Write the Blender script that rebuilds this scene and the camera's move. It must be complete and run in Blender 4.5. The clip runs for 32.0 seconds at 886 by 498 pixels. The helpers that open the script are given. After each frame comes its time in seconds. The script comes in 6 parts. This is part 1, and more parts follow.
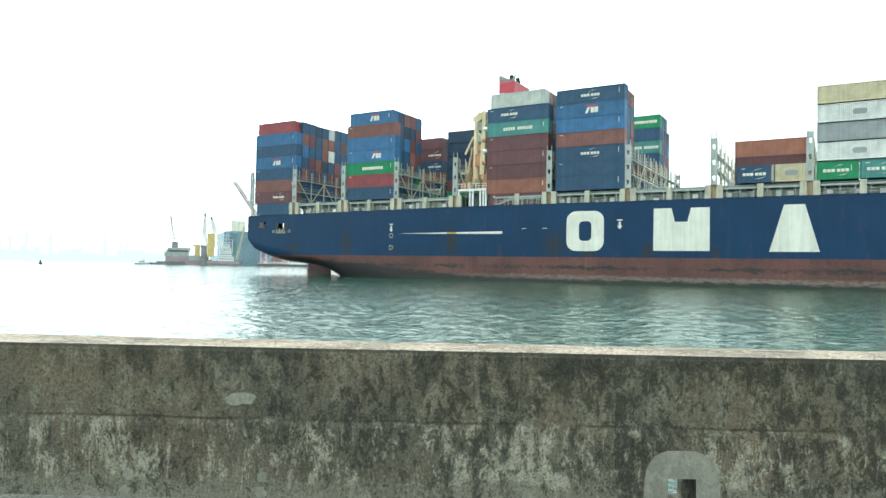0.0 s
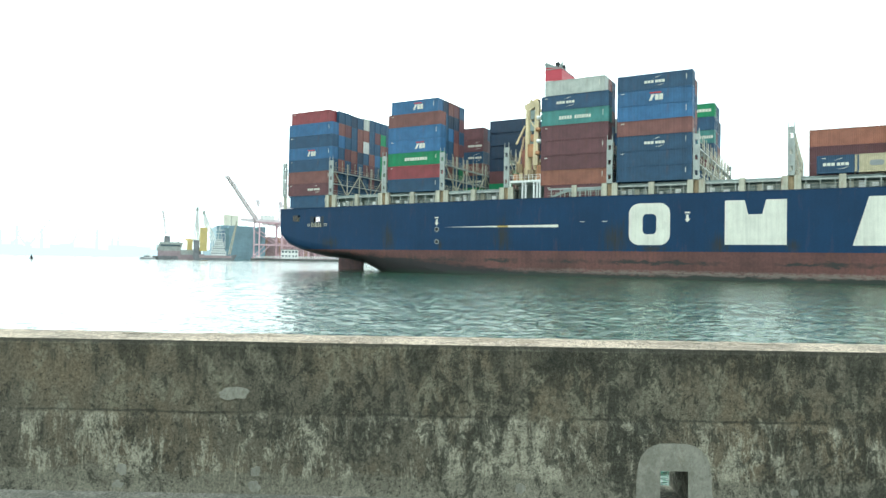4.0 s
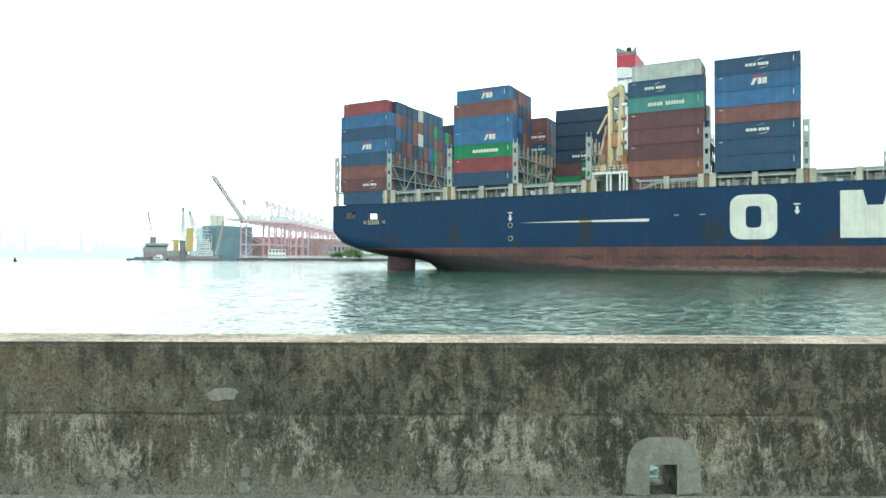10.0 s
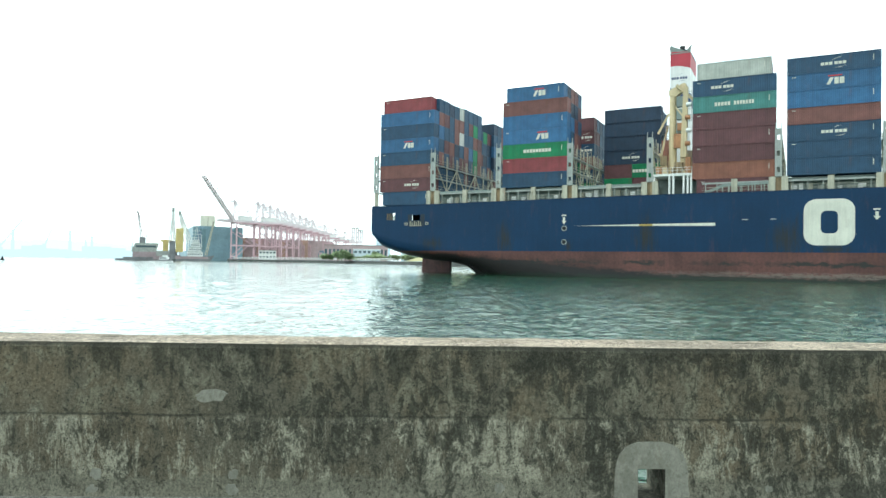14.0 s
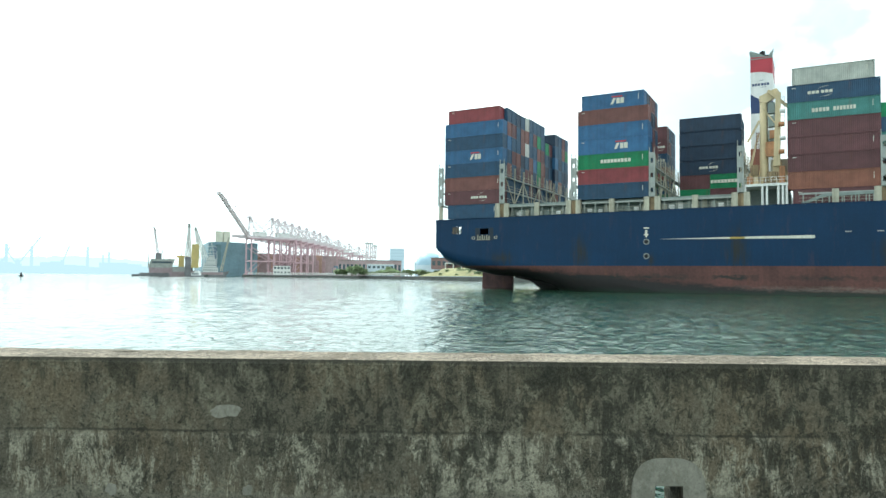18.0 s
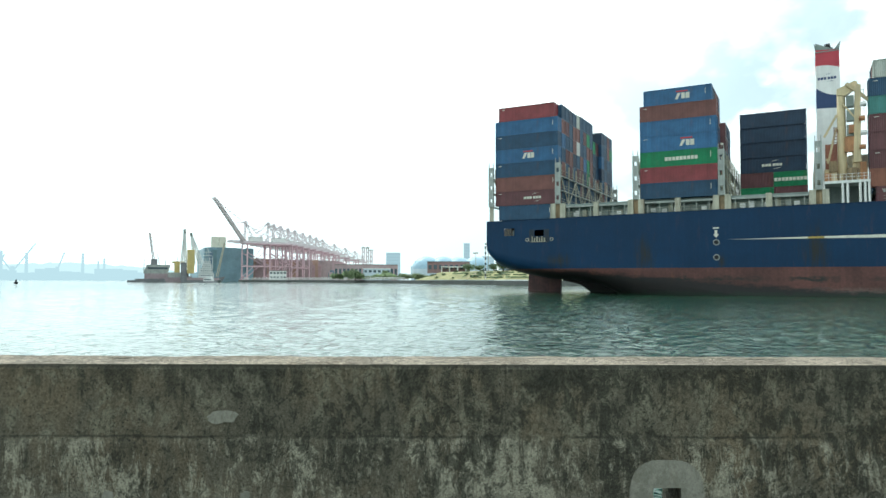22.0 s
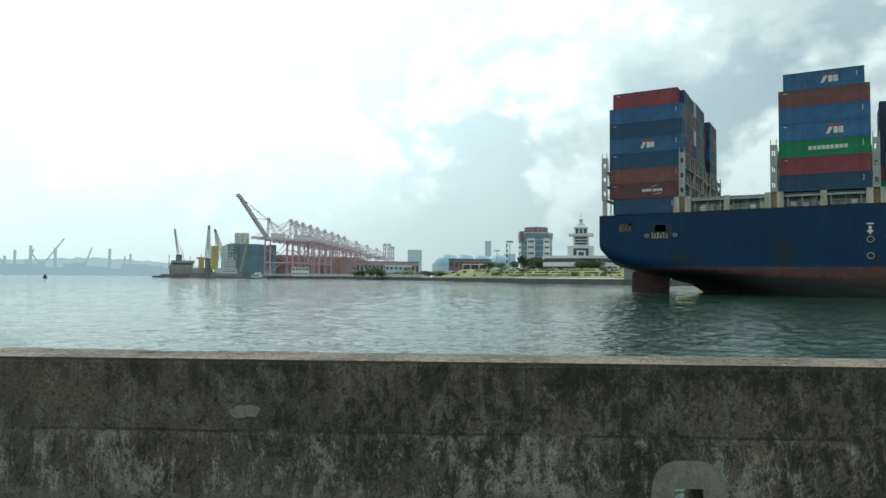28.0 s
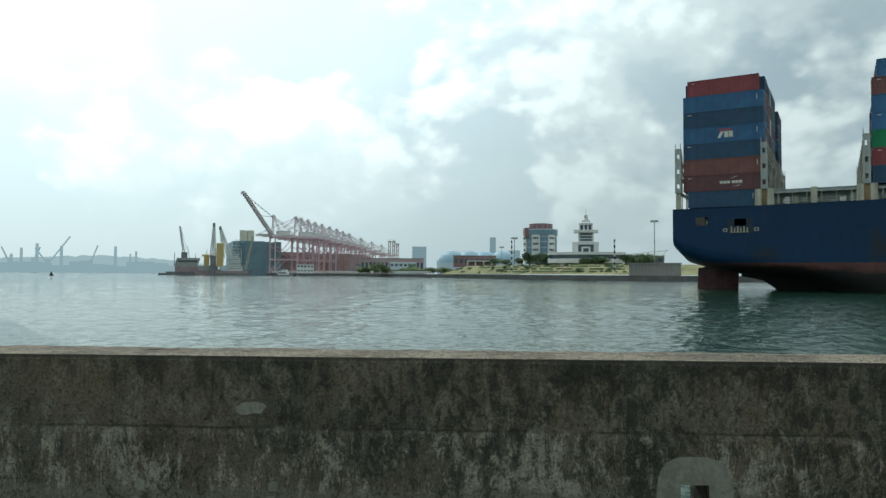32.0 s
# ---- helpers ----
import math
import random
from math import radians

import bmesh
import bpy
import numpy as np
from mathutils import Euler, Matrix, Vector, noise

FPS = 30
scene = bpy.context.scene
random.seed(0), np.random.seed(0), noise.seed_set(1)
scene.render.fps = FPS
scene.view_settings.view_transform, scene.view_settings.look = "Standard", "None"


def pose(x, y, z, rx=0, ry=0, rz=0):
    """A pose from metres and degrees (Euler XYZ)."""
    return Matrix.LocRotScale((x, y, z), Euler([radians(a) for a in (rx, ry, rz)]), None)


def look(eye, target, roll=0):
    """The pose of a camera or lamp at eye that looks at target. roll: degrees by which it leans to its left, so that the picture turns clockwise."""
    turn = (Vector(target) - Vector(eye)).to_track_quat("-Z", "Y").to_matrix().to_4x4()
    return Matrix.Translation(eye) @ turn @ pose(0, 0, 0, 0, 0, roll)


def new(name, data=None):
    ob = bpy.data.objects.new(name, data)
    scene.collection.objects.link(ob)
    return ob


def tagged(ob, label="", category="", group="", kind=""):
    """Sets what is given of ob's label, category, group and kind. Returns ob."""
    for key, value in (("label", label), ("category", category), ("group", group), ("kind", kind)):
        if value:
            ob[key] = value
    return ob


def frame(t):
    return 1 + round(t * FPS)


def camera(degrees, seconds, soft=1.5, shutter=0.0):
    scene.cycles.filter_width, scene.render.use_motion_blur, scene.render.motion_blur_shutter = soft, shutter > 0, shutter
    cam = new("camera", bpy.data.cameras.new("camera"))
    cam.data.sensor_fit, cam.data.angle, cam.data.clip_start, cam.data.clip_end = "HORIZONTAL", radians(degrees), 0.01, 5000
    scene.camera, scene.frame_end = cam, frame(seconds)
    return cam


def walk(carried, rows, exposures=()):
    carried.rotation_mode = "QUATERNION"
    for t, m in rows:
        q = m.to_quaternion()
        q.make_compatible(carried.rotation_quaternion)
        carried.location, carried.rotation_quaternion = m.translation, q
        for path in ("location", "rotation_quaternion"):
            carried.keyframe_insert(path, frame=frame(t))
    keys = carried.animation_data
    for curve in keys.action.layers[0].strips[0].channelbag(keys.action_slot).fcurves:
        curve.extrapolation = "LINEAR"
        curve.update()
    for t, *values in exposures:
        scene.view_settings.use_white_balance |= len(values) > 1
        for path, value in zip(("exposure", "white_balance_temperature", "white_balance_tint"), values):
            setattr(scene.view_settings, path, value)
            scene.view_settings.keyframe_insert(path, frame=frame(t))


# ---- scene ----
# ---------------------------------------------------------------- camera
EYE = 2.583          # eye above the water
GROUND = 1.03        # promenade above the water
cam = camera(65.9, 32.0, soft=1.5)
# seconds, turn to the left, tilt up, lean
TURNS = [
    (0, 1.33, 1.52, 1.02), (0.5, 1.30, 1.34, 1.06), (1, 1.04, 1.14, 1.07), (1.5, 1.00, 1.22, 1.01), (2, 0.98, 1.11, 1.11), (2.5, 0.90, 1.06, 1.07),
    (3, 0.91, 1.06, 0.97), (3.5, 0.83, 1.01, 0.93), (5.5, 0.65, 1.12, 0.92), (6, 0.64, 1.11, 0.85), (6.5, 0.56, 0.98, 0.91), (7, 0.49, 0.98, 0.90),
    (7.5, 0.39, 0.78, 0.98), (8, 0.30, 0.53, 0.97), (8.5, 0.28, 0.63, 0.94), (9, 0.10, 0.73, 0.89), (9.5, -0.08, 0.76, 0.86), (10, -0.25, 0.83, 0.21),
    (10.5, -0.46, 1.41, 0.82), (11, -0.66, 1.58, 0.91), (11.5, -0.47, 1.50, 1.04), (12, -0.57, 1.40, 1.09), (12.5, -1.06, 1.36, 1.19), (13, -1.09,
    1.47, 1.06), (13.5, -1.00, 1.32, 1.04), (14, -1.00, 1.09, 0.77), (14.5, -0.92, 1.24, 0.66), (16.5, 0.38, 1.79, 0.65), (17, 0.05, 1.95, 0.52),
    (17.5, 0.41, 2.10, 0.58), (18, 0.16, 2.32, 0.58), (18.5, 0.14, 2.53, 0.47), (19, 0.02, 2.48, 0.52), (19.5, 0.06, 2.49, 0.50), (20, 0.01, 2.52,
    0.56), (20.5, -0.13, 2.48, 0.21), (21, -0.26, 2.52, 0.22), (21.5, -0.26, 2.63, 0.24), (22, -0.16, 2.63, 0.13), (22.5, -0.04, 2.69, 0.08), (23,
    0.00, 2.82, 0.19), (23.5, -0.01, 2.87, 0.25), (24, -0.73, 2.53, 0.09), (24.5, -1.71, 2.61, -0.12), (25, -1.77, 2.73, 0.16), (25.5, -1.77, 2.75,
    0.14), (27.5, 1.03, 2.47, 0.34), (28, 1.63, 2.40, 0.53), (28.5, 1.89, 2.34, 0.40), (29, 2.00, 2.40, 0.38), (29.5, 2.05, 2.48, 0.29), (30, 1.84,
    2.45, 0.27), (30.5, 1.93, 2.30, 0.36), (31, 1.99, 2.31, 0.33), (31.5, 2.00, 2.36, 0.38), (32, 2.02, 2.12, 0.38)
]
# ship: place of its stern corner on the water, metres and degrees
def ship_at(t):
    d = t - 20.0
    s = 3.255 * d - 0.001539 * d * d + 0.00006945 * d ** 3
    a = -0.4947
    side = 0.0776 * d
    return pose(6.194 + s * math.cos(a) - side * math.sin(a), 145.834 + s * math.sin(a) + side * math.cos(a), 0, 0, 0,
                math.degrees(a) + 0.0192 * d)


walk(cam, [(t, pose(0, 0, EYE, 90 + tilt, 0, turn) @ pose(0, 0, 0, 0, 0, lean)) for t, turn, tilt, lean in TURNS],
     exposures=[(0, 0.85, 6000, -4), (6, 0.85, 6000, -4), (10, 0.8, 6000, -4), (14, 0.65, 6000, -4), (17, 0.45, 6000, -4), (20, 0.25, 5950, -4), (23, 0.1, 5950, -4), (25.5, -0.1, 5950, -4), (28, -0.66, 5880, -4), (32, -0.90, 5880, -4)])

# ---------------------------------------------------------------- light
SUN_AZ, SUN_EL = -38.0, 52.0       # degrees from +y to the right, and above the horizon
CLOUDS = (3.1, 0.4, 1.93)           # where in the cloud field the sky begins
# cloud heaps (+) and clear gaps (-): degrees to the right of +y, above the horizon, half width, strength
HEAPS = ((-18, 9, 9, 0.10), (-6, 9, 8, 0.12), (-1, 16, 8, 0.10), (10, 12, 8, 0.12), (-14, 18, 7, -0.14), (3, 12, 4, -0.06), (14, 24, 9, -0.10))
world = bpy.data.worlds.new("sky")
scene.world = world
world.use_nodes = True


def nodes_of(tree):
    def add(kind, **values):
        n = tree.nodes.new(kind)
        for key, value in values.items():
            if key in n.inputs:
                n.inputs[key].default_value = value
        return n
    return add


def build_world():
    t = world.node_tree
    t.nodes.clear()
    add = nodes_of(t)
    ln = t.links.new
    out, bg = add("ShaderNodeOutputWorld"), add("ShaderNodeBackground")
    bg.inputs["Strength"].default_value = 0.105
    sky = add("ShaderNodeTexSky")
    sky.sky_type, sky.sun_disc = "NISHITA", False
    sky.sun_elevation, sky.sun_rotation = radians(SUN_EL), radians(SUN_AZ)
    sky.dust_density, sky.air_density, sky.ozone_density = 1.0, 1.0, 1.5
    co = add("ShaderNodeTexCoord")
    # cumulus: heaps with crisp lit heads towards the sun and soft grey bases, thin blue between
    mp = add("ShaderNodeMapping"); mp.inputs["Scale"].default_value, mp.inputs["Location"].default_value = (1, 1, 1.3), CLOUDS
    ln(co.outputs["Generated"], mp.inputs["Vector"])

    def mapped(value, lo, hi, a=0.0, b=1.0, smooth=True):
        r = add("ShaderNodeMapRange")
        r.interpolation_type = "SMOOTHSTEP" if smooth else "LINEAR"
        for key, v in (("From Min", lo), ("From Max", hi), ("To Min", a), ("To Max", b)):
            r.inputs[key].default_value = v
        ln(value, r.inputs["Value"])
        return r.outputs[0]

    def sum_of(op, a, b):
        n = add("ShaderNodeMath"); n.operation = op
        for k, v in enumerate((a, b)):
            if isinstance(v, float):
                n.inputs[k].default_value = v
            else:
                ln(v, n.inputs[k])
        return n.outputs[0]
    def field(shift, size, detail, rough):
        v = add("ShaderNodeVectorMath"); v.operation = "ADD"; v.inputs[1].default_value = shift
        ln(mp.outputs[0], v.inputs[0])
        n = add("ShaderNodeTexNoise", Scale=size, Detail=detail, Roughness=rough, Distortion=0.25)
        ln(v.outputs[0], n.inputs["Vector"])
        out_value = n.outputs["Fac"]
        moved = add("ShaderNodeVectorMath"); moved.operation = "ADD"; moved.inputs[1].default_value = shift
        ln(co.outputs["Generated"], moved.inputs[0])
        for az, el, wide, gain in HEAPS if size > 3.5 else ():
            a, e = radians(az), radians(el)
            towards = add("ShaderNodeVectorMath"); towards.operation = "DISTANCE"
            towards.inputs[1].default_value = (math.sin(a) * math.cos(e), math.cos(a) * math.cos(e), math.sin(e))
            ln(moved.outputs[0], towards.inputs[0])
            swell = mapped(towards.outputs["Value"], radians(wide), 0.0, 0.0, gain)
            out_value = sum_of("ADD", out_value, swell)
        if detail > 8:                                            # round heads on the heaps
            for puff, gain in ((11.0, -0.13), (25.0, -0.065), (55.0, -0.03)):
                warp = add("ShaderNodeTexNoise", Scale=puff * 0.6, Detail=2.0)
                ln(v.outputs[0], warp.inputs["Vector"])
                bend = add("ShaderNodeVectorMath"); bend.operation = "MULTIPLY_ADD"
                ln(warp.outputs["Color"], bend.inputs[0]); bend.inputs[1].default_value = (0.9 / puff,) * 3; ln(v.outputs[0], bend.inputs[2])
                cell = add("ShaderNodeTexVoronoi", Scale=puff)
                ln(bend.outputs[0], cell.inputs["Vector"])
                add_on = add("ShaderNodeMath"); add_on.operation = "MULTIPLY_ADD"; add_on.inputs[1].default_value = gain
                ln(cell.outputs["Distance"], add_on.inputs[0]); ln(out_value, add_on.inputs[2])
                out_value = add_on.outputs[0]
        return out_value

    heap = field((0, 0, 0), 3.9, 9.0, 0.50)
    ahead = field((-0.016, 0.0, 0.024), 3.9, 9.0, 0.50)
    far_ahead = field((-0.06, 0.0, 0.11), 3.9, 3.0, 0.45)
    cover = mapped(heap, 0.315, 0.410)
    relief = sum_of("ADD", sum_of("MULTIPLY", sum_of("SUBTRACT", heap, ahead), 3.4), sum_of("MULTIPLY", sum_of("SUBTRACT", sum_of("ADD", heap, 0.105), far_ahead), 1.8))
    body = add("ShaderNodeValToRGB")
    body.color_ramp.elements[0].position, body.color_ramp.elements[0].color = 0.22, (9.2, 9.9, 10.1, 1)
    body.color_ramp.elements[1].position, body.color_ramp.elements[1].color = 0.84, (13.8, 14.0, 13.7, 1)
    mid = body.color_ramp.elements.new(0.50); mid.color = (10.3, 10.8, 10.9, 1)
    ln(sum_of("ADD", relief, 0.50), body.inputs[0])
    mix = add("ShaderNodeMix"); mix.data_type = "RGBA"
    thin = add("ShaderNodeMix"); thin.data_type = "RGBA"
    ln(mapped(field((5, 1, 2), 3.0, 7.0, 0.6), 0.36, 0.68, 0.65, 0.95), thin.inputs["Factor"])
    thin.inputs[7].default_value = (8.6, 9.5, 9.7, 1)
    ln(sky.outputs[0], thin.inputs[6])
    ln(cover, mix.inputs["Factor"]); ln(thin.outputs[2], mix.inputs[6]); ln(body.outputs[0], mix.inputs[7])
    # bright veil of thin cloud round the sun
    sunv = Vector((math.sin(radians(SUN_AZ)) * math.cos(radians(SUN_EL)), math.cos(radians(SUN_AZ)) * math.cos(radians(SUN_EL)), math.sin(radians(SUN_EL))))
    dot = add("ShaderNodeVectorMath"); dot.operation = "DOT_PRODUCT"; dot.inputs[1].default_value = sunv
    ln(co.outputs["Generated"], dot.inputs[0])
    veil = add("ShaderNodeMapRange"); veil.interpolation_type = "SMOOTHERSTEP"
    veil.inputs["From Min"].default_value, veil.inputs["From Max"].default_value = 0.37, 1.0
    ln(dot.outputs["Value"], veil.inputs["Value"])
    glow = add("ShaderNodeMix"); glow.data_type = "RGBA"; glow.blend_type = "ADD"
    glow.inputs["Factor"].default_value = 1.0
    vcol = add("ShaderNodeMix"); vcol.data_type = "RGBA"
    vcol.inputs[6].default_value, vcol.inputs[7].default_value = (0, 0, 0, 1), (13.2, 13.5, 13.3, 1)
    ln(veil.outputs[0], vcol.inputs["Factor"])
    # pale haze towards the horizon
    sep = add("ShaderNodeSeparateXYZ"); ln(co.outputs["Generated"], sep.inputs[0])
    low = add("ShaderNodeMapRange"); low.interpolation_type = "SMOOTHSTEP"
    low.inputs["From Min"].default_value, low.inputs["From Max"].default_value = 0.24, -0.02
    low.inputs["To Max"].default_value = 0.85
    ln(sep.outputs["Z"], low.inputs["Value"])
    haze = add("ShaderNodeMix"); haze.data_type = "RGBA"; haze.inputs[7].default_value = (8.6, 9.4, 9.7, 1)
    ln(low.outputs[0], haze.inputs["Factor"]); ln(mix.outputs[2], haze.inputs[6])
    ln(haze.outputs[2], glow.inputs[6]); ln(vcol.outputs[2], glow.inputs[7])
    ln(glow.outputs[2], bg.inputs["Color"]); ln(bg.outputs[0], out.inputs[0])


build_world()
sun = new("sun", bpy.data.lights.new("sun", "SUN"))
sun.data.energy, sun.data.angle, sun.data.color = 0.9, radians(8.0), (1.0, 0.96, 0.9)
sun.matrix_world = look((-300 * math.sin(radians(-SUN_AZ)), 300 * math.cos(radians(SUN_AZ)), 300 * math.tan(radians(SUN_EL))), (0, 0, 0))

# ---------------------------------------------------------------- materials
def material(name, colour, rough=0.6, metal=0.0, vary=0.15, scale=0.8, fine=12.0, bump=0.1, streak=0.0, rust=0.0, per_object=0.0, spec=0.5, stains=()):
    """Paint, concrete or metal with broad stains, fine grain, vertical streaks and rust, in metres of the object."""
    m = bpy.data.materials.new(name)
    m.use_nodes = True
    t = m.node_tree
    t.nodes.clear()
    add, ln = nodes_of(t), t.links.new
    out, bs = add("ShaderNodeOutputMaterial"), add("ShaderNodeBsdfPrincipled")
    bs.inputs["Roughness"].default_value, bs.inputs["Metallic"].default_value = rough, metal
    bs.inputs["Specular IOR Level"].default_value = spec
    co = add("ShaderNodeTexCoord")
    broad = add("ShaderNodeTexNoise", Scale=scale, Detail=4.0, Roughness=0.6)
    grain = add("ShaderNodeTexNoise", Scale=fine, Detail=3.0)
    ln(co.outputs["Object"], broad.inputs["Vector"]); ln(co.outputs["Object"], grain.inputs["Vector"])
    a = add("ShaderNodeMapRange"); a.inputs["From Min"].default_value, a.inputs["From Max"].default_value = 0.3, 0.7
    a.inputs["To Min"].default_value, a.inputs["To Max"].default_value = 1 - vary, 1 + vary
    ln(broad.outputs["Fac"], a.inputs["Value"])
    b = add("ShaderNodeMapRange"); b.inputs["From Min"].default_value, b.inputs["From Max"].default_value = 0.3, 0.7
    b.inputs["To Min"].default_value, b.inputs["To Max"].default_value = 1 - vary * 0.5, 1 + vary * 0.5
    ln(grain.outputs["Fac"], b.inputs["Value"])
    mul = add("ShaderNodeMath"); mul.operation = "MULTIPLY"
    ln(a.outputs[0], mul.inputs[0]); ln(b.outputs[0], mul.inputs[1])
    last = mul.outputs[0]
    if per_object:
        info = add("ShaderNodeObjectInfo")
        r = add("ShaderNodeMapRange"); r.inputs["To Min"].default_value, r.inputs["To Max"].default_value = 1 - per_object, 1 + per_object
        ln(info.outputs["Random"], r.inputs["Value"])
        mm = add("ShaderNodeMath"); mm.operation = "MULTIPLY"
        ln(last, mm.inputs[0]); ln(r.outputs[0], mm.inputs[1]); last = mm.outputs[0]
    if streak:
        mp = add("ShaderNodeMapping"); mp.inputs["Scale"].default_value = (1.6, 1.6, 0.06)
        ln(co.outputs["Object"], mp.inputs["Vector"])
        sn = add("ShaderNodeTexNoise", Scale=1.0, Detail=5.0, Roughness=0.65)
        ln(mp.outputs[0], sn.inputs["Vector"])
        r = add("ShaderNodeMapRange"); r.inputs["From Min"].default_value, r.inputs["From Max"].default_value = 0.42, 0.62
        r.inputs["To Min"].default_value, r.inputs["To Max"].default_value = 1.0, 1.0 - streak
        ln(sn.outputs["Fac"], r.inputs["Value"])
        mm = add("ShaderNodeMath"); mm.operation = "MULTIPLY"
        ln(last, mm.inputs[0]); ln(r.outputs[0], mm.inputs[1]); last = mm.outputs[0]
    sc = add("ShaderNodeVectorMath"); sc.operation = "SCALE"
    sc.inputs[0].default_value = colour
    ln(last, sc.inputs["Scale"])
    colour_out = sc.outputs[0]
    if rust:
        mp = add("ShaderNodeMapping"); mp.inputs["Scale"].default_value = (0.5, 0.5, 0.1)
        ln(co.outputs["Object"], mp.inputs["Vector"])
        rn = add("ShaderNodeTexNoise", Scale=1.3, Detail=7.0, Roughness=0.7)
        ln(mp.outputs[0], rn.inputs["Vector"])
        r = add("ShaderNodeMapRange"); r.inputs["From Min"].default_value, r.inputs["From Max"].default_value = 0.56, 0.72
        r.inputs["To Max"].default_value = rust
        ln(rn.outputs["Fac"], r.inputs["Value"])
        mx = add("ShaderNodeMix"); mx.data_type = "RGBA"; mx.inputs[7].default_value = (0.16, 0.06, 0.025, 1)
        ln(r.outputs[0], mx.inputs["Factor"]); ln(colour_out, mx.inputs[6]); colour_out = mx.outputs[2]
    for u, w, du, dw in stains:                                   # rust weeps on the side: along, up, and their half widths
        mp = add("ShaderNodeMapping"); mp.vector_type = "TEXTURE"
        mp.inputs["Location"].default_value, mp.inputs["Scale"].default_value = (u, 0, w), (du, 4, dw)
        ln(co.outputs["Object"], mp.inputs["Vector"])
        far = add("ShaderNodeVectorMath"); far.operation = "LENGTH"; ln(mp.outputs[0], far.inputs[0])
        lean = add("ShaderNodeMapping"); lean.inputs["Scale"].default_value = (1.3, 1, 0.16)
        ln(co.outputs["Object"], lean.inputs["Vector"])
        weep = add("ShaderNodeTexNoise", Scale=1.0, Detail=6.0, Roughness=0.7); ln(lean.outputs[0], weep.inputs["Vector"])
        ragged = add("ShaderNodeMath"); ragged.operation = "MULTIPLY_ADD"; ragged.inputs[1].default_value = 3.2
        ln(weep.outputs["Fac"], ragged.inputs[0]); ln(far.outputs["Value"], ragged.inputs[2])
        r = add("ShaderNodeMapRange"); r.interpolation_type = "SMOOTHSTEP"
        r.inputs["From Min"].default_value, r.inputs["From Max"].default_value, r.inputs["To Min"].default_value, r.inputs["To Max"].default_value = 1.3, 2.7, 0.85, 0.0
        ln(ragged.outputs[0], r.inputs["Value"])
        mx = add("ShaderNodeMix"); mx.data_type = "RGBA"; mx.inputs[7].default_value = (0.026, 0.025, 0.015, 1)
        ln(r.outputs[0], mx.inputs["Factor"]); ln(colour_out, mx.inputs[6]); colour_out = mx.outputs[2]
    ln(colour_out, bs.inputs["Base Color"])
    if bump:
        bp = add("ShaderNodeBump", Strength=bump, Distance=0.02)
        ln(grain.outputs["Fac"], bp.inputs["Height"]); ln(bp.outputs[0], bs.inputs["Normal"])
    ln(bs.outputs[0], out.inputs[0])
    return m


def water_material():
    m = bpy.data.materials.new("harbour_water")
    m.use_nodes = True
    t = m.node_tree
    t.nodes.clear()
    add, ln = nodes_of(t), t.links.new
    out, bs = add("ShaderNodeOutputMaterial"), add("ShaderNodeBsdfPrincipled")
    co = add("ShaderNodeTexCoord")
    shade = add("ShaderNodeTexNoise", Scale=0.02, Detail=3.0)
    ln(co.outputs["Object"], shade.inputs["Vector"])
    ramp = add("ShaderNodeValToRGB")
    ramp.color_ramp.elements[0].position, ramp.color_ramp.elements[0].color = 0.35, (0.011, 0.040, 0.021, 1)
    ramp.color_ramp.elements[1].position, ramp.color_ramp.elements[1].color = 0.65, (0.015, 0.050, 0.028, 1)
    ln(shade.outputs["Fac"], ramp.inputs[0]); ln(ramp.outputs[0], bs.inputs["Base Color"])
    bs.inputs["Roughness"].default_value, bs.inputs["IOR"].default_value = 0.04, 1.333
    last = None
    # swell, chop and ripple: wave count per metre, turn, height in metres, stretch along the crest
    for size, turn, height, stretch in ((0.40, -9, 0.060, 1.6), (1.7, 14, 0.056, 1.25), (4.6, -12, 0.012, 1.0), (11.0, 8, 0.0025, 1.0)):
        mp = add("ShaderNodeMapping")
        mp.inputs["Rotation"].default_value = (0, 0, radians(turn))
        mp.inputs["Scale"].default_value = (1 / stretch, 1, 1)
        ln(co.outputs["Object"], mp.inputs["Vector"])
        n = add("ShaderNodeTexNoise", Scale=size, Detail=3.0, Roughness=0.55, Distortion=0.5)
        ln(mp.outputs[0], n.inputs["Vector"])
        b = add("ShaderNodeBump", Strength=1.0, Distance=height * 2.2)
        ln(n.outputs["Fac"], b.inputs["Height"])
        if last:
            ln(last, b.inputs["Normal"])
        last = b.outputs[0]
    ln(last, bs.inputs["Normal"]); ln(bs.outputs[0], out.inputs[0])
    return m


def glow_material(name, colour, strength=1.0):
    m = bpy.data.materials.new(name)
    m.use_nodes = True
    t = m.node_tree
    t.nodes.clear()
    add, ln = nodes_of(t), t.links.new
    out, em = add("ShaderNodeOutputMaterial"), add("ShaderNodeEmission")
    em.inputs["Color"].default_value, em.inputs["Strength"].default_value = (*colour, 1), strength
    ln(em.outputs[0], out.inputs[0])
    return m


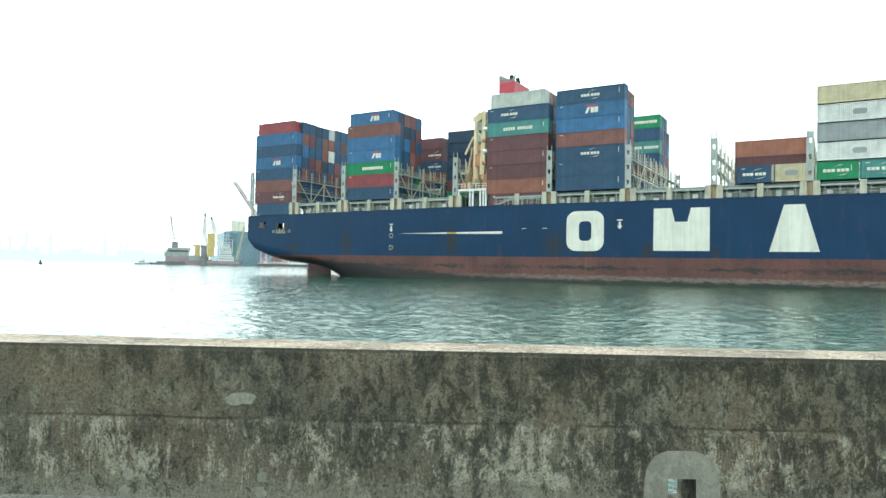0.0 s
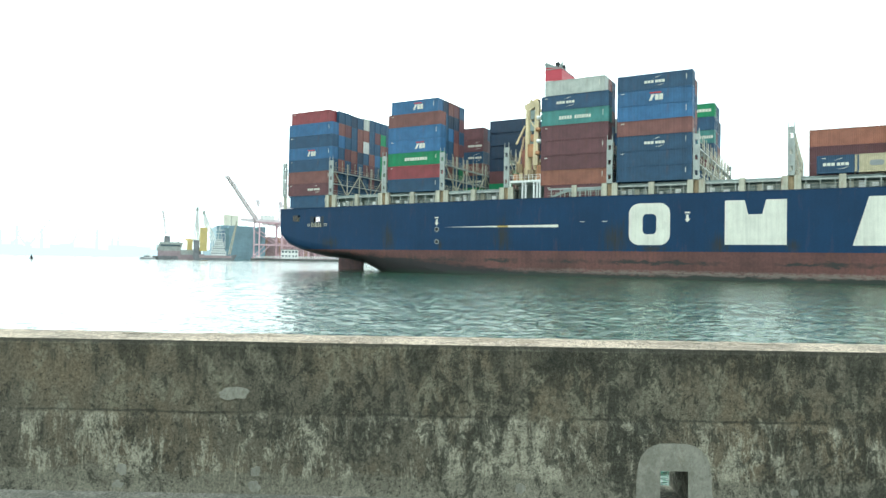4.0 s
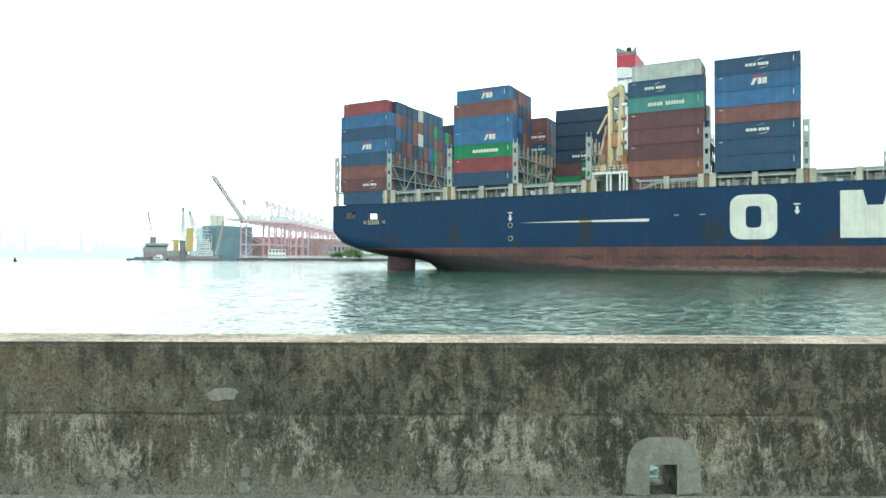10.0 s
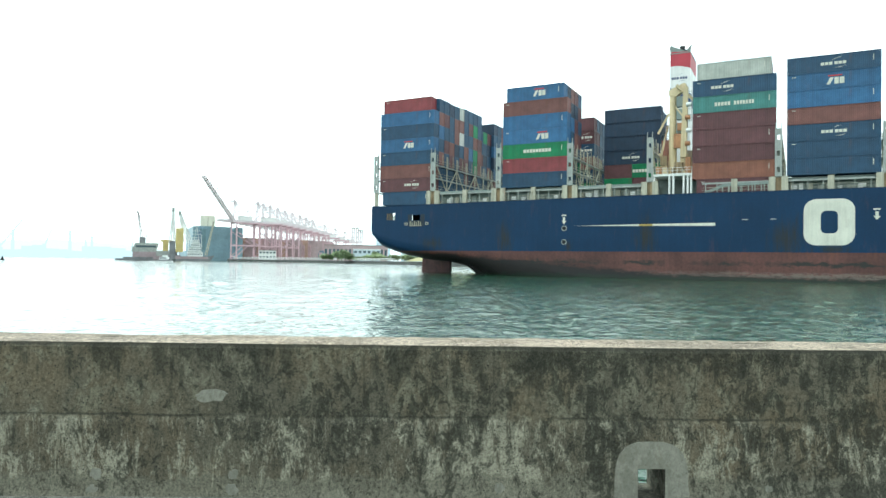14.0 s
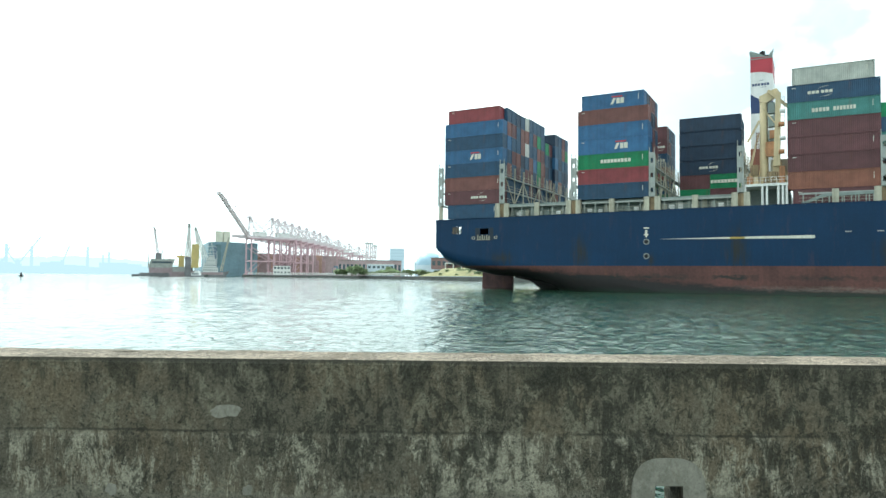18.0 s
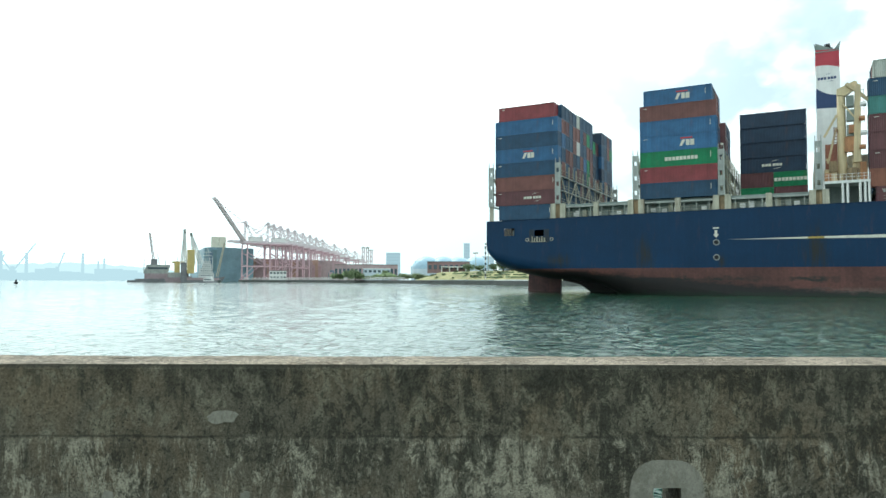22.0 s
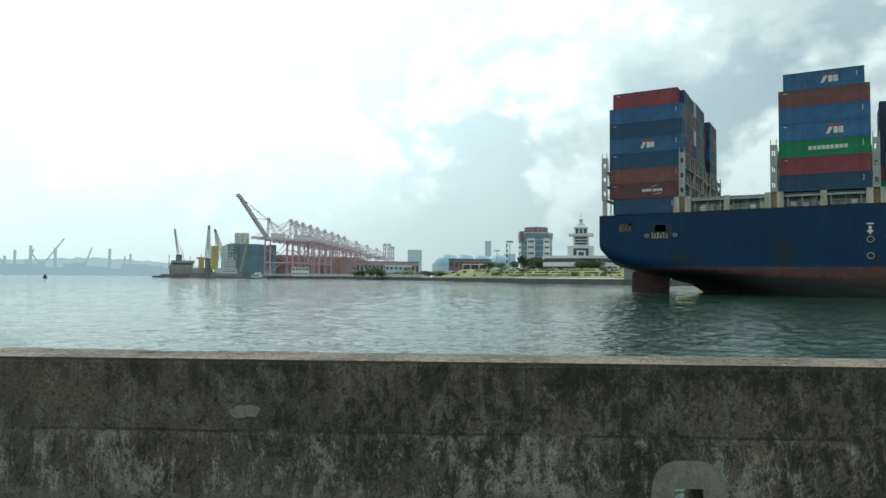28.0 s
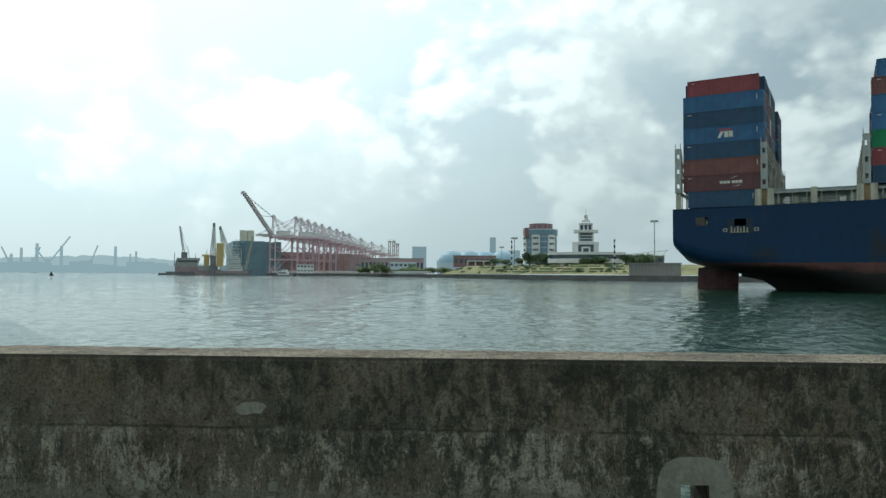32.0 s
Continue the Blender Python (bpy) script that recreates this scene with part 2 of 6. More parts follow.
WATER = water_material()
PAINT = {n: material("paint_" + n, c, 0.5, 0.0, 0.18, 0.5, 9.0, 0.06, streak=0.13, rust=0.20, per_object=0.14, spec=0.4) for n, c in {
    "navy": (0.026, 0.072, 0.135), "blue": (0.042, 0.130, 0.265), "dark": (0.018, 0.038, 0.072), "red": (0.250, 0.052, 0.058),
    "brown": (0.190, 0.078, 0.066), "maroon": (0.125, 0.050, 0.054), "orange": (0.265, 0.105, 0.068), "green": (0.018, 0.205, 0.080),
    "teal": (0.070, 0.215, 0.195), "pale": (0.480, 0.490, 0.440), "cream": (0.560, 0.480, 0.310), "white": (0.660, 0.650, 0.610),
    "grey": (0.300, 0.310, 0.310)}.items()}
HULL = material("hull_blue_paint", (0.004, 0.031, 0.083), 0.50, 0, 0.14, 0.10, 3.0, 0.04, streak=0.06, rust=0.18, spec=0.28, stains=((30.0, 7.4, 2.4, 4.2), (58.4, 7.6, 2.5, 5.0), (82.0, 7.2, 3.6, 4.6), (100.5, 6.3, 2.4, 2.8), (112.0, 6.3, 1.5, 1.6), (13.0, 6.6, 3.5, 1.6), (89.0, 5.6, 3.4, 0.9), (43.5, 6.0, 0.9, 1.8)))


def boot_material(name, colour):
    """Faded red bottom paint: oily grime in a ragged line, below it weed and painted-in underside shade towards the
    stern, dried scum near the water.
    """
    m = material(name, colour, 0.62, 0, 0.35, 0.15, 2.2, 0.12, streak=0.14, rust=0.5)
    t = m.node_tree
    add, ln = nodes_of(t), t.links.new
    bs = [n for n in t.nodes if n.type == "BSDF_PRINCIPLED"][0]
    under = bs.inputs["Base Color"].links[0].from_socket
    co = add("ShaderNodeTexCoord")
    sep = add("ShaderNodeSeparateXYZ"); ln(co.outputs["Object"], sep.inputs[0])

    def ragged(scale, size, detail=6.0, rough=0.7):
        mp = add("ShaderNodeMapping"); mp.inputs["Scale"].default_value = scale
        ln(co.outputs["Object"], mp.inputs["Vector"])
        n = add("ShaderNodeTexNoise", Scale=size, Detail=detail, Roughness=rough)
        ln(mp.outputs[0], n.inputs["Vector"])
        return n.outputs["Fac"]

    def mapped(value, lo, hi, a=0.0, b=1.0):
        r = add("ShaderNodeMapRange")
        for key, v in (("From Min", lo), ("From Max", hi), ("To Min", a), ("To Max", b)):
            r.inputs[key].default_value = v
        ln(value, r.inputs["Value"])
        return r.outputs[0]

    def calc(op, a, b):
        n = add("ShaderNodeMath"); n.operation = op
        for k, v in enumerate((a, b)):
            if isinstance(v, float):
                n.inputs[k].default_value = v
            else:
                ln(v, n.inputs[k])
        return n.outputs[0]

    def over(base, mask, paint):
        n = add("ShaderNodeMix"); n.data_type = "RGBA"; n.inputs[7].default_value = (*paint, 1)
        ln(mask, n.inputs["Factor"]); ln(base, n.inputs[6])
        return n.outputs[2]
    edge = ragged((0.35, 0.1, 0.9), 1.2)
    w = calc("ADD", sep.outputs["Z"], mapped(edge, 0.3, 0.7, -0.55, 0.55))
    run = ragged((0.10, 0.05, 0.02), 1.0, 4.0, 0.6)
    band = calc("MULTIPLY", mapped(calc("ABSOLUTE", calc("SUBTRACT", w, 2.95), 0.0), 0.15, 0.45, 0.95, 0.0), mapped(run, 0.42, 0.54, 0.1, 1.0))
    c = over(under, band, (0.016, 0.020, 0.017))
    scum = calc("MULTIPLY", mapped(calc("ABSOLUTE", calc("SUBTRACT", calc("ADD", calc("MULTIPLY", w, 0.4), calc("MULTIPLY", sep.outputs["Z"], 0.6)), 1.05), 0.0), 0.2, 0.60, 0.62, 0.0), mapped(sep.outputs["X"], 45.0, 90.0))
    c = over(c, calc("MULTIPLY", scum, mapped(ragged((0.4, 0.1, 1.6), 1.6, 8.0, 0.8), 0.40, 0.54)), (0.215, 0.195, 0.160))
    # weed towards the stern, its dark also standing in for shade under the counter
    weed = mapped(calc("SUBTRACT", mapped(sep.outputs["X"], 14.0, 70.0, 4.7, 0.4), w), -0.25, 0.55, 0.0, 0.9)
    c = over(c, weed, (0.011, 0.013, 0.014))
    c = over(c, mapped(w, 0.70, 0.40, 0.0, 0.9), (0.016, 0.024, 0.017))
    ln(c, bs.inputs["Base Color"])
    return m


BOOT = boot_material("boot_topping_red", (0.105, 0.040, 0.033))
SCUM = boot_material("waterline_weed", (0.080, 0.045, 0.036))
HULL_WHITE = material("hull_white_paint", (0.700, 0.680, 0.580), 0.5, 0, 0.10, 0.3, 5.0, 0.05, streak=0.12, rust=0.2)
STEEL = material("buff_steel", (0.480, 0.450, 0.350), 0.5, 0, 0.18, 0.4, 6.0, 0.05, streak=0.25, rust=0.75)
GREYSTEEL = material("grey_steel", (0.380, 0.400, 0.370), 0.5, 0, 0.15, 0.5, 6.0, 0.05, streak=0.2, rust=0.25)
DECKGREY = material("deck_grey_green", (0.230, 0.270, 0.250), 0.6, 0, 0.2, 0.4, 6.0, 0.1, rust=0.3)
BLACK = material("black_opening", (0.012, 0.012, 0.014), 0.7, 0, 0.2, 1.0, 5.0, 0)
WHITE = material("white_paint", (0.780, 0.770, 0.740), 0.5, 0, 0.08, 0.5, 6.0, 0.03, streak=0.08)
YELLOW = material("crane_cream_paint", (0.660, 0.530, 0.320), 0.5, 0, 0.12, 0.4, 6.0, 0.03, streak=0.2, rust=0.35)
FUNNEL_RED = material("funnel_red", (0.420, 0.040, 0.060), 0.5, 0, 0.1, 0.3, 4.0, 0.03)
FUNNEL_BLUE = material("funnel_blue", (0.020, 0.045, 0.130), 0.5, 0, 0.1, 0.3, 4.0, 0.03)
LOGO_RED = material("logo_red", (0.500, 0.040, 0.040), 0.5, 0, 0.1)

# ---------------------------------------------------------------- mesh helpers
def box(bm, x0, x1, y0, y1, z0, z1, m=None):
    vs = [bm.verts.new(v) for v in ((x0, y0, z0), (x1, y0, z0), (x1, y1, z0), (x0, y1, z0), (x0, y0, z1), (x1, y0, z1), (x1, y1, z1), (x0, y1, z1))]
    if m is not None:
        for v in vs:
            v.co = m @ v.co
    for q in ((0, 3, 2, 1), (4, 5, 6, 7), (0, 1, 5, 4), (1, 2, 6, 5), (2, 3, 7, 6), (3, 0, 4, 7)):
        bm.faces.new([vs[i] for i in q])


def beam(bm, a, b, w, h=None):
    """A square bar from a to b."""
    a, b = Vector(a), Vector(b)
    d = b - a
    m = Matrix.Translation(a) @ d.to_track_quat("X", "Z").to_matrix().to_4x4()
    h = h or w
    box(bm, 0, d.length, -w / 2, w / 2, -h / 2, h / 2, m)


def tube(bm, a, b, r0, r1=None, n=10, caps=True):
    a, b = Vector(a), Vector(b)
    r1 = r0 if r1 is None else r1
    q = (b - a).to_track_quat("Z", "Y")
    rings = []
    for c, r in ((a, r0), (b, r1)):
        rings.append([bm.verts.new(c + q @ Vector((r * math.cos(2 * math.pi * i / n), r * math.sin(2 * math.pi * i / n), 0))) for i in range(n)])
    for i in range(n):
        bm.faces.new((rings[0][i], rings[0][(i + 1) % n], rings[1][(i + 1) % n], rings[1][i]))
    if caps:
        bm.faces.new(rings[0][::-1]), bm.faces.new(rings[1])


def prism(bm, poly, y0, y1, flip=False):
    """A flat outline in x and z, given depth along y."""
    a = [bm.verts.new((x, y0, z)) for x, z in poly]
    b = [bm.verts.new((x, y1, z)) for x, z in poly]
    n = len(poly)
    bm.faces.new(a), bm.faces.new(b[::-1])
    for i in range(n):
        bm.faces.new((a[i], b[i], b[(i + 1) % n], a[(i + 1) % n]))


def soften(bm, width, angle=0.5):
    es = [e for e in bm.edges if len(e.link_faces) == 2 and e.calc_face_angle(0) > angle]
    bmesh.ops.bevel(bm, geom=es, offset=width, segments=1, affect="EDGES")


def mesh_of(name, bm, mat, smooth=False):
    bmesh.ops.recalc_face_normals(bm, faces=bm.faces[:])
    me = bpy.data.meshes.new(name)
    bm.to_mesh(me)
    bm.free()
    for m in (mat if isinstance(mat, (list, tuple)) else [mat]):
        me.materials.append(m)
    if smooth:
        for p in me.polygons:
            p.use_smooth = True
    return me


def part(name, bm, mat, parent=None, label="", smooth=False):
    ob = new(name, mesh_of(name, bm, mat, smooth))
    if parent is not None:
        ob.parent = parent
    if label:
        ob["label"] = label
    return ob


def shared(name, me, parent, mat=None, m=None):
    ob = new(name, me)
    ob.parent = parent
    if m is not None:
        ob.matrix_basis = m
    if mat is not None:
        ob.material_slots[0].link = "OBJECT"
        ob.material_slots[0].material = mat
    return ob


def thing(name, label, category, m=None, group="", kind=""):
    ob = new(name)
    if m is not None:
        ob.matrix_basis = m
    return tagged(ob, label, category, group, kind)


MOVING = []          # things that ride on the ship, and where on it they stand


def aboard(ob, m):
    MOVING.append((ob, m))
    ob.matrix_basis = ship_at(0) @ m
    return ob


# ---------------------------------------------------------------- near ground and sea wall
WALL_Y, WALL_T, WALL_H, WALL_BACK = 4.52, 0.56, 0.998, 0.375
WALL_TOP = GROUND + WALL_H
HOLE = (1.385, 1.565, GROUND - 0.02, GROUND + 0.205)      # drain: x0, x1, z0, z1
JOINTS = (-3.9, -3.02, -2.15, -1.28, -0.43, 0.42, 1.28, 2.15, 3.02, 3.9)


def concrete(name, light, dark, cover=0.5, streaks=0.6, speck=0.5, bump=0.5, grain=0.6):
    """Old cast concrete: pale cement under dark mould, in runs down the face, with pinholes."""
    m = bpy.data.materials.new(name)
    m.use_nodes = True
    t = m.node_tree
    t.nodes.clear()
    add, ln = nodes_of(t), t.links.new
    out, bs = add("ShaderNodeOutputMaterial"), add("ShaderNodeBsdfPrincipled")
    bs.inputs["Roughness"].default_value = 0.92
    bs.inputs["Specular IOR Level"].default_value = 0.25
    co = add("ShaderNodeTexCoord")

    def noise_at(scale, size, detail=6.0, rough=0.65, distort=0.0):
        mp = add("ShaderNodeMapping"); mp.inputs["Scale"].default_value = scale
        ln(co.outputs["Object"], mp.inputs["Vector"])
        n = add("ShaderNodeTexNoise", Scale=size, Detail=detail, Roughness=rough, Distortion=distort)
        ln(mp.outputs[0], n.inputs["Vector"])
        return n.outputs["Fac"]

    def ranged(value, lo, hi, a=0.0, b=1.0):
        r = add("ShaderNodeMapRange")
        for key, v in (("From Min", lo), ("From Max", hi), ("To Min", a), ("To Max", b)):
            r.inputs[key].default_value = v
        ln(value, r.inputs["Value"])
        return r.outputs[0]

    def calc(op, a, b):
        n = add("ShaderNodeMath"); n.operation = op
        for i, v in enumerate((a, b)):
            if isinstance(v, (int, float)):
                n.inputs[i].default_value = v
            else:
                ln(v, n.inputs[i])
        return n.outputs[0]
    fine = noise_at((1, 1, 0.8), 52.0, 5.0, 0.8)
    sep = add("ShaderNodeSeparateXYZ"); ln(co.outputs["Object"], sep.inputs[0])
    below = ranged(sep.outputs["Z"], WALL_TOP - 0.46, WALL_TOP - 0.50, 1.0 - streaks, 1.0)      # the two lifts of the casting weathered differently
    blot = noise_at((1.0, 1.0, 0.75), 1.6, 4.0, 0.6, 0.3)
    patch = noise_at((1.0, 1.0, 0.45), 8.5, 12.0, 0.82, 0.6)
    crust = noise_at((1.0, 1.0, 0.6), 14.0, 12.0, 0.84, 0.4)

    def over(under, mask, colour):
        n = add("ShaderNodeMix"); n.data_type = "RGBA"; n.inputs[7].default_value = (*colour, 1)
        ln(mask, n.inputs["Factor"])
        if isinstance(under, tuple):
            n.inputs[6].default_value = (*under, 1)
        else:
            ln(under, n.inputs[6])
        return n.outputs[2]
    mid = tuple(0.27 * p + 0.73 * q for p, q in zip(light, dark))
    pale = calc("MULTIPLY", ranged(calc("ADD", calc("MULTIPLY", patch, 0.7), calc("MULTIPLY", blot, 0.3)), cover - 0.01, cover + 0.06), below)
    mould = ranged(calc("ADD", calc("MULTIPLY", crust, 0.75), calc("MULTIPLY", blot, -0.25)), 0.235, 0.29, 0.0, 0.8)
    tone = noise_at((1, 1, 1), 0.8, 3.0)
    c = over(mid, ranged(tone, 0.45, 0.66, 0.0, 0.55), tuple(q * k for q, k in zip(mid, (1.25, 0.98, 0.70))))
    c = over(c, pale, light)
    c = over(c, mould, dark)
    if streaks:
        line = noise_at((1, 1, 1), 5.0, 3.0)
        gap = calc("ABSOLUTE", calc("SUBTRACT", calc("ADD", sep.outputs["Z"], calc("MULTIPLY", line, 0.03)), WALL_TOP - 0.462), 0.0)
        c = over(c, calc("MULTIPLY", ranged(gap, 0.006, 0.024, 0.9, 0.0), ranged(tone, 0.35, 0.55, 0.35, 1.0)), dark)
    sp = add("ShaderNodeTexVoronoi", Scale=38.0); ln(co.outputs["Object"], sp.inputs["Vector"])
    spots = calc("MULTIPLY", ranged(sp.outputs["Distance"], 0.12, 0.22, speck, 0.0), ranged(noise_at((1, 1, 1), 3.0), 0.42, 0.6))
    c = over(c, spots, (0.02, 0.02, 0.018))
    g = add("ShaderNodeVectorMath"); g.operation = "SCALE"
    ln(c, g.inputs[0]); ln(ranged(fine, 0.36, 0.64, 1 - grain, 1 + grain), g.inputs["Scale"])
    ln(g.outputs[0], bs.inputs["Base Color"])
    bp = add("ShaderNodeBump", Strength=bump, Distance=0.008)
    ln(calc("SUBTRACT", calc("ADD", fine, calc("MULTIPLY", crust, 0.8)), spots), bp.inputs["Height"])
    ln(bp.outputs[0], bs.inputs["Normal"]); ln(bs.outputs[0], out.inputs[0])
    return m


def wall_concrete():
    """Two lifts of old cast concrete: smooth grey above, scabby and pale below, with mould running down from the top and from the pour line."""
    m = bpy.data.materials.new("weathered_wall_concrete")
    m.use_nodes = True
    t = m.node_tree
    t.nodes.clear()
    add, ln = nodes_of(t), t.links.new
    out, bs = add("ShaderNodeOutputMaterial"), add("ShaderNodeBsdfPrincipled")
    bs.inputs["Roughness"].default_value, bs.inputs["Specular IOR Level"].default_value = 0.92, 0.25
    co = add("ShaderNodeTexCoord")
    sep = add("ShaderNodeSeparateXYZ"); ln(co.outputs["Object"], sep.inputs[0])
    X, Z = sep.outputs["X"], sep.outputs["Z"]

    def noise_at(scale, size, detail=6.0, rough=0.6, distort=0.0, move=(0, 0, 0)):
        mp = add("ShaderNodeMapping"); mp.inputs["Scale"].default_value, mp.inputs["Location"].default_value = scale, move
        ln(co.outputs["Object"], mp.inputs["Vector"])
        n = add("ShaderNodeTexNoise", Scale=size, Detail=detail, Roughness=rough, Distortion=distort)
        ln(mp.outputs[0], n.inputs["Vector"])
        return n.outputs["Fac"]

    def ranged(value, lo, hi, a=0.0, b=1.0):
        r = add("ShaderNodeMapRange")
        for key, v in (("From Min", lo), ("From Max", hi), ("To Min", a), ("To Max", b)):
            r.inputs[key].default_value = v
        ln(value, r.inputs["Value"])
        return r.outputs[0]

    def calc(op, a, b):
        n = add("ShaderNodeMath"); n.operation = op
        for i, v in enumerate((a, b)):
            if isinstance(v, (int, float)):
                n.inputs[i].default_value = v
            else:
                ln(v, n.inputs[i])
        return n.outputs[0]

    def over(under, mask, colour):
        n = add("ShaderNodeMix"); n.data_type = "RGBA"; n.inputs[7].default_value = (*colour, 1)
        ln(mask, n.inputs["Factor"])
        if isinstance(under, tuple):
            n.inputs[6].default_value = (*under, 1)
        else:
            ln(under, n.inputs[6])
        return n.outputs[2]

    def both(a, b):
        return calc("MULTIPLY", a, b)
    pour = WALL_TOP - 0.468
    lower = ranged(calc("ADD", Z, ranged(noise_at((1, 1, 1), 6.0, 7.0, 0.7), 0.3, 0.7, -0.05, 0.05)), pour + 0.02, pour - 0.05)
    upper = calc("SUBTRACT", 1.0, lower)
    cloud = noise_at((1, 1, 0.8), 1.3, 5.0, 0.6, 0.3)
    patch = noise_at((1, 1, 0.55), 6.0, 11.0, 0.74, 0.5)
    scab = noise_at((1.25, 1, 0.42), 9.0, 12.0, 0.78, 0.8, (4, 0, 2))
    fine = noise_at((1, 1, 1), 62.0, 8.0, 0.88)
    c = over((0.091, 0.083, 0.062), ranged(cloud, 0.40, 0.62, 0.0, 0.75), (0.124, 0.111, 0.081))
    c = over(c, ranged(noise_at((1, 1, 0.7), 1.7, 6.0, 0.65, 0.4, (9, 0, 0)), 0.48, 0.66, 0.0, 0.50), (0.152, 0.114, 0.068))     # rusty brown areas
    c = over(c, both(ranged(patch, 0.51, 0.58, 0.0, 0.60), upper), (0.172, 0.162, 0.118))
    # dried lime on the lower lift, broken into scabs and runs
    lime = both(ranged(calc("ADD", both(scab, 0.58), both(noise_at((1, 1, 0.7), 2.1, 4.0, 0.55, 0.3, (21, 0, 4)), 0.42)), 0.500, 0.535, 0.0, 0.9), lower)
    c = over(c, lime, (0.290, 0.272, 0.208))
    lime2 = both(both(ranged(noise_at((1.3, 1, 0.30), 15.0, 12.0, 0.76, 1.0, (14, 0, 6)), 0.53, 0.57, 0.0, 0.75), ranged(patch, 0.42, 0.58)), lower)
    c = over(c, lime2, (0.280, 0.262, 0.202))
    # mould running down from the coping and from the pour line
    runs = noise_at((1, 1, 0.07), 6.5, 7.0, 0.66, 0.2, (3, 0, 0))
    thin_runs = noise_at((1, 1, 0.05), 24.0, 5.0, 0.65, 0.3, (7, 0, 0))
    frayed = ranged(patch, 0.35, 0.65, -0.20, 0.20)
    drop = calc("ADD", calc("SUBTRACT", WALL_TOP, Z), frayed)
    reach = ranged(calc("ADD", both(runs, 0.8), both(thin_runs, 0.2)), 0.42, 0.62, -0.04, 0.36)
    mould = both(ranged(calc("SUBTRACT", reach, drop), -0.04, 0.16, 0.0, 0.62), upper)
    drop2 = calc("ADD", calc("SUBTRACT", pour + 0.02, Z), frayed)
    reach2 = ranged(calc("ADD", both(noise_at((1, 1, 0.07), 6.0, 7.0, 0.66, 0.2, (13, 0, 0)), 0.7), both(thin_runs, 0.3)), 0.44, 0.64, -0.16, 0.40)
    mould2 = both(ranged(calc("SUBTRACT", reach2, drop2), -0.06, 0.20, 0.0, 0.52), lower)
    c = over(c, mould, (0.030, 0.031, 0.023))
    c = over(c, mould2, (0.028, 0.028, 0.021))
    # smoother cement skirting low on the face
    foot = ranged(calc("ADD", Z, ranged(noise_at((1, 1, 1), 3.4, 9.0, 0.7, 0.0, (1, 0, 7)), 0.3, 0.7, -0.07, 0.07)), GROUND + 0.145, GROUND + 0.115)
    c = over(c, both(foot, 0.8), (0.152, 0.142, 0.108))
    # blotches and crumbs of dark growth over both lifts, thickened to the right
    crust = noise_at((1.0, 1.0, 0.62), 12.0, 12.0, 0.80, 0.5, (2, 0, 9))
    # the rise along X puts the wall's dimmer right side into the colour
    c = over(c, ranged(calc("ADD", calc("ADD", both(crust, 0.78), both(cloud, -0.28)), both(calc("SUBTRACT", X, 0.2), 0.014)), 0.255, 0.300, 0.0, 0.74), (0.023, 0.024, 0.018))
    crumbs = noise_at((1, 1, 0.9), 34.0, 6.0, 0.72, 0.2, (6, 0, 1))
    c = over(c, both(ranged(crumbs, 0.56, 0.62, 0.0, 0.75), ranged(patch, 0.40, 0.56, 0.2, 1.0)), (0.030, 0.030, 0.022))
    # ragged darker line along the top edge of the face
    arris = calc("ADD", calc("SUBTRACT", WALL_TOP, Z), ranged(noise_at((1, 1, 1), 16.0, 6.0, 0.7), 0.3, 0.7, -0.012, 0.012))
    c = over(c, ranged(arris, 0.012, 0.032, 0.75, 0.0), (0.034, 0.032, 0.024))
    # pour line and the board joints of the upper lift
    line = calc("ABSOLUTE", calc("SUBTRACT", calc("ADD", Z, ranged(noise_at((1, 1, 1), 5.0, 6.0, 0.7), 0.3, 0.7, -0.007, 0.007)), pour), 0.0)
    c = over(c, both(ranged(line, 0.002, 0.013, 0.8, 0.0), ranged(noise_at((1, 1, 1), 2.3, 4.0), 0.40, 0.56, 0.05, 0.9)), (0.026, 0.026, 0.020))
    board = calc("PINGPONG", calc("ADD", X, 0.43 + 8.57), 0.4285)
    joint = both(ranged(board, 0.002, 0.009, 0.42, 0.0), both(upper, ranged(noise_at((1, 1, 1), 3.1, 4.0, 0.6, 0.0, (2, 0, 5)), 0.40, 0.56, 0.1, 1.0)))
    c = over(c, joint, (0.026, 0.026, 0.020))
    # fine scratches of bare lime, pinholes
    scratch = both(ranged(noise_at((1, 1, 0.10), 60.0, 2.0, 0.5, 1.2, (5, 0, 3)), 0.62, 0.68, 0.0, 0.5), both(lower, ranged(cloud, 0.45, 0.6)))
    c = over(c, scratch, (0.30, 0.28, 0.21))
    sp = add("ShaderNodeTexVoronoi", Scale=30.0); ln(co.outputs["Object"], sp.inputs["Vector"])
    spots = both(ranged(sp.outputs["Distance"], 0.10, 0.20, 0.98, 0.0), ranged(noise_at((1, 1, 1), 4.5), 0.42, 0.52))
    c = over(c, spots, (0.02, 0.02, 0.018))
    g = add("ShaderNodeVectorMath"); g.operation = "SCALE"
    ln(c, g.inputs[0]); ln(ranged(fine, 0.36, 0.64, 0.34, 1.62), g.inputs["Scale"])
    ln(g.outputs[0], bs.inputs["Base Color"])
    bp = add("ShaderNodeBump", Strength=0.8, Distance=0.006)
    ln(calc("SUBTRACT", calc("ADD", both(fine, 0.7), both(scab, both(lower, 1.0))), calc("ADD", spots, joint)), bp.inputs["Height"])
    ln(bp.outputs[0], bs.inputs["Normal"]); ln(bs.outputs[0], out.inputs[0])
    return m


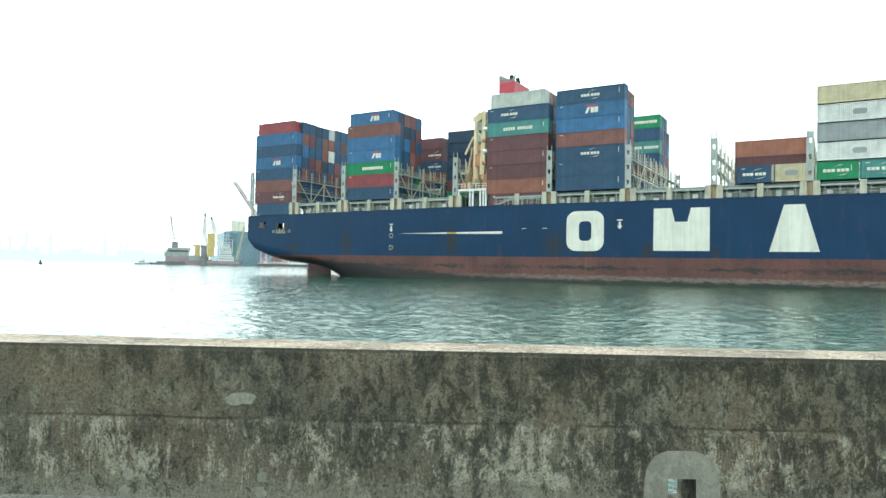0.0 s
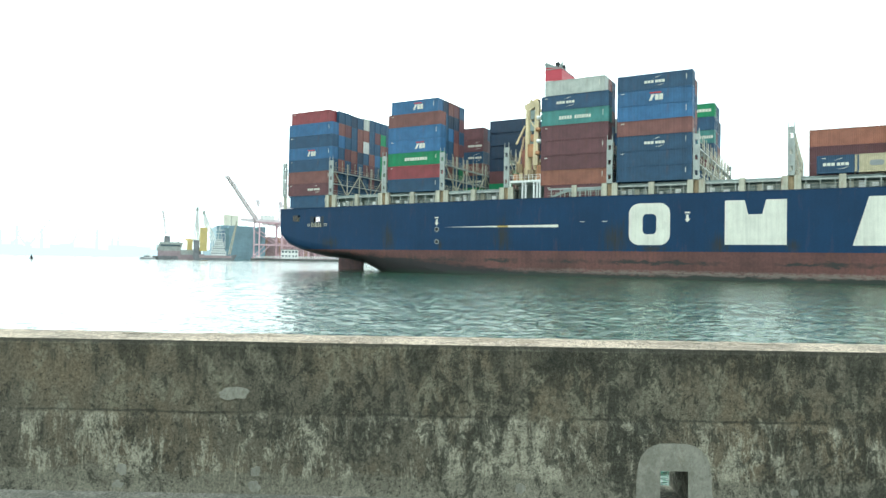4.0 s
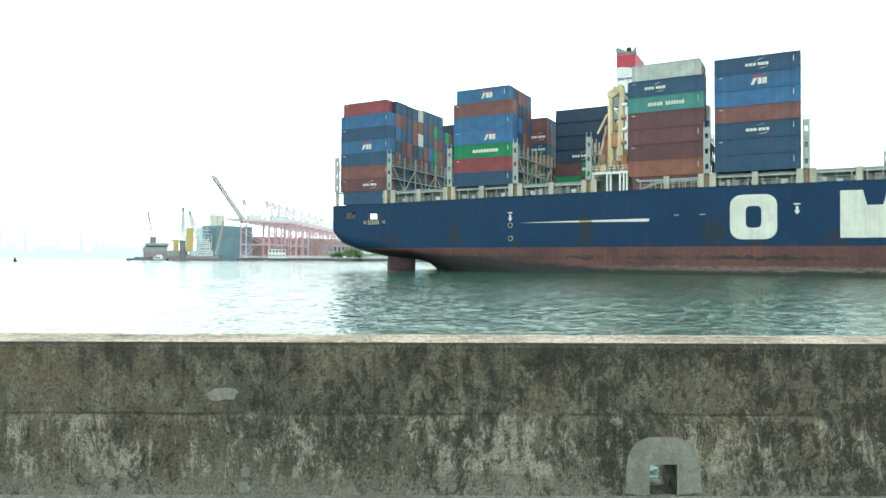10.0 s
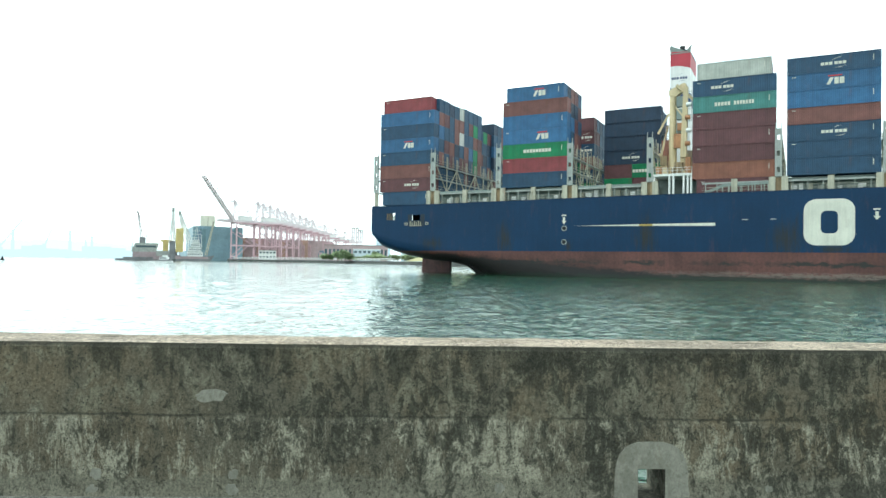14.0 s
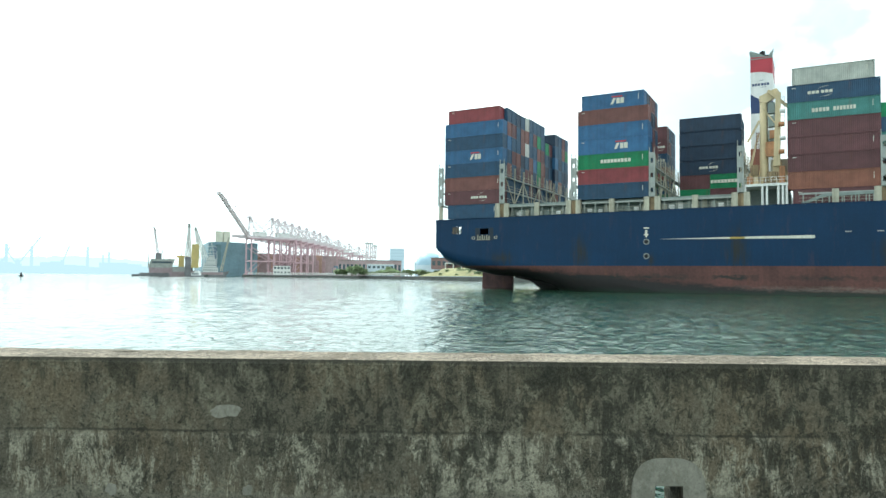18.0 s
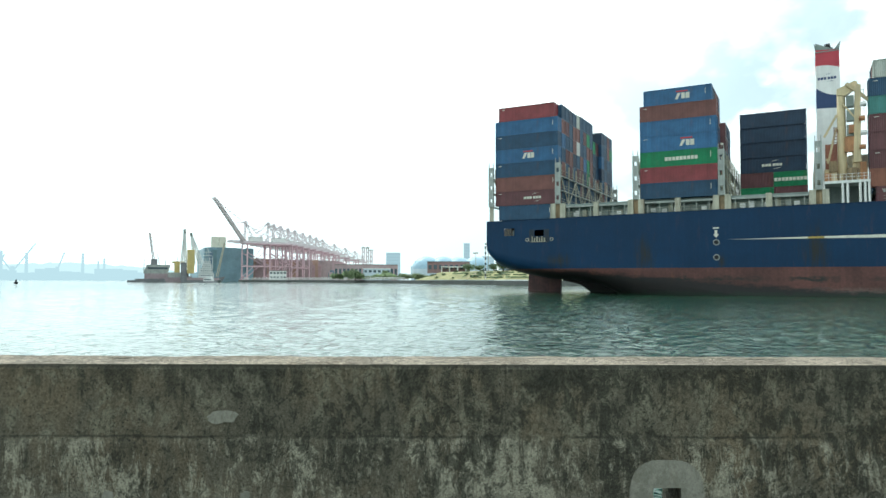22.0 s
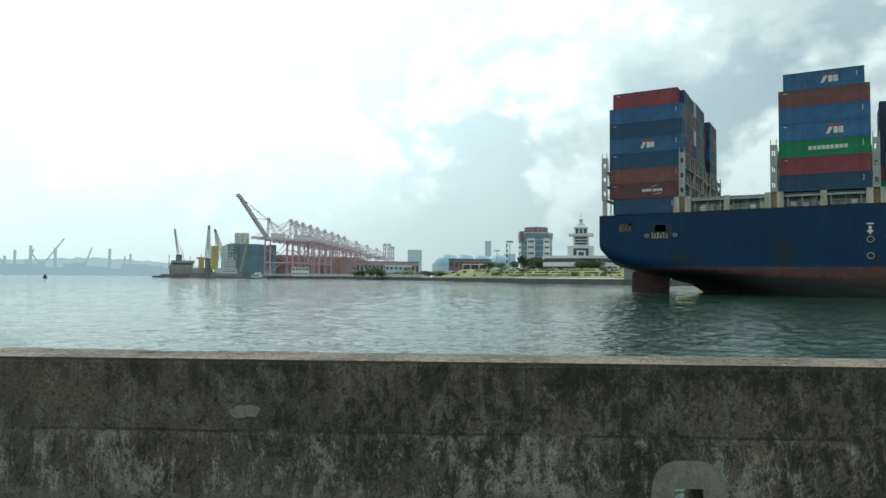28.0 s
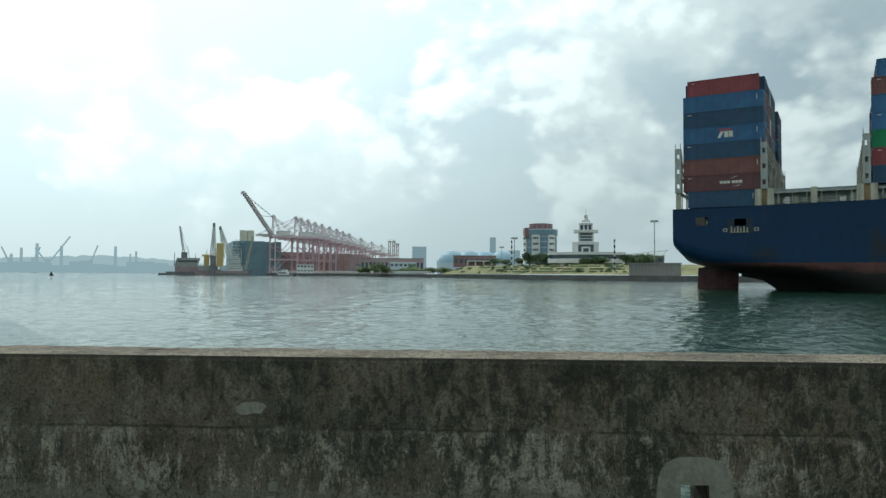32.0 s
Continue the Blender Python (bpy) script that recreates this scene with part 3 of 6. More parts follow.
CONCRETE = wall_concrete()
# the wall top's sunlit look is put into this paler, warmer base colour
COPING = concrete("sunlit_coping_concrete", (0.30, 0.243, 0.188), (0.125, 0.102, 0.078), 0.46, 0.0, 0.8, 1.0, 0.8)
MORTAR = concrete("grey_patch_mortar", (0.232, 0.224, 0.186), (0.165, 0.160, 0.130), 0.40, 0.0, 0.3, 0.2, 0.16)
PAVING = concrete("promenade_concrete", (0.21, 0.20, 0.17), (0.11, 0.11, 0.092), 0.46, 0.0, 0.4, 0.3)


def sea_wall():
    wall = thing("wall_sea", "mould-stained grey cast concrete sea wall with a pale rough top", "wall", kind="structure")
    x0, x1, step = -7.0, 7.0, 0.03
    nx, nz = int((x1 - x0) / step), 34
    xs = sorted({round(x0 + (x1 - x0) * i / nx, 4) for i in range(nx + 1) if not any(abs(x0 + (x1 - x0) * i / nx - h) < 0.012 for h in HOLE[:2])} | set(HOLE[:2]))
    zs = sorted({GROUND - 0.03 + (WALL_H + 0.03) * j / nz for j in range(nz + 1) if abs(GROUND - 0.03 + (WALL_H + 0.03) * j / nz - HOLE[3]) > 0.012} | {HOLE[3]})
    ledge = WALL_TOP - 0.475

    def face_y(x, z):
        y = WALL_Y + 0.006 * noise.noise((x * 1.3, 0, z * 2.2)) + 0.0035 * noise.noise((x * 9, 3, z * 7)) + 0.0016 * noise.noise((x * 31, 5, z * 26))
        y += 0.010 * max(0, 1 - abs(z - ledge - 0.004 * noise.noise((x * 3, 7, 0))) / 0.025)            # pour line
        if z > ledge:
            y += 0.006
            for j in JOINTS:
                y += 0.012 * max(0, 1 - abs(x - j - 0.004 * noise.noise((z * 8, j, 1))) / 0.022)
        if z > WALL_TOP - 0.035:                                                                          # worn arris
            y += 0.012 * ((z - WALL_TOP + 0.035) / 0.035) ** 2 + 0.016 * max(0, noise.noise((x * 7, 11, z * 9))) * (z - WALL_TOP + 0.035) / 0.035
        if z < GROUND + 0.05:
            y -= 0.012 * (1 - (z - GROUND) / 0.05)
        return y

    bm = bmesh.new()
    grid = [[bm.verts.new((x, face_y(x, z), z)) for z in zs] for x in xs]
    for i in range(len(xs) - 1):
        for j in range(len(zs) - 1):
            if HOLE[0] - 0.001 <= xs[i] < HOLE[1] - 0.001 and zs[j] < HOLE[3] - 0.001:
                continue
            bm.faces.new((grid[i][j], grid[i + 1][j], grid[i + 1][j + 1], grid[i][j + 1]))
    for a, b in ((-45.0, x0), (x1, 45.0)):
        vs = [bm.verts.new(c) for c in ((a, WALL_Y, GROUND - 0.03), (b, WALL_Y, GROUND - 0.03), (b, WALL_Y, WALL_TOP), (a, WALL_Y, WALL_TOP))]
        bm.faces.new(vs)
    h0, h1, hb, ht = HOLE                                        # drain through the wall
    back = WALL_Y + WALL_BACK
    for q in (((h0, 0, ht), (h1, 0, ht), (h1, 1, ht), (h0, 1, ht)), ((h0, 0, hb), (h0, 0, ht), (h0, 1, ht), (h0, 1, hb)),
              ((h1, 0, hb), (h1, 1, hb), (h1, 1, ht), (h1, 0, ht)), ((h0, 0, hb + .02), (h0, 1, hb + .01), (h1, 1, hb + .01), (h1, 0, hb + .02))):
        bm.faces.new([bm.verts.new((x, back if y else WALL_Y - 0.004, z)) for x, y, z in q])
    for a, b, c, d in ((-45, h0, -0.5, WALL_TOP), (h1, 45, -0.5, WALL_TOP), (h0, h1, ht, WALL_TOP), (h0, h1, -0.5, hb)):
        bm.faces.new([bm.verts.new((x, back, z)) for x, z in ((a, c), (a, d), (b, d), (b, c))])
    box(bm, -45, 45, back + 0.002, WALL_Y + WALL_T, WALL_TOP - 0.16, WALL_TOP - 0.014)          # nib under the overhanging top
    back = WALL_Y + WALL_T
    part("wall_face", bm, CONCRETE, wall)
    # coping: the top surface, rough along both arrises
    bm = bmesh.new()
    n, k = 470, 9
    rows = []
    for i in range(n + 1):
        x = x0 + (x1 - x0) * i / n
        row = []
        for j in range(k + 1):
            f = j / k
            y = WALL_Y + 0.012 + (WALL_T - 0.012) * f
            z = WALL_TOP + 0.006 * noise.noise((x * 1.1, f * 3, 0)) + 0.005 * noise.noise((x * 6, f * 5, 2)) + 0.003 * noise.noise((x * 26, f * 11, 4))
            if j == 0:
                z = WALL_TOP - 0.006
                y = face_y(x, WALL_TOP) - 0.001
            if j == k:
                z -= 0.012
            row.append(bm.verts.new((x, y, z)))
        rows.append(row)
    for i in range(n):
        for j in range(k):
            bm.faces.new((rows[i][j], rows[i + 1][j], rows[i + 1][j + 1], rows[i][j + 1]))
    for a, b in ((-45, x0), (x1, 45)):
        bm.faces.new([bm.verts.new(c) for c in ((a, WALL_Y, WALL_TOP), (b, WALL_Y, WALL_TOP), (b, back, WALL_TOP), (a, back, WALL_TOP))])
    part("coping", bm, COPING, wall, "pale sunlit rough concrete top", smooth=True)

    def slab(name, poly, proud, mat, label):
        bm = bmesh.new()
        prism(bm, poly, WALL_Y - proud, WALL_Y + 0.02)
        soften(bm, 0.004)
        return part(name, bm, mat, wall, label)
    # mortar collar round the drain, in one arch
    cx, ow, oh = (h0 + h1) / 2, 0.245, 0.385
    arch = [(h1, GROUND)] + [(h1, ht), (h0, ht), (h0, GROUND)]
    outer = []
    for i in range(15):
        a = math.pi * i / 14
        outer.append((cx - ow * math.copysign(abs(math.cos(a)) ** 0.65, math.cos(a)) * (1 + 0.05 * noise.noise((i, 2, 0))), GROUND + 0.10 + (oh - 0.10) * math.sin(a) ** 0.7 * (1 + 0.05 * noise.noise((i, 5, 0)))))
    slab("mortar_collar", [(cx - ow * 1.02, GROUND)] + outer + [(cx + ow * 1.04, GROUND)] + arch, 0.008, MORTAR, "smooth grey mortar patch round a drain")

    def blob(name, x, z, w, h, label="", seed=0):
        poly = []
        for i in range(28):
            a = 2 * math.pi * i / 28
            r = 1 + 0.42 * noise.noise((math.cos(a) * 1.5, math.sin(a) * 1.5, seed + 0.4)) + 0.24 * noise.noise((math.cos(a) * 5, math.sin(a) * 5, seed))
            poly.append((x + w / 2 * r * math.cos(a), z + h / 2 * r * math.sin(a)))
        slab(name, poly, 0.004, MORTAR, label)
    for i, (x, z, w, h) in enumerate(((-1.41, 1.685, 0.20, 0.075), (-2.165, 1.175, 0.075, 0.075), (-2.185, 1.07, 0.07, 0.062), (-1.275, 1.178, 0.07, 0.066), (-1.285, 1.072, 0.082, 0.08),
                                      (0.475, 1.10, 0.075, 0.062), (0.475, 1.01, 0.06, 0.05), (2.26, 1.11, 0.05, 0.05))):
        blob("mortar_patch", x, z, w, h, "pale filled tie hole" if w < 0.1 else "pale mortar repair", i)
    return wall


sea_wall()
bm = bmesh.new()
xs = [-45 + 90 * i / 90 for i in range(91)]
ys = [-30, -12, -4, 0, 2, 3.2, 3.9, 4.25, WALL_Y + 0.02]
g = [[bm.verts.new((x, y, GROUND + (0.012 * noise.noise((x * 0.6, y, 3)) if y < 4.3 else 0.0))) for y in ys] for x in xs]
for i in range(90):
    for j in range(len(ys) - 1):
        bm.faces.new((g[i][j], g[i + 1][j], g[i + 1][j + 1], g[i][j + 1]))
tagged(part("promenade_ground", bm, PAVING), "worn grey concrete promenade at the foot of the wall", "ground", kind="structure")
bm = bmesh.new()
box(bm, -45, 45, -30, WALL_Y + 0.03, -3, GROUND - 0.06)
box(bm, -45, 45, WALL_Y + 0.03, WALL_Y + WALL_BACK - 0.004, -3, GROUND - 0.30)
tagged(part("quay_ground", bm, PAVING), "concrete quay body under the promenade", "quay", kind="structure")


def water_sheet():
    """One round sheet to the horizon, finer and with real waves where the camera looks."""
    rg = np.random.RandomState(4)
    radii = [3.0, 8.0, 14.0, 18.0]
    while radii[-1] < 300:
        radii.append(radii[-1] * 1.006)
    radii += [340, 420, 560, 800, 1200, 1900, 3000, 4900]
    r = np.array(radii)
    az = np.radians(np.concatenate([np.linspace(-42, 42, 900), np.linspace(42, 318, 47)[1:-1]]))
    R, A = np.meshgrid(r, az, indexing="ij")
    X, Y = R * np.sin(A), R * np.cos(A)
    Z = np.zeros_like(X)
    gap = 0.006 * R
    for i in range(56):
        lam = 0.36 * 1.05 ** i
        k = 2 * math.pi / lam
        turn = rg.normal(1.9, 1.1)
        amp = 0.019 * lam / (2 * math.pi) * (1.1 if lam < 0.6 else 1.4 if lam < 1.3 else 0.6 if lam < 2.4 else 0.3)
        keep = np.clip((lam / gap - 2.2) / 2.0, 0, 1)
        Z += keep * amp * np.sin(k * (X * math.cos(turn) + Y * math.sin(turn)) + rg.uniform(0, 6.28))
    Z += 1.2 * Z * np.abs(Z)                                     # sharper crests than troughs
    Z *= np.clip((R - 8) / 10, 0, 1) * np.clip((300 - R) / 120, 0, 1) * (np.abs(np.degrees(A)) < 42)
    m = len(az)
    verts = np.stack([X, Y, Z], -1).reshape(-1, 3)
    verts = np.concatenate([verts, [[0, 0, 0]]])
    i, j = np.meshgrid(np.arange(len(r) - 1), np.arange(m), indexing="ij")
    a, b = i * m + j, i * m + (j + 1) % m
    quads = np.stack([a, b, b + m, a + m], -1).reshape(-1, 4)[:, ::-1]
    centre = len(verts) - 1
    faces = quads.tolist() + [((k + 1) % m, k, centre) for k in range(m)]
    me = bpy.data.meshes.new("water")
    me.from_pydata(verts.tolist(), [], faces)
    me.materials.append(WATER)
    me.polygons.foreach_set("use_smooth", [True] * len(me.polygons))
    return tagged(new("water", me), "grey-green choppy harbour water", "water", kind="structure")


SEA = water_sheet()

# ---------------------------------------------------------------- the container ship
BEAM = 47.0
SHIP = aboard(thing("container_ship", "large navy blue container ship with a rust-red waterline, half loaded", "ship"), Matrix())


def lerp_table(table, u):
    for a, b in zip(table, table[1:]):
        if u <= b[0]:
            f = max(0, min(1, (u - a[0]) / (b[0] - a[0])))
            return [p + (q - p) * f for p, q in zip(a[1:], b[1:])]
    return list(table[-1][1:])


# along the ship: height where the side starts to curve in, height of the keel line, fullness, narrowing of the deck
LINES = [(-2.7, 10.0, 7.0, 3.4, 0.0), (-1.0, 8.8, 5.0, 3.5, 0.0), (3, 7.6, 3.9, 4.0, 0.0), (8, 6.8, 2.95, 4.0, 0.0), (12, 6.2, 2.7, 3.8, 0.0), (15, 5.8, 2.3, 3.4, 0.0),
         (18, 5.5, 1.7, 3.0, 0.0), (21, 5.2, 0.6, 2.7, 0.0), (25, 4.9, -2.2, 2.5, 0.0), (31, 4.4, -7.0, 2.4, 0.0), (40, 3.6, -11, 2.5, 0.0), (55, 1.5, -13, 2.8, 0.0), (75, -2, -14, 3.2, 0.0), (100, -6, -14, 3.6, 0.0),
         (215, -6, -14, 3.6, 0.0), (245, -3, -14, 3.0, 2.0), (275, 4, -14, 2.2, 8.0), (300, 10, -12, 1.6, 16.0), (318, 13, -6, 1.3, 23.3)]


def deck_height(u):
    return 14.95 + 0.65 * min(1, max(0, u / 60))


def hull_section(u):
    w1, wc, n, pinch = lerp_table(LINES, u)
    pts = [(pinch, deck_height(u)), (pinch, (deck_height(u) + w1) / 2)]
    half = BEAM / 2 - pinch
    for i in range(15):
        a = math.pi / 2 * i / 14
        pts.append((pinch + half * (1 - max(0, math.cos(a)) ** (2 / n)), w1 - (w1 - wc) * math.sin(a) ** (2 / n)))
    return pts


RUDDER = material("rudder_red_paint", (0.085, 0.032, 0.030), 0.6, 0, 0.4, 0.3, 2.0, 0.1, streak=0.3, rust=0.4)


def build_hull():
    us = [-2.7, -2.2, -1.0, 0.5, 2, 4, 6, 8, 10, 12, 13.5, 15, 17, 19, 21, 23, 25, 28, 34, 40, 48, 55, 65, 75, 88, 100, 130, 160, 190, 215, 230, 245, 260, 275, 288, 300, 310, 318]
    bm = bmesh.new()
    for side in (0, 1):
        grid = []
        for u in us:
            grid.append([bm.verts.new((u, v if not side else BEAM - v, w)) for v, w in hull_section(u)])
        for a, b in zip(grid, grid[1:]):
            for i in range(len(a) - 1):
                q = (a[i], b[i], b[i + 1], a[i + 1])
                bm.faces.new(q if not side else q[::-1])
        transom = grid[0] + [bm.verts.new((us[0], BEAM / 2, deck_height(us[0])))]
        bm.faces.new(transom if side else transom[::-1])
    bmesh.ops.remove_doubles(bm, verts=bm.verts[:], dist=0.002)
    for z in (5.0, 1.0):
        bmesh.ops.bisect_plane(bm, geom=bm.verts[:] + bm.edges[:] + bm.faces[:], plane_co=(0, 0, z), plane_no=(0, 0, 1))
    # mooring deck openings: one in the side, one across the transom
    for co, no in (((0, 0, 11.6), (0, 0, 1)), ((0, 0, 12.9), (0, 0, 1))):
        fs = [f for f in bm.faces if 7 < f.calc_center_median().x < 11 and f.calc_center_median().y < 0.05 and f.calc_center_median().z > 9]
        bmesh.ops.bisect_plane(bm, geom=list({v for f in fs for v in f.verts}) + list({e for f in fs for e in f.edges}) + fs, plane_co=co, plane_no=no)
    for co, no in (((1.3, 0, 0), (1, 0, 0)), ((3.6, 0, 0), (1, 0, 0)), ((0, 0, 11.8), (0, 0, 1)), ((0, 0, 13.4), (0, 0, 1))):
        fs = [f for f in bm.faces if 0.4 < f.calc_center_median().x < 4.2 and f.calc_center_median().y < 0.05 and f.calc_center_median().z > 9]
        bmesh.ops.bisect_plane(bm, geom=list({v for f in fs for v in f.verts}) + list({e for f in fs for e in f.edges}) + fs, plane_co=co, plane_no=no)
    for co, no in (((0, 9.0, 0), (0, 1, 0)), ((0, 12.4, 0), (0, 1, 0)), ((0, 13, 0), (0, 1, 0)), ((0, 18.7, 0), (0, 1, 0)), ((0, 0, 12.4), (0, 0, 1)), ((0, 0, 14.3), (0, 0, 1))):
        fs = [f for f in bm.faces if f.calc_center_median().x < -2.6]
        bmesh.ops.bisect_plane(bm, geom=list({v for f in fs for v in f.verts}) + list({e for f in fs for e in f.edges}) + fs, plane_co=co, plane_no=no)

    def opening(f):
        c = f.calc_center_median()
        side = (8.0 < c.x < 10.0 and 11.6 < c.z < 12.9) or (1.3 < c.x < 3.6 and 11.8 < c.z < 13.4)
        return (side and c.y < 0.5) or (c.x < -2.6 and (13 < c.y < 18.7 or 9 < c.y < 12.4) and 12.4 < c.z < 14.3)
    bmesh.ops.delete(bm, geom=[f for f in bm.faces if opening(f)], context="FACES")
    bmesh.ops.recalc_face_normals(bm, faces=bm.faces[:])
    for name, mat, lo, hi, label in (("hull_side", HULL, 5.0, 99, "navy blue painted steel"), ("boot_topping", BOOT, 1.0, 5.0, "faded rust-red paint"), ("waterline_band", SCUM, -99, 1.0, "pale scum and weed line")):
        b = bm.copy()
        bmesh.ops.delete(b, geom=[f for f in b.faces if not lo <= f.calc_center_median().z < hi], context="FACES")
        me = bpy.data.meshes.new(name)
        b.to_mesh(me); b.free()
        me.materials.append(mat)
        for p in me.polygons:
            p.use_smooth = abs(p.normal.y) < 0.999 and abs(p.normal.x) < 0.999
        ob = new(name, me); ob.parent = SHIP; ob["label"] = label
    bm.free()
    # deck plate and the fish-plate edge along the side
    bm = bmesh.new()
    last = None
    for u in us:
        pinch = lerp_table(LINES, u)[3]
        pair = [bm.verts.new((u, pinch + 0.05, deck_height(u) - 0.35)), bm.verts.new((u, BEAM - pinch - 0.05, deck_height(u) - 0.35))]
        if last:
            bm.faces.new((last[0], pair[0], pair[1], last[1]))
        last = pair
    part("deck", bm, DECKGREY, SHIP, "grey-green steel deck")
    bm = bmesh.new()
    for a, b in zip(us[:-6], us[1:-6]):
        beam(bm, (a, 0.02, deck_height(a) + 0.02), (b, 0.02, deck_height(b) + 0.02), 0.16, 0.10)
    part("gunwale", bm, HULL, SHIP)
    bm = bmesh.new()                                              # rudder blade and its horn
    prism(bm, [(-2.3, 0.4), (-2.1, 4.2), (5.6, 6.2), (5.9, 3.0), (5.7, -3.0), (-2.2, -3.0)], BEAM / 2 - 0.45, BEAM / 2 + 0.45)
    soften(bm, 0.15)
    part("rudder", bm, RUDDER, SHIP, "dark rust-red rudder blade")
    bm = bmesh.new()                                              # skeg on the centre line, ahead of the propeller gap
    prism(bm, [(6.4, 3.6), (6.5, 2.6), (10.6, 1.75), (12.9, 0.1), (14.5, -6), (60, -12), (60, -4), (26, 2.0)], BEAM / 2 - 0.7, BEAM / 2 + 0.7)
    part("skeg", bm, BOOT, SHIP, "dark weedy skeg")


build_hull()


def hull_plate(name, polys, mat, label="", proud=0.03, thick=0.02):
    """Flat marks painted on the straight side: outlines in u and w."""
    bm = bmesh.new()
    for poly in polys:
        prism(bm, poly, -proud, -proud + thick)
    return part(name, bm, mat, SHIP, label)


def rect(u0, u1, w0, w1):
    return [(u0, w0), (u1, w0), (u1, w1), (u0, w1)]


def rounded(u0, u1, w0, w1, r, n=5):
    pts = []
    for cx, cy, a0 in ((u1 - r, w1 - r, 0), (u0 + r, w1 - r, 90), (u0 + r, w0 + r, 180), (u1 - r, w0 + r, 270)):
        for i in range(n + 1):
            a = radians(a0 + 90 * i / n)
            pts.append((cx + r * math.cos(a), cy + r * math.sin(a)))
    return pts


def ring(name, o, i, mat, label):
    """A band between two outlines with as many corners."""
    bm = bmesh.new()
    for y in (-0.03,):
        a = [bm.verts.new((u, y, w)) for u, w in o]
        b = [bm.verts.new((u, y, w)) for u, w in i]
        c = [bm.verts.new((u, y + 0.02, w)) for u, w in o]
        n = len(o)
        for k in range(n):
            bm.faces.new((a[k], a[(k + 1) % n], b[(k + 1) % n], b[k]))
            bm.faces.new((a[k], c[k], c[(k + 1) % n], a[(k + 1) % n]))
    return part(name, bm, mat, SHIP, label)


# the owner's mark on the side, as plain blocks of its size and colour
ring("side_mark", rounded(84.45, 91.95, 6.2, 14.0, 1.9), rounded(87.0, 89.5, 8.2, 12.0, 0.8), HULL_WHITE, "large cream-white block on the hull side")
hull_plate("side_mark", [[(101.3, 6.3), (111.1, 6.3), (111.1, 14.1), (107.9, 14.1), (107.3, 11.6), (105.1, 11.6), (104.5, 14.1), (101.3, 14.1)]], HULL_WHITE, "large cream-white block on the hull side")
hull_plate("side_mark", [[(120.7, 6.2), (128.3, 6.2), (126.1, 14.2), (122.95, 14.2)]], HULL_WHITE, "large cream-white block on the hull side")
STRIPE_STAINED = material("rust_yellowed_paint", (0.42, 0.30, 0.08), 0.6, 0, 0.3, 0.6, 5.0, 0.05, rust=0.6)
# the dark inside a recess, put into a flat plate colour
LOUVRE = material("shaded_blue_recess", (0.012, 0.022, 0.036), 0.6, 0, 0.2)
# narrow white stripe, tug mark arrows, draught and thruster discs
hull_plate("stripe", [[(44.6, 10.00), (57.2, 9.84), (57.2, 10.16)], [(59.6, 9.82), (70.5, 9.70), (70.5, 10.26), (59.6, 10.18)]], HULL_WHITE, "thin white stripe")
hull_plate("stripe", [[(57.2, 9.84), (59.6, 9.82), (59.6, 10.18), (57.2, 10.16)]], STRIPE_STAINED, "rust-yellowed piece of the stripe")
for u in (42.6, 95.0):
    hull_plate("tug_arrow", [rect(u - 0.22, u + 0.22, 11.0, 11.75), [(u - 0.5, 11.0), (u, 10.35), (u + 0.5, 11.0)], rect(u - 0.5, u + 0.5, 12.0, 12.25)], HULL_WHITE, "small white arrow mark")
for w in (9.55, 6.85):
    o = [(42.63 + 0.55 * math.cos(2 * math.pi * i / 14), w + 0.55 * math.sin(2 * math.pi * i / 14)) for i in range(14)]
    # flat disc on the side; the recess's shade is only its black
    hull_plate("mooring_recess", [o], BLACK, "flat black disc coloured as a shaded round recess", 0.012, 0.01)
    ring("recess_rim", o, [(42.63 + 0.42 * math.cos(2 * math.pi * i / 14), w + 0.42 * math.sin(2 * math.pi * i / 14)) for i in range(14)], GREYSTEEL, "pale rim")
for u in (74.9, 79.4):
    hull_plate("draught_mark", [rect(u, u + 0.9, 10.7, 10.8)], HULL_WHITE)
RUSTY = material("rusted_buff_steel", (0.33, 0.235, 0.13), 0.7, 0, 0.3, 0.5, 6.0, 0.1, streak=0.45, rust=0.9)
# mooring openings in the stern quarter
hull_plate("port_louvre", [rect(1.34, 3.0, 11.84, 13.36)], LOUVRE, "dark louvred shutter", 0.02, 0.01)
for k in range(6):
    bm = bmesh.new()
    box(bm, 1.4, 2.95, -0.05, -0.021, 11.95 + 0.23 * k, 12.02 + 0.23 * k)
    part("louvre", bm, RUSTY, SHIP)
ring("port_frame", rect(1.2, 3.7, 11.7, 13.5), rect(1.32, 3.58, 11.82, 13.38), HULL, "thin frame of the mooring opening")
for u, w0, w1, mat in ((1.75, 11.8, 13.4, STEEL), (2.75, 11.8, 12.7, STEEL), (3.2, 11.8, 13.0, GREYSTEEL)):
    bm = bmesh.new()
    tube(bm, (u, 0.45, w0), (u, 0.45, w1), 0.13, n=8)
    part("mooring_post", bm, mat, SHIP, "pale post inside the opening")
# added panel that stops bright sky showing from transom opening to side port
bm = bmesh.new()
box(bm, -0.3, 1.7, 8.0, 8.2, 11.2, 14.6)
part("winch_bulkhead", bm, RUSTY, SHIP, "rusty-brown panel added inside to block the view through the openings")
bm = bmesh.new()
box(bm, 1.3, 3.6, 0.3, 0.4, 12.3, 12.42)
part("mooring_rail", bm, STEEL, SHIP)
ring("port_frame", rect(7.92, 10.08, 11.52, 12.98), rect(8.02, 9.98, 11.62, 12.88), HULL, "thin frame of the mooring opening")
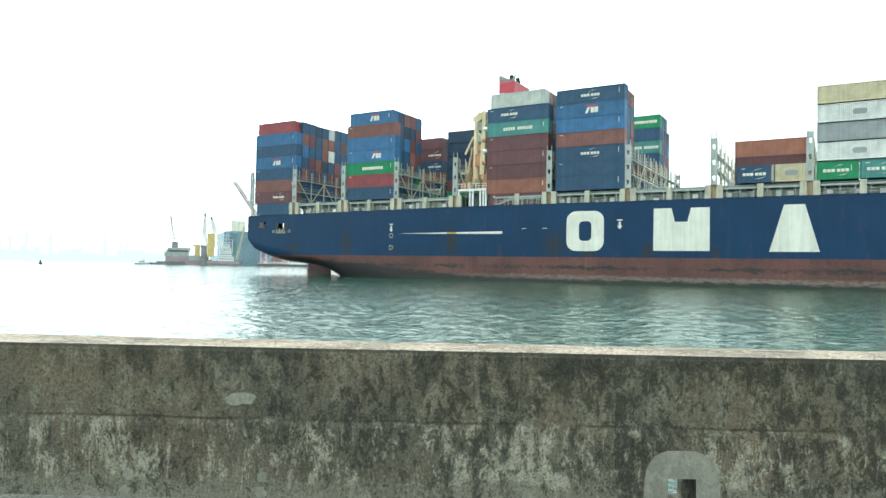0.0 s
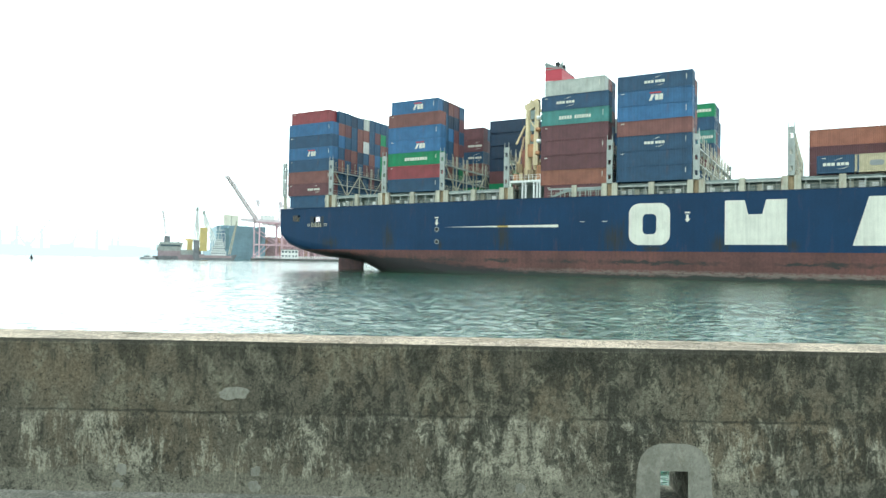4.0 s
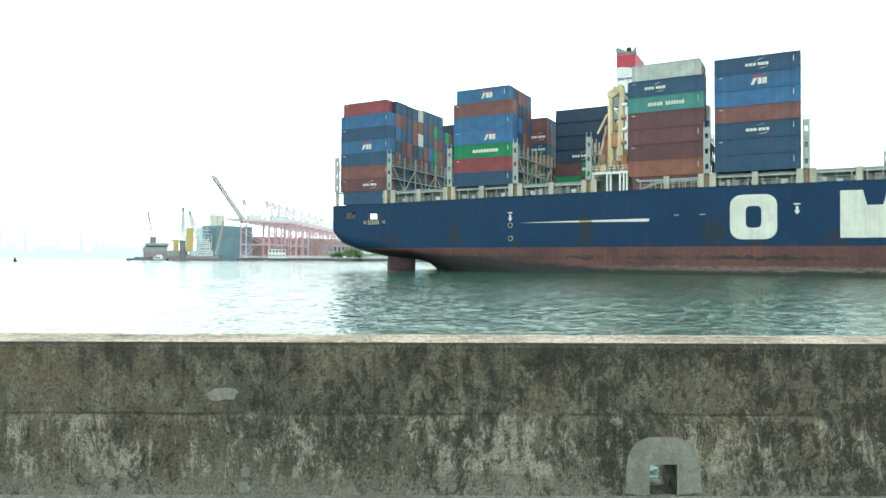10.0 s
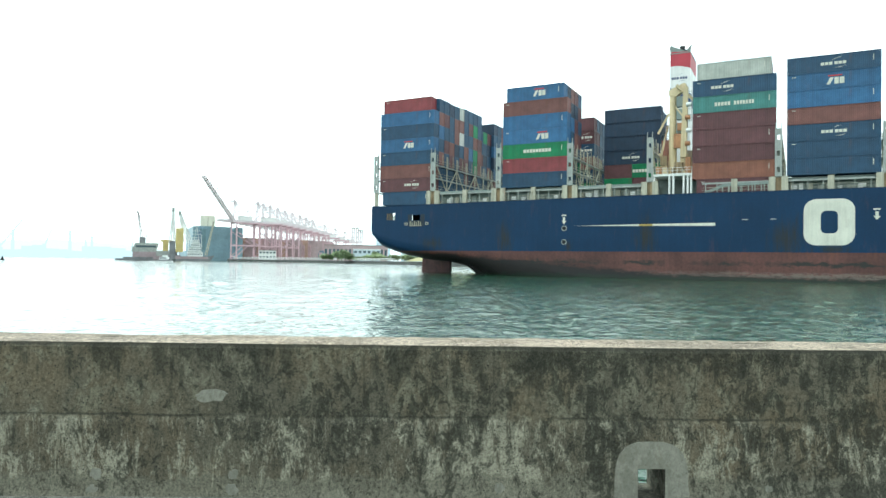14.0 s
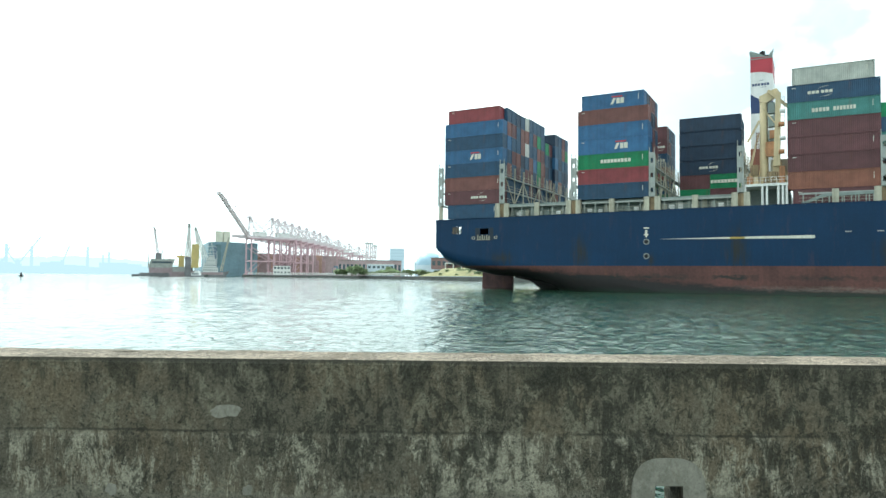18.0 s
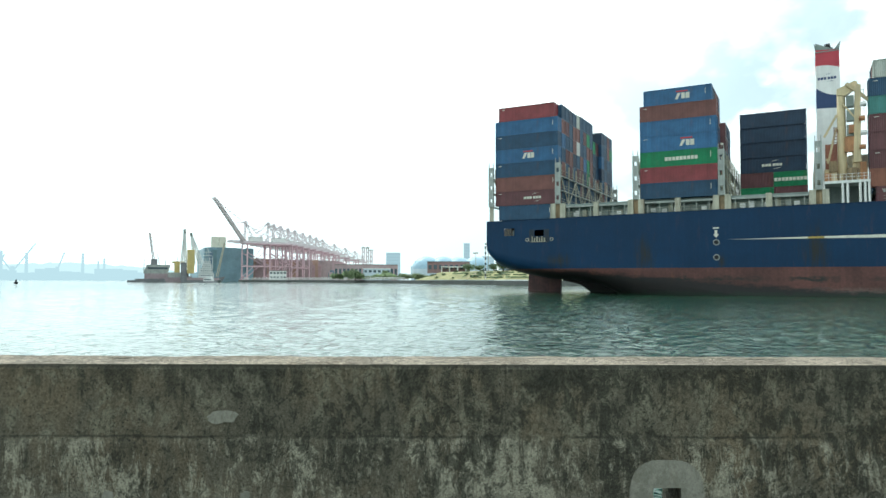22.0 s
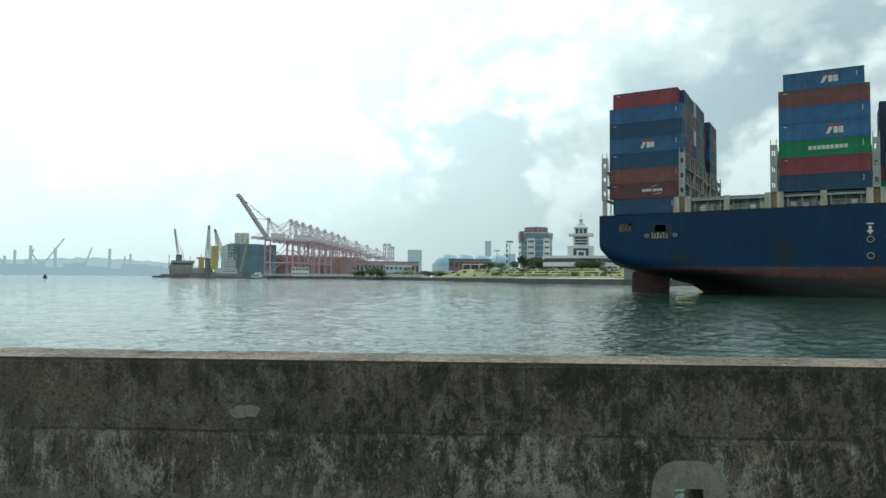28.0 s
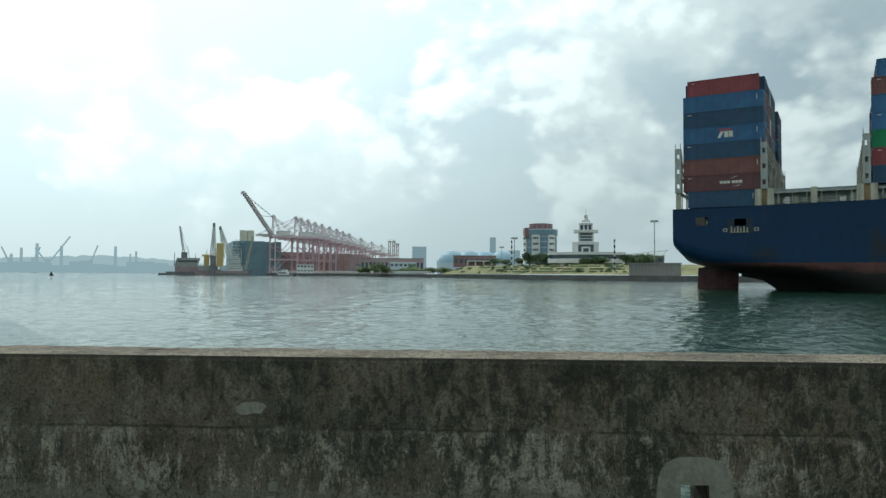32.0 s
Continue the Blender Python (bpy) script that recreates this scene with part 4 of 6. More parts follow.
# no depth here: flat plates painted as dark as a shaded recess
hull_plate("roller_recess", [rect(6.9, 11.1, 10.35, 11.50), rect(6.9, 7.9, 11.51, 13.0), rect(10.1, 11.1, 11.51, 13.0)], LOUVRE, "flat plate coloured as the shaded recess behind the rollers", 0.02, 0.01)
for k in range(6):
    bm = bmesh.new()
    tube(bm, (7.55 + 0.52 * k, -0.10, 10.55), (7.55 + 0.52 * k, -0.10, 11.55 - 0.25 * (k % 2)), 0.13, n=8)
    part("fairlead_roller", bm, STEEL, SHIP, "rusty cream roller")
bm = bmesh.new()
box(bm, 7.3, 10.4, -0.16, -0.02, 10.42, 10.55)
part("fairlead_sill", bm, STEEL, SHIP)
for u, w in ((6.45, 10.9), (11.65, 10.95)):
    o = rounded(u - 0.38, u + 0.38, w - 0.32, w + 0.32, 0.2, 3)
    ring("fairlead", o, rounded(u - 0.22, u + 0.22, w - 0.18, w + 0.18, 0.1, 3), STEEL, "pale oval fairlead")


# ---- lashing bridges, pedestals and the side passage
def lashing_bridge(u, rows=18, tall=26.4, label="cream-grey lashing bridge with braced bays"):
    b = thing("lashing_bridge", "", "")
    b.parent = SHIP
    b["label"] = label
    for side in (0, 1):
        y = 0.02 if not side else BEAM - 0.5
        bm = bmesh.new()                                    # end post: a plate with three oval holes
        z0, z1 = 18.1, tall
        holes = (19.3, 22.1, 24.9)
        zs = [z0] + [h + e for h in holes for e in (-0.45, 0.45)] + [z1]
        xs = (u - 0.55, u - 0.26, u + 0.26, u + 0.55)
        vs = [[bm.verts.new((x, y, z)) for x in xs] for z in zs]
        for i in range(len(zs) - 1):
            for j in range(3):
                if j != 1 or i % 2 == 0:
                    bm.faces.new((vs[i][j], vs[i][j + 1], vs[i + 1][j + 1], vs[i + 1][j]))
        more = bmesh.ops.extrude_face_region(bm, geom=bm.faces[:])["geom"]
        bmesh.ops.translate(bm, verts=[e for e in more if isinstance(e, bmesh.types.BMVert)], vec=(0, 0.45, 0))
        part("end_post", bm, GREYSTEEL, b, "grey plate post with oval holes")
        for s in (-0.45, 0.45):
            bm = bmesh.new()
            box(bm, u + s - 0.06, u + s + 0.06, y + 0.1, y + 0.2, z1, z1 + 1.0)
            part("post_horn", bm, GREYSTEEL, b)
        for s in (-0.98, 0.98) if u > 0 else ():
            bm = bmesh.new()
            prism(bm, [(u + s - 0.5 - 0.1 * (s < 0), deck_height(u) - 0.3), (u + s + 0.5 + 0.1 * (s > 0), deck_height(u) - 0.3), (u + s + 0.5, 18.1), (u + s - 0.5, 18.1)], y, y + 0.7)
            part("pedestal", bm, STEEL, b, "rust-streaked buff pedestal")
        bm = bmesh.new()
        box(bm, u - 0.46, u + 0.46, y + 0.3, y + 0.5, deck_height(u) - 0.3, 18.0)
        part("pedestal_web", bm, RUSTY if u > 0 else STEEL, b, "rusty web plate" if u > 0 else "")
    pitch = (BEAM - 2.0) / 9
    for k in range(1, 9):
        for s in (-0.42, 0.42):
            bm = bmesh.new()
            box(bm, u + s - 0.09, u + s + 0.09, 1.0 + pitch * k - 0.12, 1.0 + pitch * k + 0.12, deck_height(u) - 0.3, tall - 0.2)
            part("upright", bm, STEEL, b)
    for z in (18.1, 20.9, 23.8):
        bm = bmesh.new()
        box(bm, u - 0.5, u + 0.5, 0.5, BEAM - 0.5, z - 0.11, z + 0.07)
        part("walkway", bm, GREYSTEEL, b)
        for s in (-0.48, 0.48):
            for h in (0.55, 1.1):
                bm = bmesh.new()
                box(bm, u + s - 0.03, u + s + 0.03, 0.5, BEAM - 0.5, z + h - 0.03, z + h + 0.03)
                part("guard_rail", bm, STEEL, b)
    for k in range(9):
        y0, y1 = 1.0 + pitch * k, 1.0 + pitch * (k + 1)
        bm = bmesh.new()
        beam(bm, (u + 0.42, y0 if k % 2 else y1, 18.2), (u + 0.42, y1 if k % 2 else y0, 23.7), 0.18)
        part("brace", bm, STEEL, b)
    for k in range(17):
        bm = bmesh.new()
        box(bm, u + 0.35, u + 0.45, 1.4 + 2.55 * k, 1.5 + 2.55 * k, 23.8, 26.2 + 0.4 * (k % 2))
        part("rail_upright", bm, STEEL, b)
    return b


BRIDGES = (-1.7, 12.95, 28.4, 43.65, 59.0, 80.6, 96.4, 111.7, 126.8, 142.0)
for u in BRIDGES:
    lashing_bridge(u)
for u0, u1 in zip(BRIDGES, BRIDGES[1:]):
    if u1 - u0 > 17:
        u0 = 66.6
    if u0 < 0:                                                    # boxes stand on the deck itself in the stern bay
        continue
    mid = (u0 + u1) / 2
    bm = bmesh.new()                                              # stool under the bay's middle
    box(bm, mid - 0.5, mid + 0.5, 0.05, 0.75, deck_height(mid) - 0.3, 18.0)
    box(bm, mid - 0.38, mid + 0.38, 0.0, 0.05, deck_height(mid), 17.9)
    part("pedestal", bm, STEEL, SHIP, "buff pedestal")
    bm = bmesh.new()                                              # coaming, side passage and hatch covers
    box(bm, u0 + 1.0, u1 - 1.0, 2.4, BEAM - 2.4, deck_height(mid) - 0.3, 17.3)
    part("hatch_coaming", bm, DECKGREY, SHIP, "grey-green hatch coaming")
    bm = bmesh.new()
    box(bm, u0 + 0.7, u1 - 0.7, 1.2, BEAM - 1.2, 17.3, 17.95)
    part("hatch_cover", bm, DECKGREY, SHIP, "grey hatch cover")
    for z in (deck_height(mid) + 0.45, deck_height(mid) + 0.95):
        bm = bmesh.new()
        box(bm, u0 + 1.6, u1 - 1.6, 0.08, 0.14, z, z + 0.06)
        part("side_rail", bm, STEEL, SHIP)
    bm = bmesh.new()
    box(bm, u0 + 1.6, u1 - 1.6, 0.3, 0.6, 17.2, 17.5)
    part("longitudinal_beam", bm, GREYSTEEL, SHIP)
    rng = random.Random(int(u0 * 10))
    for k in range(9):
        c = u0 + 2.0 + k * (u1 - u0 - 4.0) / 8
        bm = bmesh.new()
        hgt = rng.uniform(0.7, 1.9)
        box(bm, c - rng.uniform(0.2, 0.6), c + rng.uniform(0.2, 0.6), 1.9, 2.35, deck_height(mid) - 0.3, deck_height(mid) + hgt)
        part("deck_fitting", bm, rng.choice((WHITE, GREYSTEEL, STEEL, DECKGREY)), SHIP)

    if u0 == 66.6:                                                # roofed gangway down to the deck
        bm = bmesh.new()
        prism(bm, [(68.4, 15.75), (71.9, 17.25), (79.6, 17.42), (79.6, 16.9), (72.1, 16.7), (69.6, 15.75)], 0.15, 1.1)
        part("gangway_roof", bm, DECKGREY, SHIP, "grey sloping gangway roof")
        for k in range(8):
            bm = bmesh.new()
            box(bm, 71.6 + 1.05 * k, 71.75 + 1.05 * k, 0.2, 0.35, deck_height(mid) - 0.3, 16.9)
            part("gangway_post", bm, GREYSTEEL, SHIP)
    for k in range(6):                                            # frames and stanchions of the side passage
        c = u0 + 2.2 + k * (u1 - u0 - 4.4) / 5
        bm = bmesh.new()
        box(bm, c - 0.07, c + 0.07, 0.3, 0.45, deck_height(mid) - 0.3, 17.2)
        part("passage_frame", bm, GREYSTEEL, SHIP)
    for k in range(3):
        c = u0 + 3.0 + k * (u1 - u0 - 6.0) / 2 + rng.uniform(-0.8, 0.8)
        bm = bmesh.new()
        box(bm, c - 0.45, c + 0.45, 1.3, 1.4, deck_height(mid) + 0.35, deck_height(mid) + 1.0)
        part("notice_board", bm, WHITE, SHIP, "small white board")

# ---- containers
CON_W, CON_H = 2.44, 2.95


def side_panel(length, height):
    """One long wall with trapezoid waves; its outer face is at y = 0."""
    bm = bmesh.new()
    n = int((length - 0.4) / 0.28)
    p = (length - 0.4) / n
    prof = []
    for i in range(n):
        x = -length / 2 + 0.2 + p * i
        prof += [(x, 0.03), (x + 0.26 * p, 0.03), (x + 0.5 * p, 0.068), (x + 0.76 * p, 0.068)]
    prof.append((length / 2 - 0.2, 0.03))
    lo = [bm.verts.new((x, d, 0.16)) for x, d in prof]
    hi = [bm.verts.new((x, d, height - 0.12)) for x, d in prof]
    for i in range(len(prof) - 1):
        bm.faces.new((lo[i], lo[i + 1], hi[i + 1], hi[i]))
    return mesh_of("side_panel", bm, PAINT["navy"])


def con_frame(length, height):
    bm = bmesh.new()
    for s in (-1, 1):
        x = s * length / 2
        for y in (0, CON_W - 0.15):
            box(bm, min(x, x - s * 0.17), max(x, x - s * 0.17), y, y + 0.15, 0, height)
        box(bm, min(x, x - s * 0.1), max(x, x - s * 0.1), 0.15, CON_W - 0.15, 0.0, 0.16)
        box(bm, min(x, x - s * 0.1), max(x, x - s * 0.1), 0.15, CON_W - 0.15, height - 0.13, height)
    for y in (0, CON_W - 0.08):
        box(bm, -length / 2 + 0.17, length / 2 - 0.17, y, y + 0.08, 0.0, 0.16)
        box(bm, -length / 2 + 0.17, length / 2 - 0.17, y, y + 0.08, height - 0.12, height)
    return mesh_of("corner_frame", bm, PAINT["navy"])


def end_panel(length, height):
    """The end wall towards +x, with upright ribs."""
    bm = bmesh.new()
    x, n = length / 2 - 0.06, 7
    prof = []
    for i in range(n):
        y0, y1 = 0.15 + (CON_W - 0.3) * i / n, 0.15 + (CON_W - 0.3) * (i + 1) / n
        d = 0.03 * (i % 2)
        prof += [(x - d, y0), (x - d, y1)]
    lo = [bm.verts.new((u, y, 0.16)) for u, y in prof]
    hi = [bm.verts.new((u, y, height - 0.13)) for u, y in prof]
    for i in range(len(prof) - 1):
        bm.faces.new((lo[i], lo[i + 1], hi[i + 1], hi[i]))
    return mesh_of("end_panel", bm, PAINT["navy"])


def roof_panel(length, height):
    bm = bmesh.new()
    box(bm, -length / 2 + 0.15, length / 2 - 0.15, 0.04, CON_W - 0.04, height - 0.09, height - 0.03)
    return mesh_of("roof_panel", bm, PAINT["navy"])


FLIP = Matrix.Translation((0, CON_W, 0)) @ pose(0, 0, 0, 0, 0, 180)
CON = {}
for length in (6.06, 12.19, 13.72):
    CON[length] = (side_panel(length, CON_H), end_panel(length, CON_H), con_frame(length, CON_H), roof_panel(length, CON_H))
WORDS = {"navy": "navy blue", "blue": "bright blue", "dark": "dark navy", "red": "red", "brown": "red-brown", "maroon": "maroon", "orange": "orange-brown", "green": "green",
         "teal": "teal green", "pale": "pale grey", "cream": "cream", "white": "white", "grey": "grey"}


def logo_mesh(name, rects, mat):
    bm = bmesh.new()
    for r in rects:
        prism(bm, r, -0.012, 0.025)
    return mesh_of(name, bm, mat)


def bars(x, z, widths, h, gap=0.12):
    out = []
    for w in widths:
        out.append(rect(x, x + w, z, z + h))
        x += w + gap
    return out


swoosh = [(-0.6, 1.95), (0.3, 2.35), (1.0, 2.45), (0.3, 2.27)], [(-0.2, 0.62), (0.9, 0.78), (1.6, 1.0), (0.9, 0.68)]
MARKS = {
    "word_wide": bars(-2.1, 1.2, (0.5,) * 3, 0.5, 0.1) + bars(-0.1, 1.2, (0.5,) * 3, 0.5, 0.1) + list(swoosh),
    "word_block": [[(-1.25, 0.75), (-0.75, 0.75), (-0.2, 1.9), (-0.75, 1.9)], rect(-0.1, 0.55, 0.8, 1.9), rect(0.66, 1.35, 0.8, 1.9)],
    "word_long": bars(-2.9, 1.1, (0.54,) * 9, 0.66, 0.12),
    "word_two": bars(-3.1, 1.05, (0.42,) * 5, 0.66, 0.12) + bars(0.1, 1.05, (0.36,) * 7, 0.66, 0.12),
    "badge": [rounded(-1.0, 1.0, 1.0, 1.9, 0.4)],
}
LOGO = {k: [logo_mesh("mark_bar", [r], PAINT["grey"] if k == "badge" else HULL_WHITE) for r in rects] for k, rects in MARKS.items()}
TOPBAR = logo_mesh("owner_stripe", [rect(-0.75, 1.35, 2.1, 2.32)], LOGO_RED)
CODE = logo_mesh("code_panel", [rect(-0.35, 0.25, 2.40, 2.50)], HULL_WHITE)
CODE_UP = logo_mesh("code_panel", [rect(-0.04, 0.05, 1.3, 2.3)], HULL_WHITE)
COUNT = [0]


def container(u, v, w, length, colour, logo="", shift=0.0):
    """u: its middle along the ship; v: its near side; w: its foot."""
    size = {6.06: "twenty-foot", 12.19: "forty-foot", 13.72: "forty-five-foot"}[length]
    extra = " with a white owner mark" if logo else ""
    c = thing("shipping_container", "%s %s corrugated steel shipping container%s" % (WORDS[colour], size, extra), "container", group="containers on the ship")
    side, end, rim, top = CON[length]
    shared("corner_frame", rim, c, PAINT[colour]), shared("roof_panel", top, c, PAINT[colour])
    for turn in (None, FLIP):
        shared("side_panel", side, c, PAINT[colour], turn), shared("end_panel", end, c, PAINT[colour], turn)
    if logo:
        for bar in LOGO[logo]:
            shared("mark_bar", bar, c, m=pose(shift, 0, 0))
        if logo == "word_block":
            shared("owner_stripe", TOPBAR, c, m=pose(shift - 0.3, 0, 0))
    if v < 1:
        shared("code_panel", CODE if COUNT[0] % 2 else CODE_UP, c, m=pose((length / 2 - 1.1) * (-1 if COUNT[0] % 2 else 1), 0, 0))
    COUNT[0] += 1
    aboard(c, pose(u, v, w))
    return c


def row_v(i):
    return 0.35 + 2.552 * i


TIER = 3.0
BASE = 18.2
MIX = ("navy", "navy", "navy", "blue", "navy", "brown", "maroon", "dark", "navy", "brown", "navy", "green", "brown", "dark", "navy", "maroon", "maroon", "navy", "dark", "navy")
rng = random.Random(11)


def stack(u, row, tiers, base=BASE, pitch=TIER):
    """tiers from the bottom: colour, length, logo, shift"""
    w = base
    for tier in tiers:
        colour, length, logo, shift = (tuple(tier) + (12.19, "", 0.0)[len(tier) - 1:]) if isinstance(tier, tuple) else (tier, 12.19, "", 0.0)
        container(u, row_v(row), w, length, colour, logo, shift)
        w += pitch


def block(u, r0, r1, n, base=BASE, drop=0, lengths=(12.19,), pitch=TIER):
    for r in range(r0, r1 + 1):
        stack(u, r, [(rng.choice(MIX), rng.choice(lengths)) for _ in range(n - (drop if r > r1 - 2 else 0))], base, pitch)


L45 = 13.72
# stern bay
U1 = 6.1
container(U1, row_v(0), BASE - TIER, 12.19, "navy")
stack(U1, 0, [("maroon", L45, "word_wide", 1.6), ("brown", L45), ("navy", L45), ("blue", L45, "word_block", 0.4), ("navy", L45), ("blue", L45), ("red", 12.19)], pitch=2.96)
block(U1, 1, 2, 7, lengths=(L45,), pitch=2.96)
block(U1, 3, 4, 7, lengths=(L45,), pitch=2.94)
stack(U1, 5, [("navy", L45), ("navy", L45), ("maroon", L45), ("navy", L45), ("white", L45), ("brown", L45), ("pale", L45)], pitch=2.97)
block(U1, 6, 7, 7, lengths=(L45,), pitch=3.0)
stack(U1, 8, [("navy", L45), ("maroon", L45), ("green", L45), ("green", L45), ("brown", L45), ("green", L45), ("navy", L45)], pitch=3.0)
block(U1, 9, 9, 7, lengths=(L45,), pitch=3.0)
block(U1, 10, 12, 6, pitch=2.96)
block(U1, 13, 16, 7, lengths=(L45,), pitch=2.96)
block(U1, 17, 17, 5, pitch=3.15)
# third bay
U3 = 36.1
stack(U3, 0, [("navy", L45), ("red", L45), ("green", L45, "word_long", 0.6), ("blue", L45, "word_block", 1.6), ("blue", L45), ("brown", L45), ("blue", 12.19, "word_block", 0.9)], BASE - 0.12, 2.94)
block(U3, 1, 4, 7, BASE - 0.12, pitch=2.94)
stack(U3, 9, [("green", 12.19), ("navy", 12.19, "word_wide", 4.0), "brown", ("navy", 12.19, "word_wide", 4.0), ("maroon", 12.19, "word_wide", 4.0), "maroon"])
block(U3, 10, 12, 6)
# fourth bay, inboard
U4 = 51.3
for half, colours in ((-3.06, ("green", "maroon")), (3.06, ("maroon", "green"))):
    for i, colour in enumerate(colours):
        container(U4 + half, row_v(8), BASE + 0.4 + TIER * i, 6.06, colour, "word_long" if (i, colour) == (1, "green") else "", 0.0)
stack(U4, 8, [("dark", 12.19, "word_wide", 0.0), "dark", "dark", "dark"], BASE + 0.4 + 2 * TIER, 3.1)
block(U4, 9, 10, 6)
# fifth bay, forward of the crane
U5 = 73.35
container(U5, row_v(0), BASE - TIER, 12.19, "maroon")
stack(U5, 0, [("orange", L45), ("maroon", L45), ("maroon", L45), ("maroon", L45), ("teal", L45, "word_two", 0.0), ("navy", L45, "word_wide", -1.6), "pale"])
block(U5, 1, 2, 7)
stack(U5, 5, ["navy", "brown", "navy", "blue", "pale"])
# sixth bay
U6 = 88.75
stack(U6, 0, [("navy", L45), ("navy", L45), ("navy", L45, "word_wide", 0.4), ("brown", L45), ("blue", L45), ("blue", L45, "word_block", 0.3), ("navy", L45, "word_wide", 0.3)], pitch=2.86)
block(U6, 1, 3, 7, pitch=2.86)
stack(U6, 13, ["brown", "navy", "maroon", "navy", ("teal", 12.19, "word_two", 2.4), "navy", ("green", 12.19, "word_long", 2.4)])
block(U6, 14, 15, 7)
block(U6, 16, 16, 6)
# eighth bay
container(118.5, row_v(0), BASE, 6.06, "navy", "word_wide")
container(124.0, row_v(0), BASE, 6.06, "cream", "badge")
for i in range(3):
    container(120.3, row_v(3), BASE - 0.2 + 2.98 * i, 12.19, ("maroon", "maroon", "orange")[i])
# ninth bay
for i, colour in enumerate(("green", "white", "grey", "white", "cream")):
    for r in (0, 1):
        if i == 0:
            container(130.8, row_v(r), BASE, 6.06, "green", "word_wide"), container(137.0, row_v(r), BASE, 6.06, "teal", "word_wide")
        else:
            container(133.9, row_v(r), BASE + 3.18 * i, 12.19, colour, "badge" if i in (1, 3) and r == 0 else "")


ORANGE_RUST = material("rusty_orange_machinery", (0.42, 0.20, 0.09), 0.6, 0, 0.3, 0.6, 6.0, 0.1, streak=0.3, rust=0.7)


# ---- provision crane on its white platform, aft of the fifth bay
def deck_crane():
    c = thing("deck_crane", "", "")
    c.parent = SHIP
    c["label"] = "cream deck crane with a folded jib on a white platform"
    V = 3.0
    bm = bmesh.new()
    tube(bm, (62.65, V, 19.6), (62.65, V, 35.3), 0.75, 0.62, 14)
    part("post", bm, YELLOW, c, "thick cream post")
    bm = bmesh.new()
    prism(bm, [(62.0, 34.4), (62.0, 35.4), (64.7, 36.6), (65.1, 36.3), (64.6, 35.2), (63.3, 34.2)], V - 0.7, V + 0.7)
    soften(bm, 0.1)
    part("jib_head", bm, YELLOW, c, "orange-cream jib head")
    bm = bmesh.new()
    for s in (-0.45, 0.45):
        beam(bm, (64.9, V + s, 36.2), (64.3, V + s, 24.0), 0.3)
    for i in range(8):
        beam(bm, (64.9 - 0.07 * i, V - 0.45, 35.4 - 1.45 * i), (64.8 - 0.07 * i, V + 0.45, 34.2 - 1.45 * i), 0.16)
    part("jib", bm, STEEL, c, "lattice jib hanging down")
    bm = bmesh.new()
    prism(bm, [(64.2, 22.6), (65.3, 22.6), (65.5, 35.6), (64.7, 35.9)], V - 1.5, V - 0.6)
    soften(bm, 0.08)
    part("jib_box", bm, YELLOW, c, "folded cream box jib")
    bm = bmesh.new()
    beam(bm, (63.4, V - 0.9, 36.2), (66.6, V - 0.9, 33.0), 0.5)
    part("luffing_link", bm, YELLOW, c)
    for k in range(4):
        bm = bmesh.new()
        tube(bm, (65.1 + 0.2 * (k % 2), V - 1.9, 25.0 + 2.4 * k), (66.0 + 0.2 * (k % 2), V - 1.9, 25.0 + 2.4 * k), 0.42, n=10)
        part("rope_drum", bm, WHITE if k % 2 else ORANGE_RUST, c, "rope drum beside the jib")
    for k, (u, v, z, w, h) in enumerate(((60.4, 1.4, 19.45, 1.0, 1.5), (61.4, 2.0, 19.45, 0.7, 2.6), (63.9, 1.2, 19.45, 1.3, 2.2), (65.6, 1.5, 19.45, 0.9, 3.1), (64.8, 2.2, 21.6, 1.4, 1.7), (62.9, 1.1, 19.45, 0.5, 1.1))):
        bm = bmesh.new()
        box(bm, u - w / 2, u + w / 2, v, v + 0.9, z, z + h)
        soften(bm, 0.07)
        part("platform_unit", bm, (ORANGE_RUST, YELLOW, RUSTY)[k % 3], c, "rust-stained winch unit")
    for z, w in ((27.2, 1.6), (29.8, 1.3), (32.2, 1.0)):
        bm = bmesh.new()
        box(bm, 63.4, 63.5 + w, V - 0.9, V + 0.5, z, z + 1.9)
        soften(bm, 0.08)
        part("winch_box", bm, DECKGREY, c, "dark winch housing")
    for a, b in (((61.95, 31.1), (60.0, 27.4)), ((61.8, 28.8), (60.5, 22.8)), ((60.2, 23.6), (63.8, 20.2))):
        bm = bmesh.new()
        beam(bm, (a[0], V - 0.2, a[1]), (b[0], V - 0.2, b[1]), 0.35)
        part("stay", bm, YELLOW, c)
    bm = bmesh.new()
    for s in (-0.22, 0.22):
        beam(bm, (61.6 + s, V - 0.6, 20), (61.7 + s, V - 0.6, 29), 0.08)
    for i in range(18):
        beam(bm, (61.4, V - 0.6, 20.3 + 0.5 * i), (61.85, V - 0.6, 20.3 + 0.5 * i), 0.07)
    part("ladder", bm, PAINT["brown"], c, "rusty caged ladder")
    bm = bmesh.new()
    for i in range(6):
        box(bm, 65.2, 66.0, V - 0.03, V + 0.03, 29.5 + 1.1 * i, 29.58 + 1.1 * i)
    box(bm, 65.95, 66.02, V - 0.03, V + 0.03, 29.5, 35.2)
    part("aerial_ladder", bm, GREYSTEEL, c)
    for k, (u, z, w, h) in enumerate(((64.0, 24.4, 1.9, 2.6), (64.4, 27.6, 1.5, 1.4), (61.2, 21.2, 1.2, 1.8), (65.2, 20.2, 1.0, 1.4))):
        bm = bmesh.new()
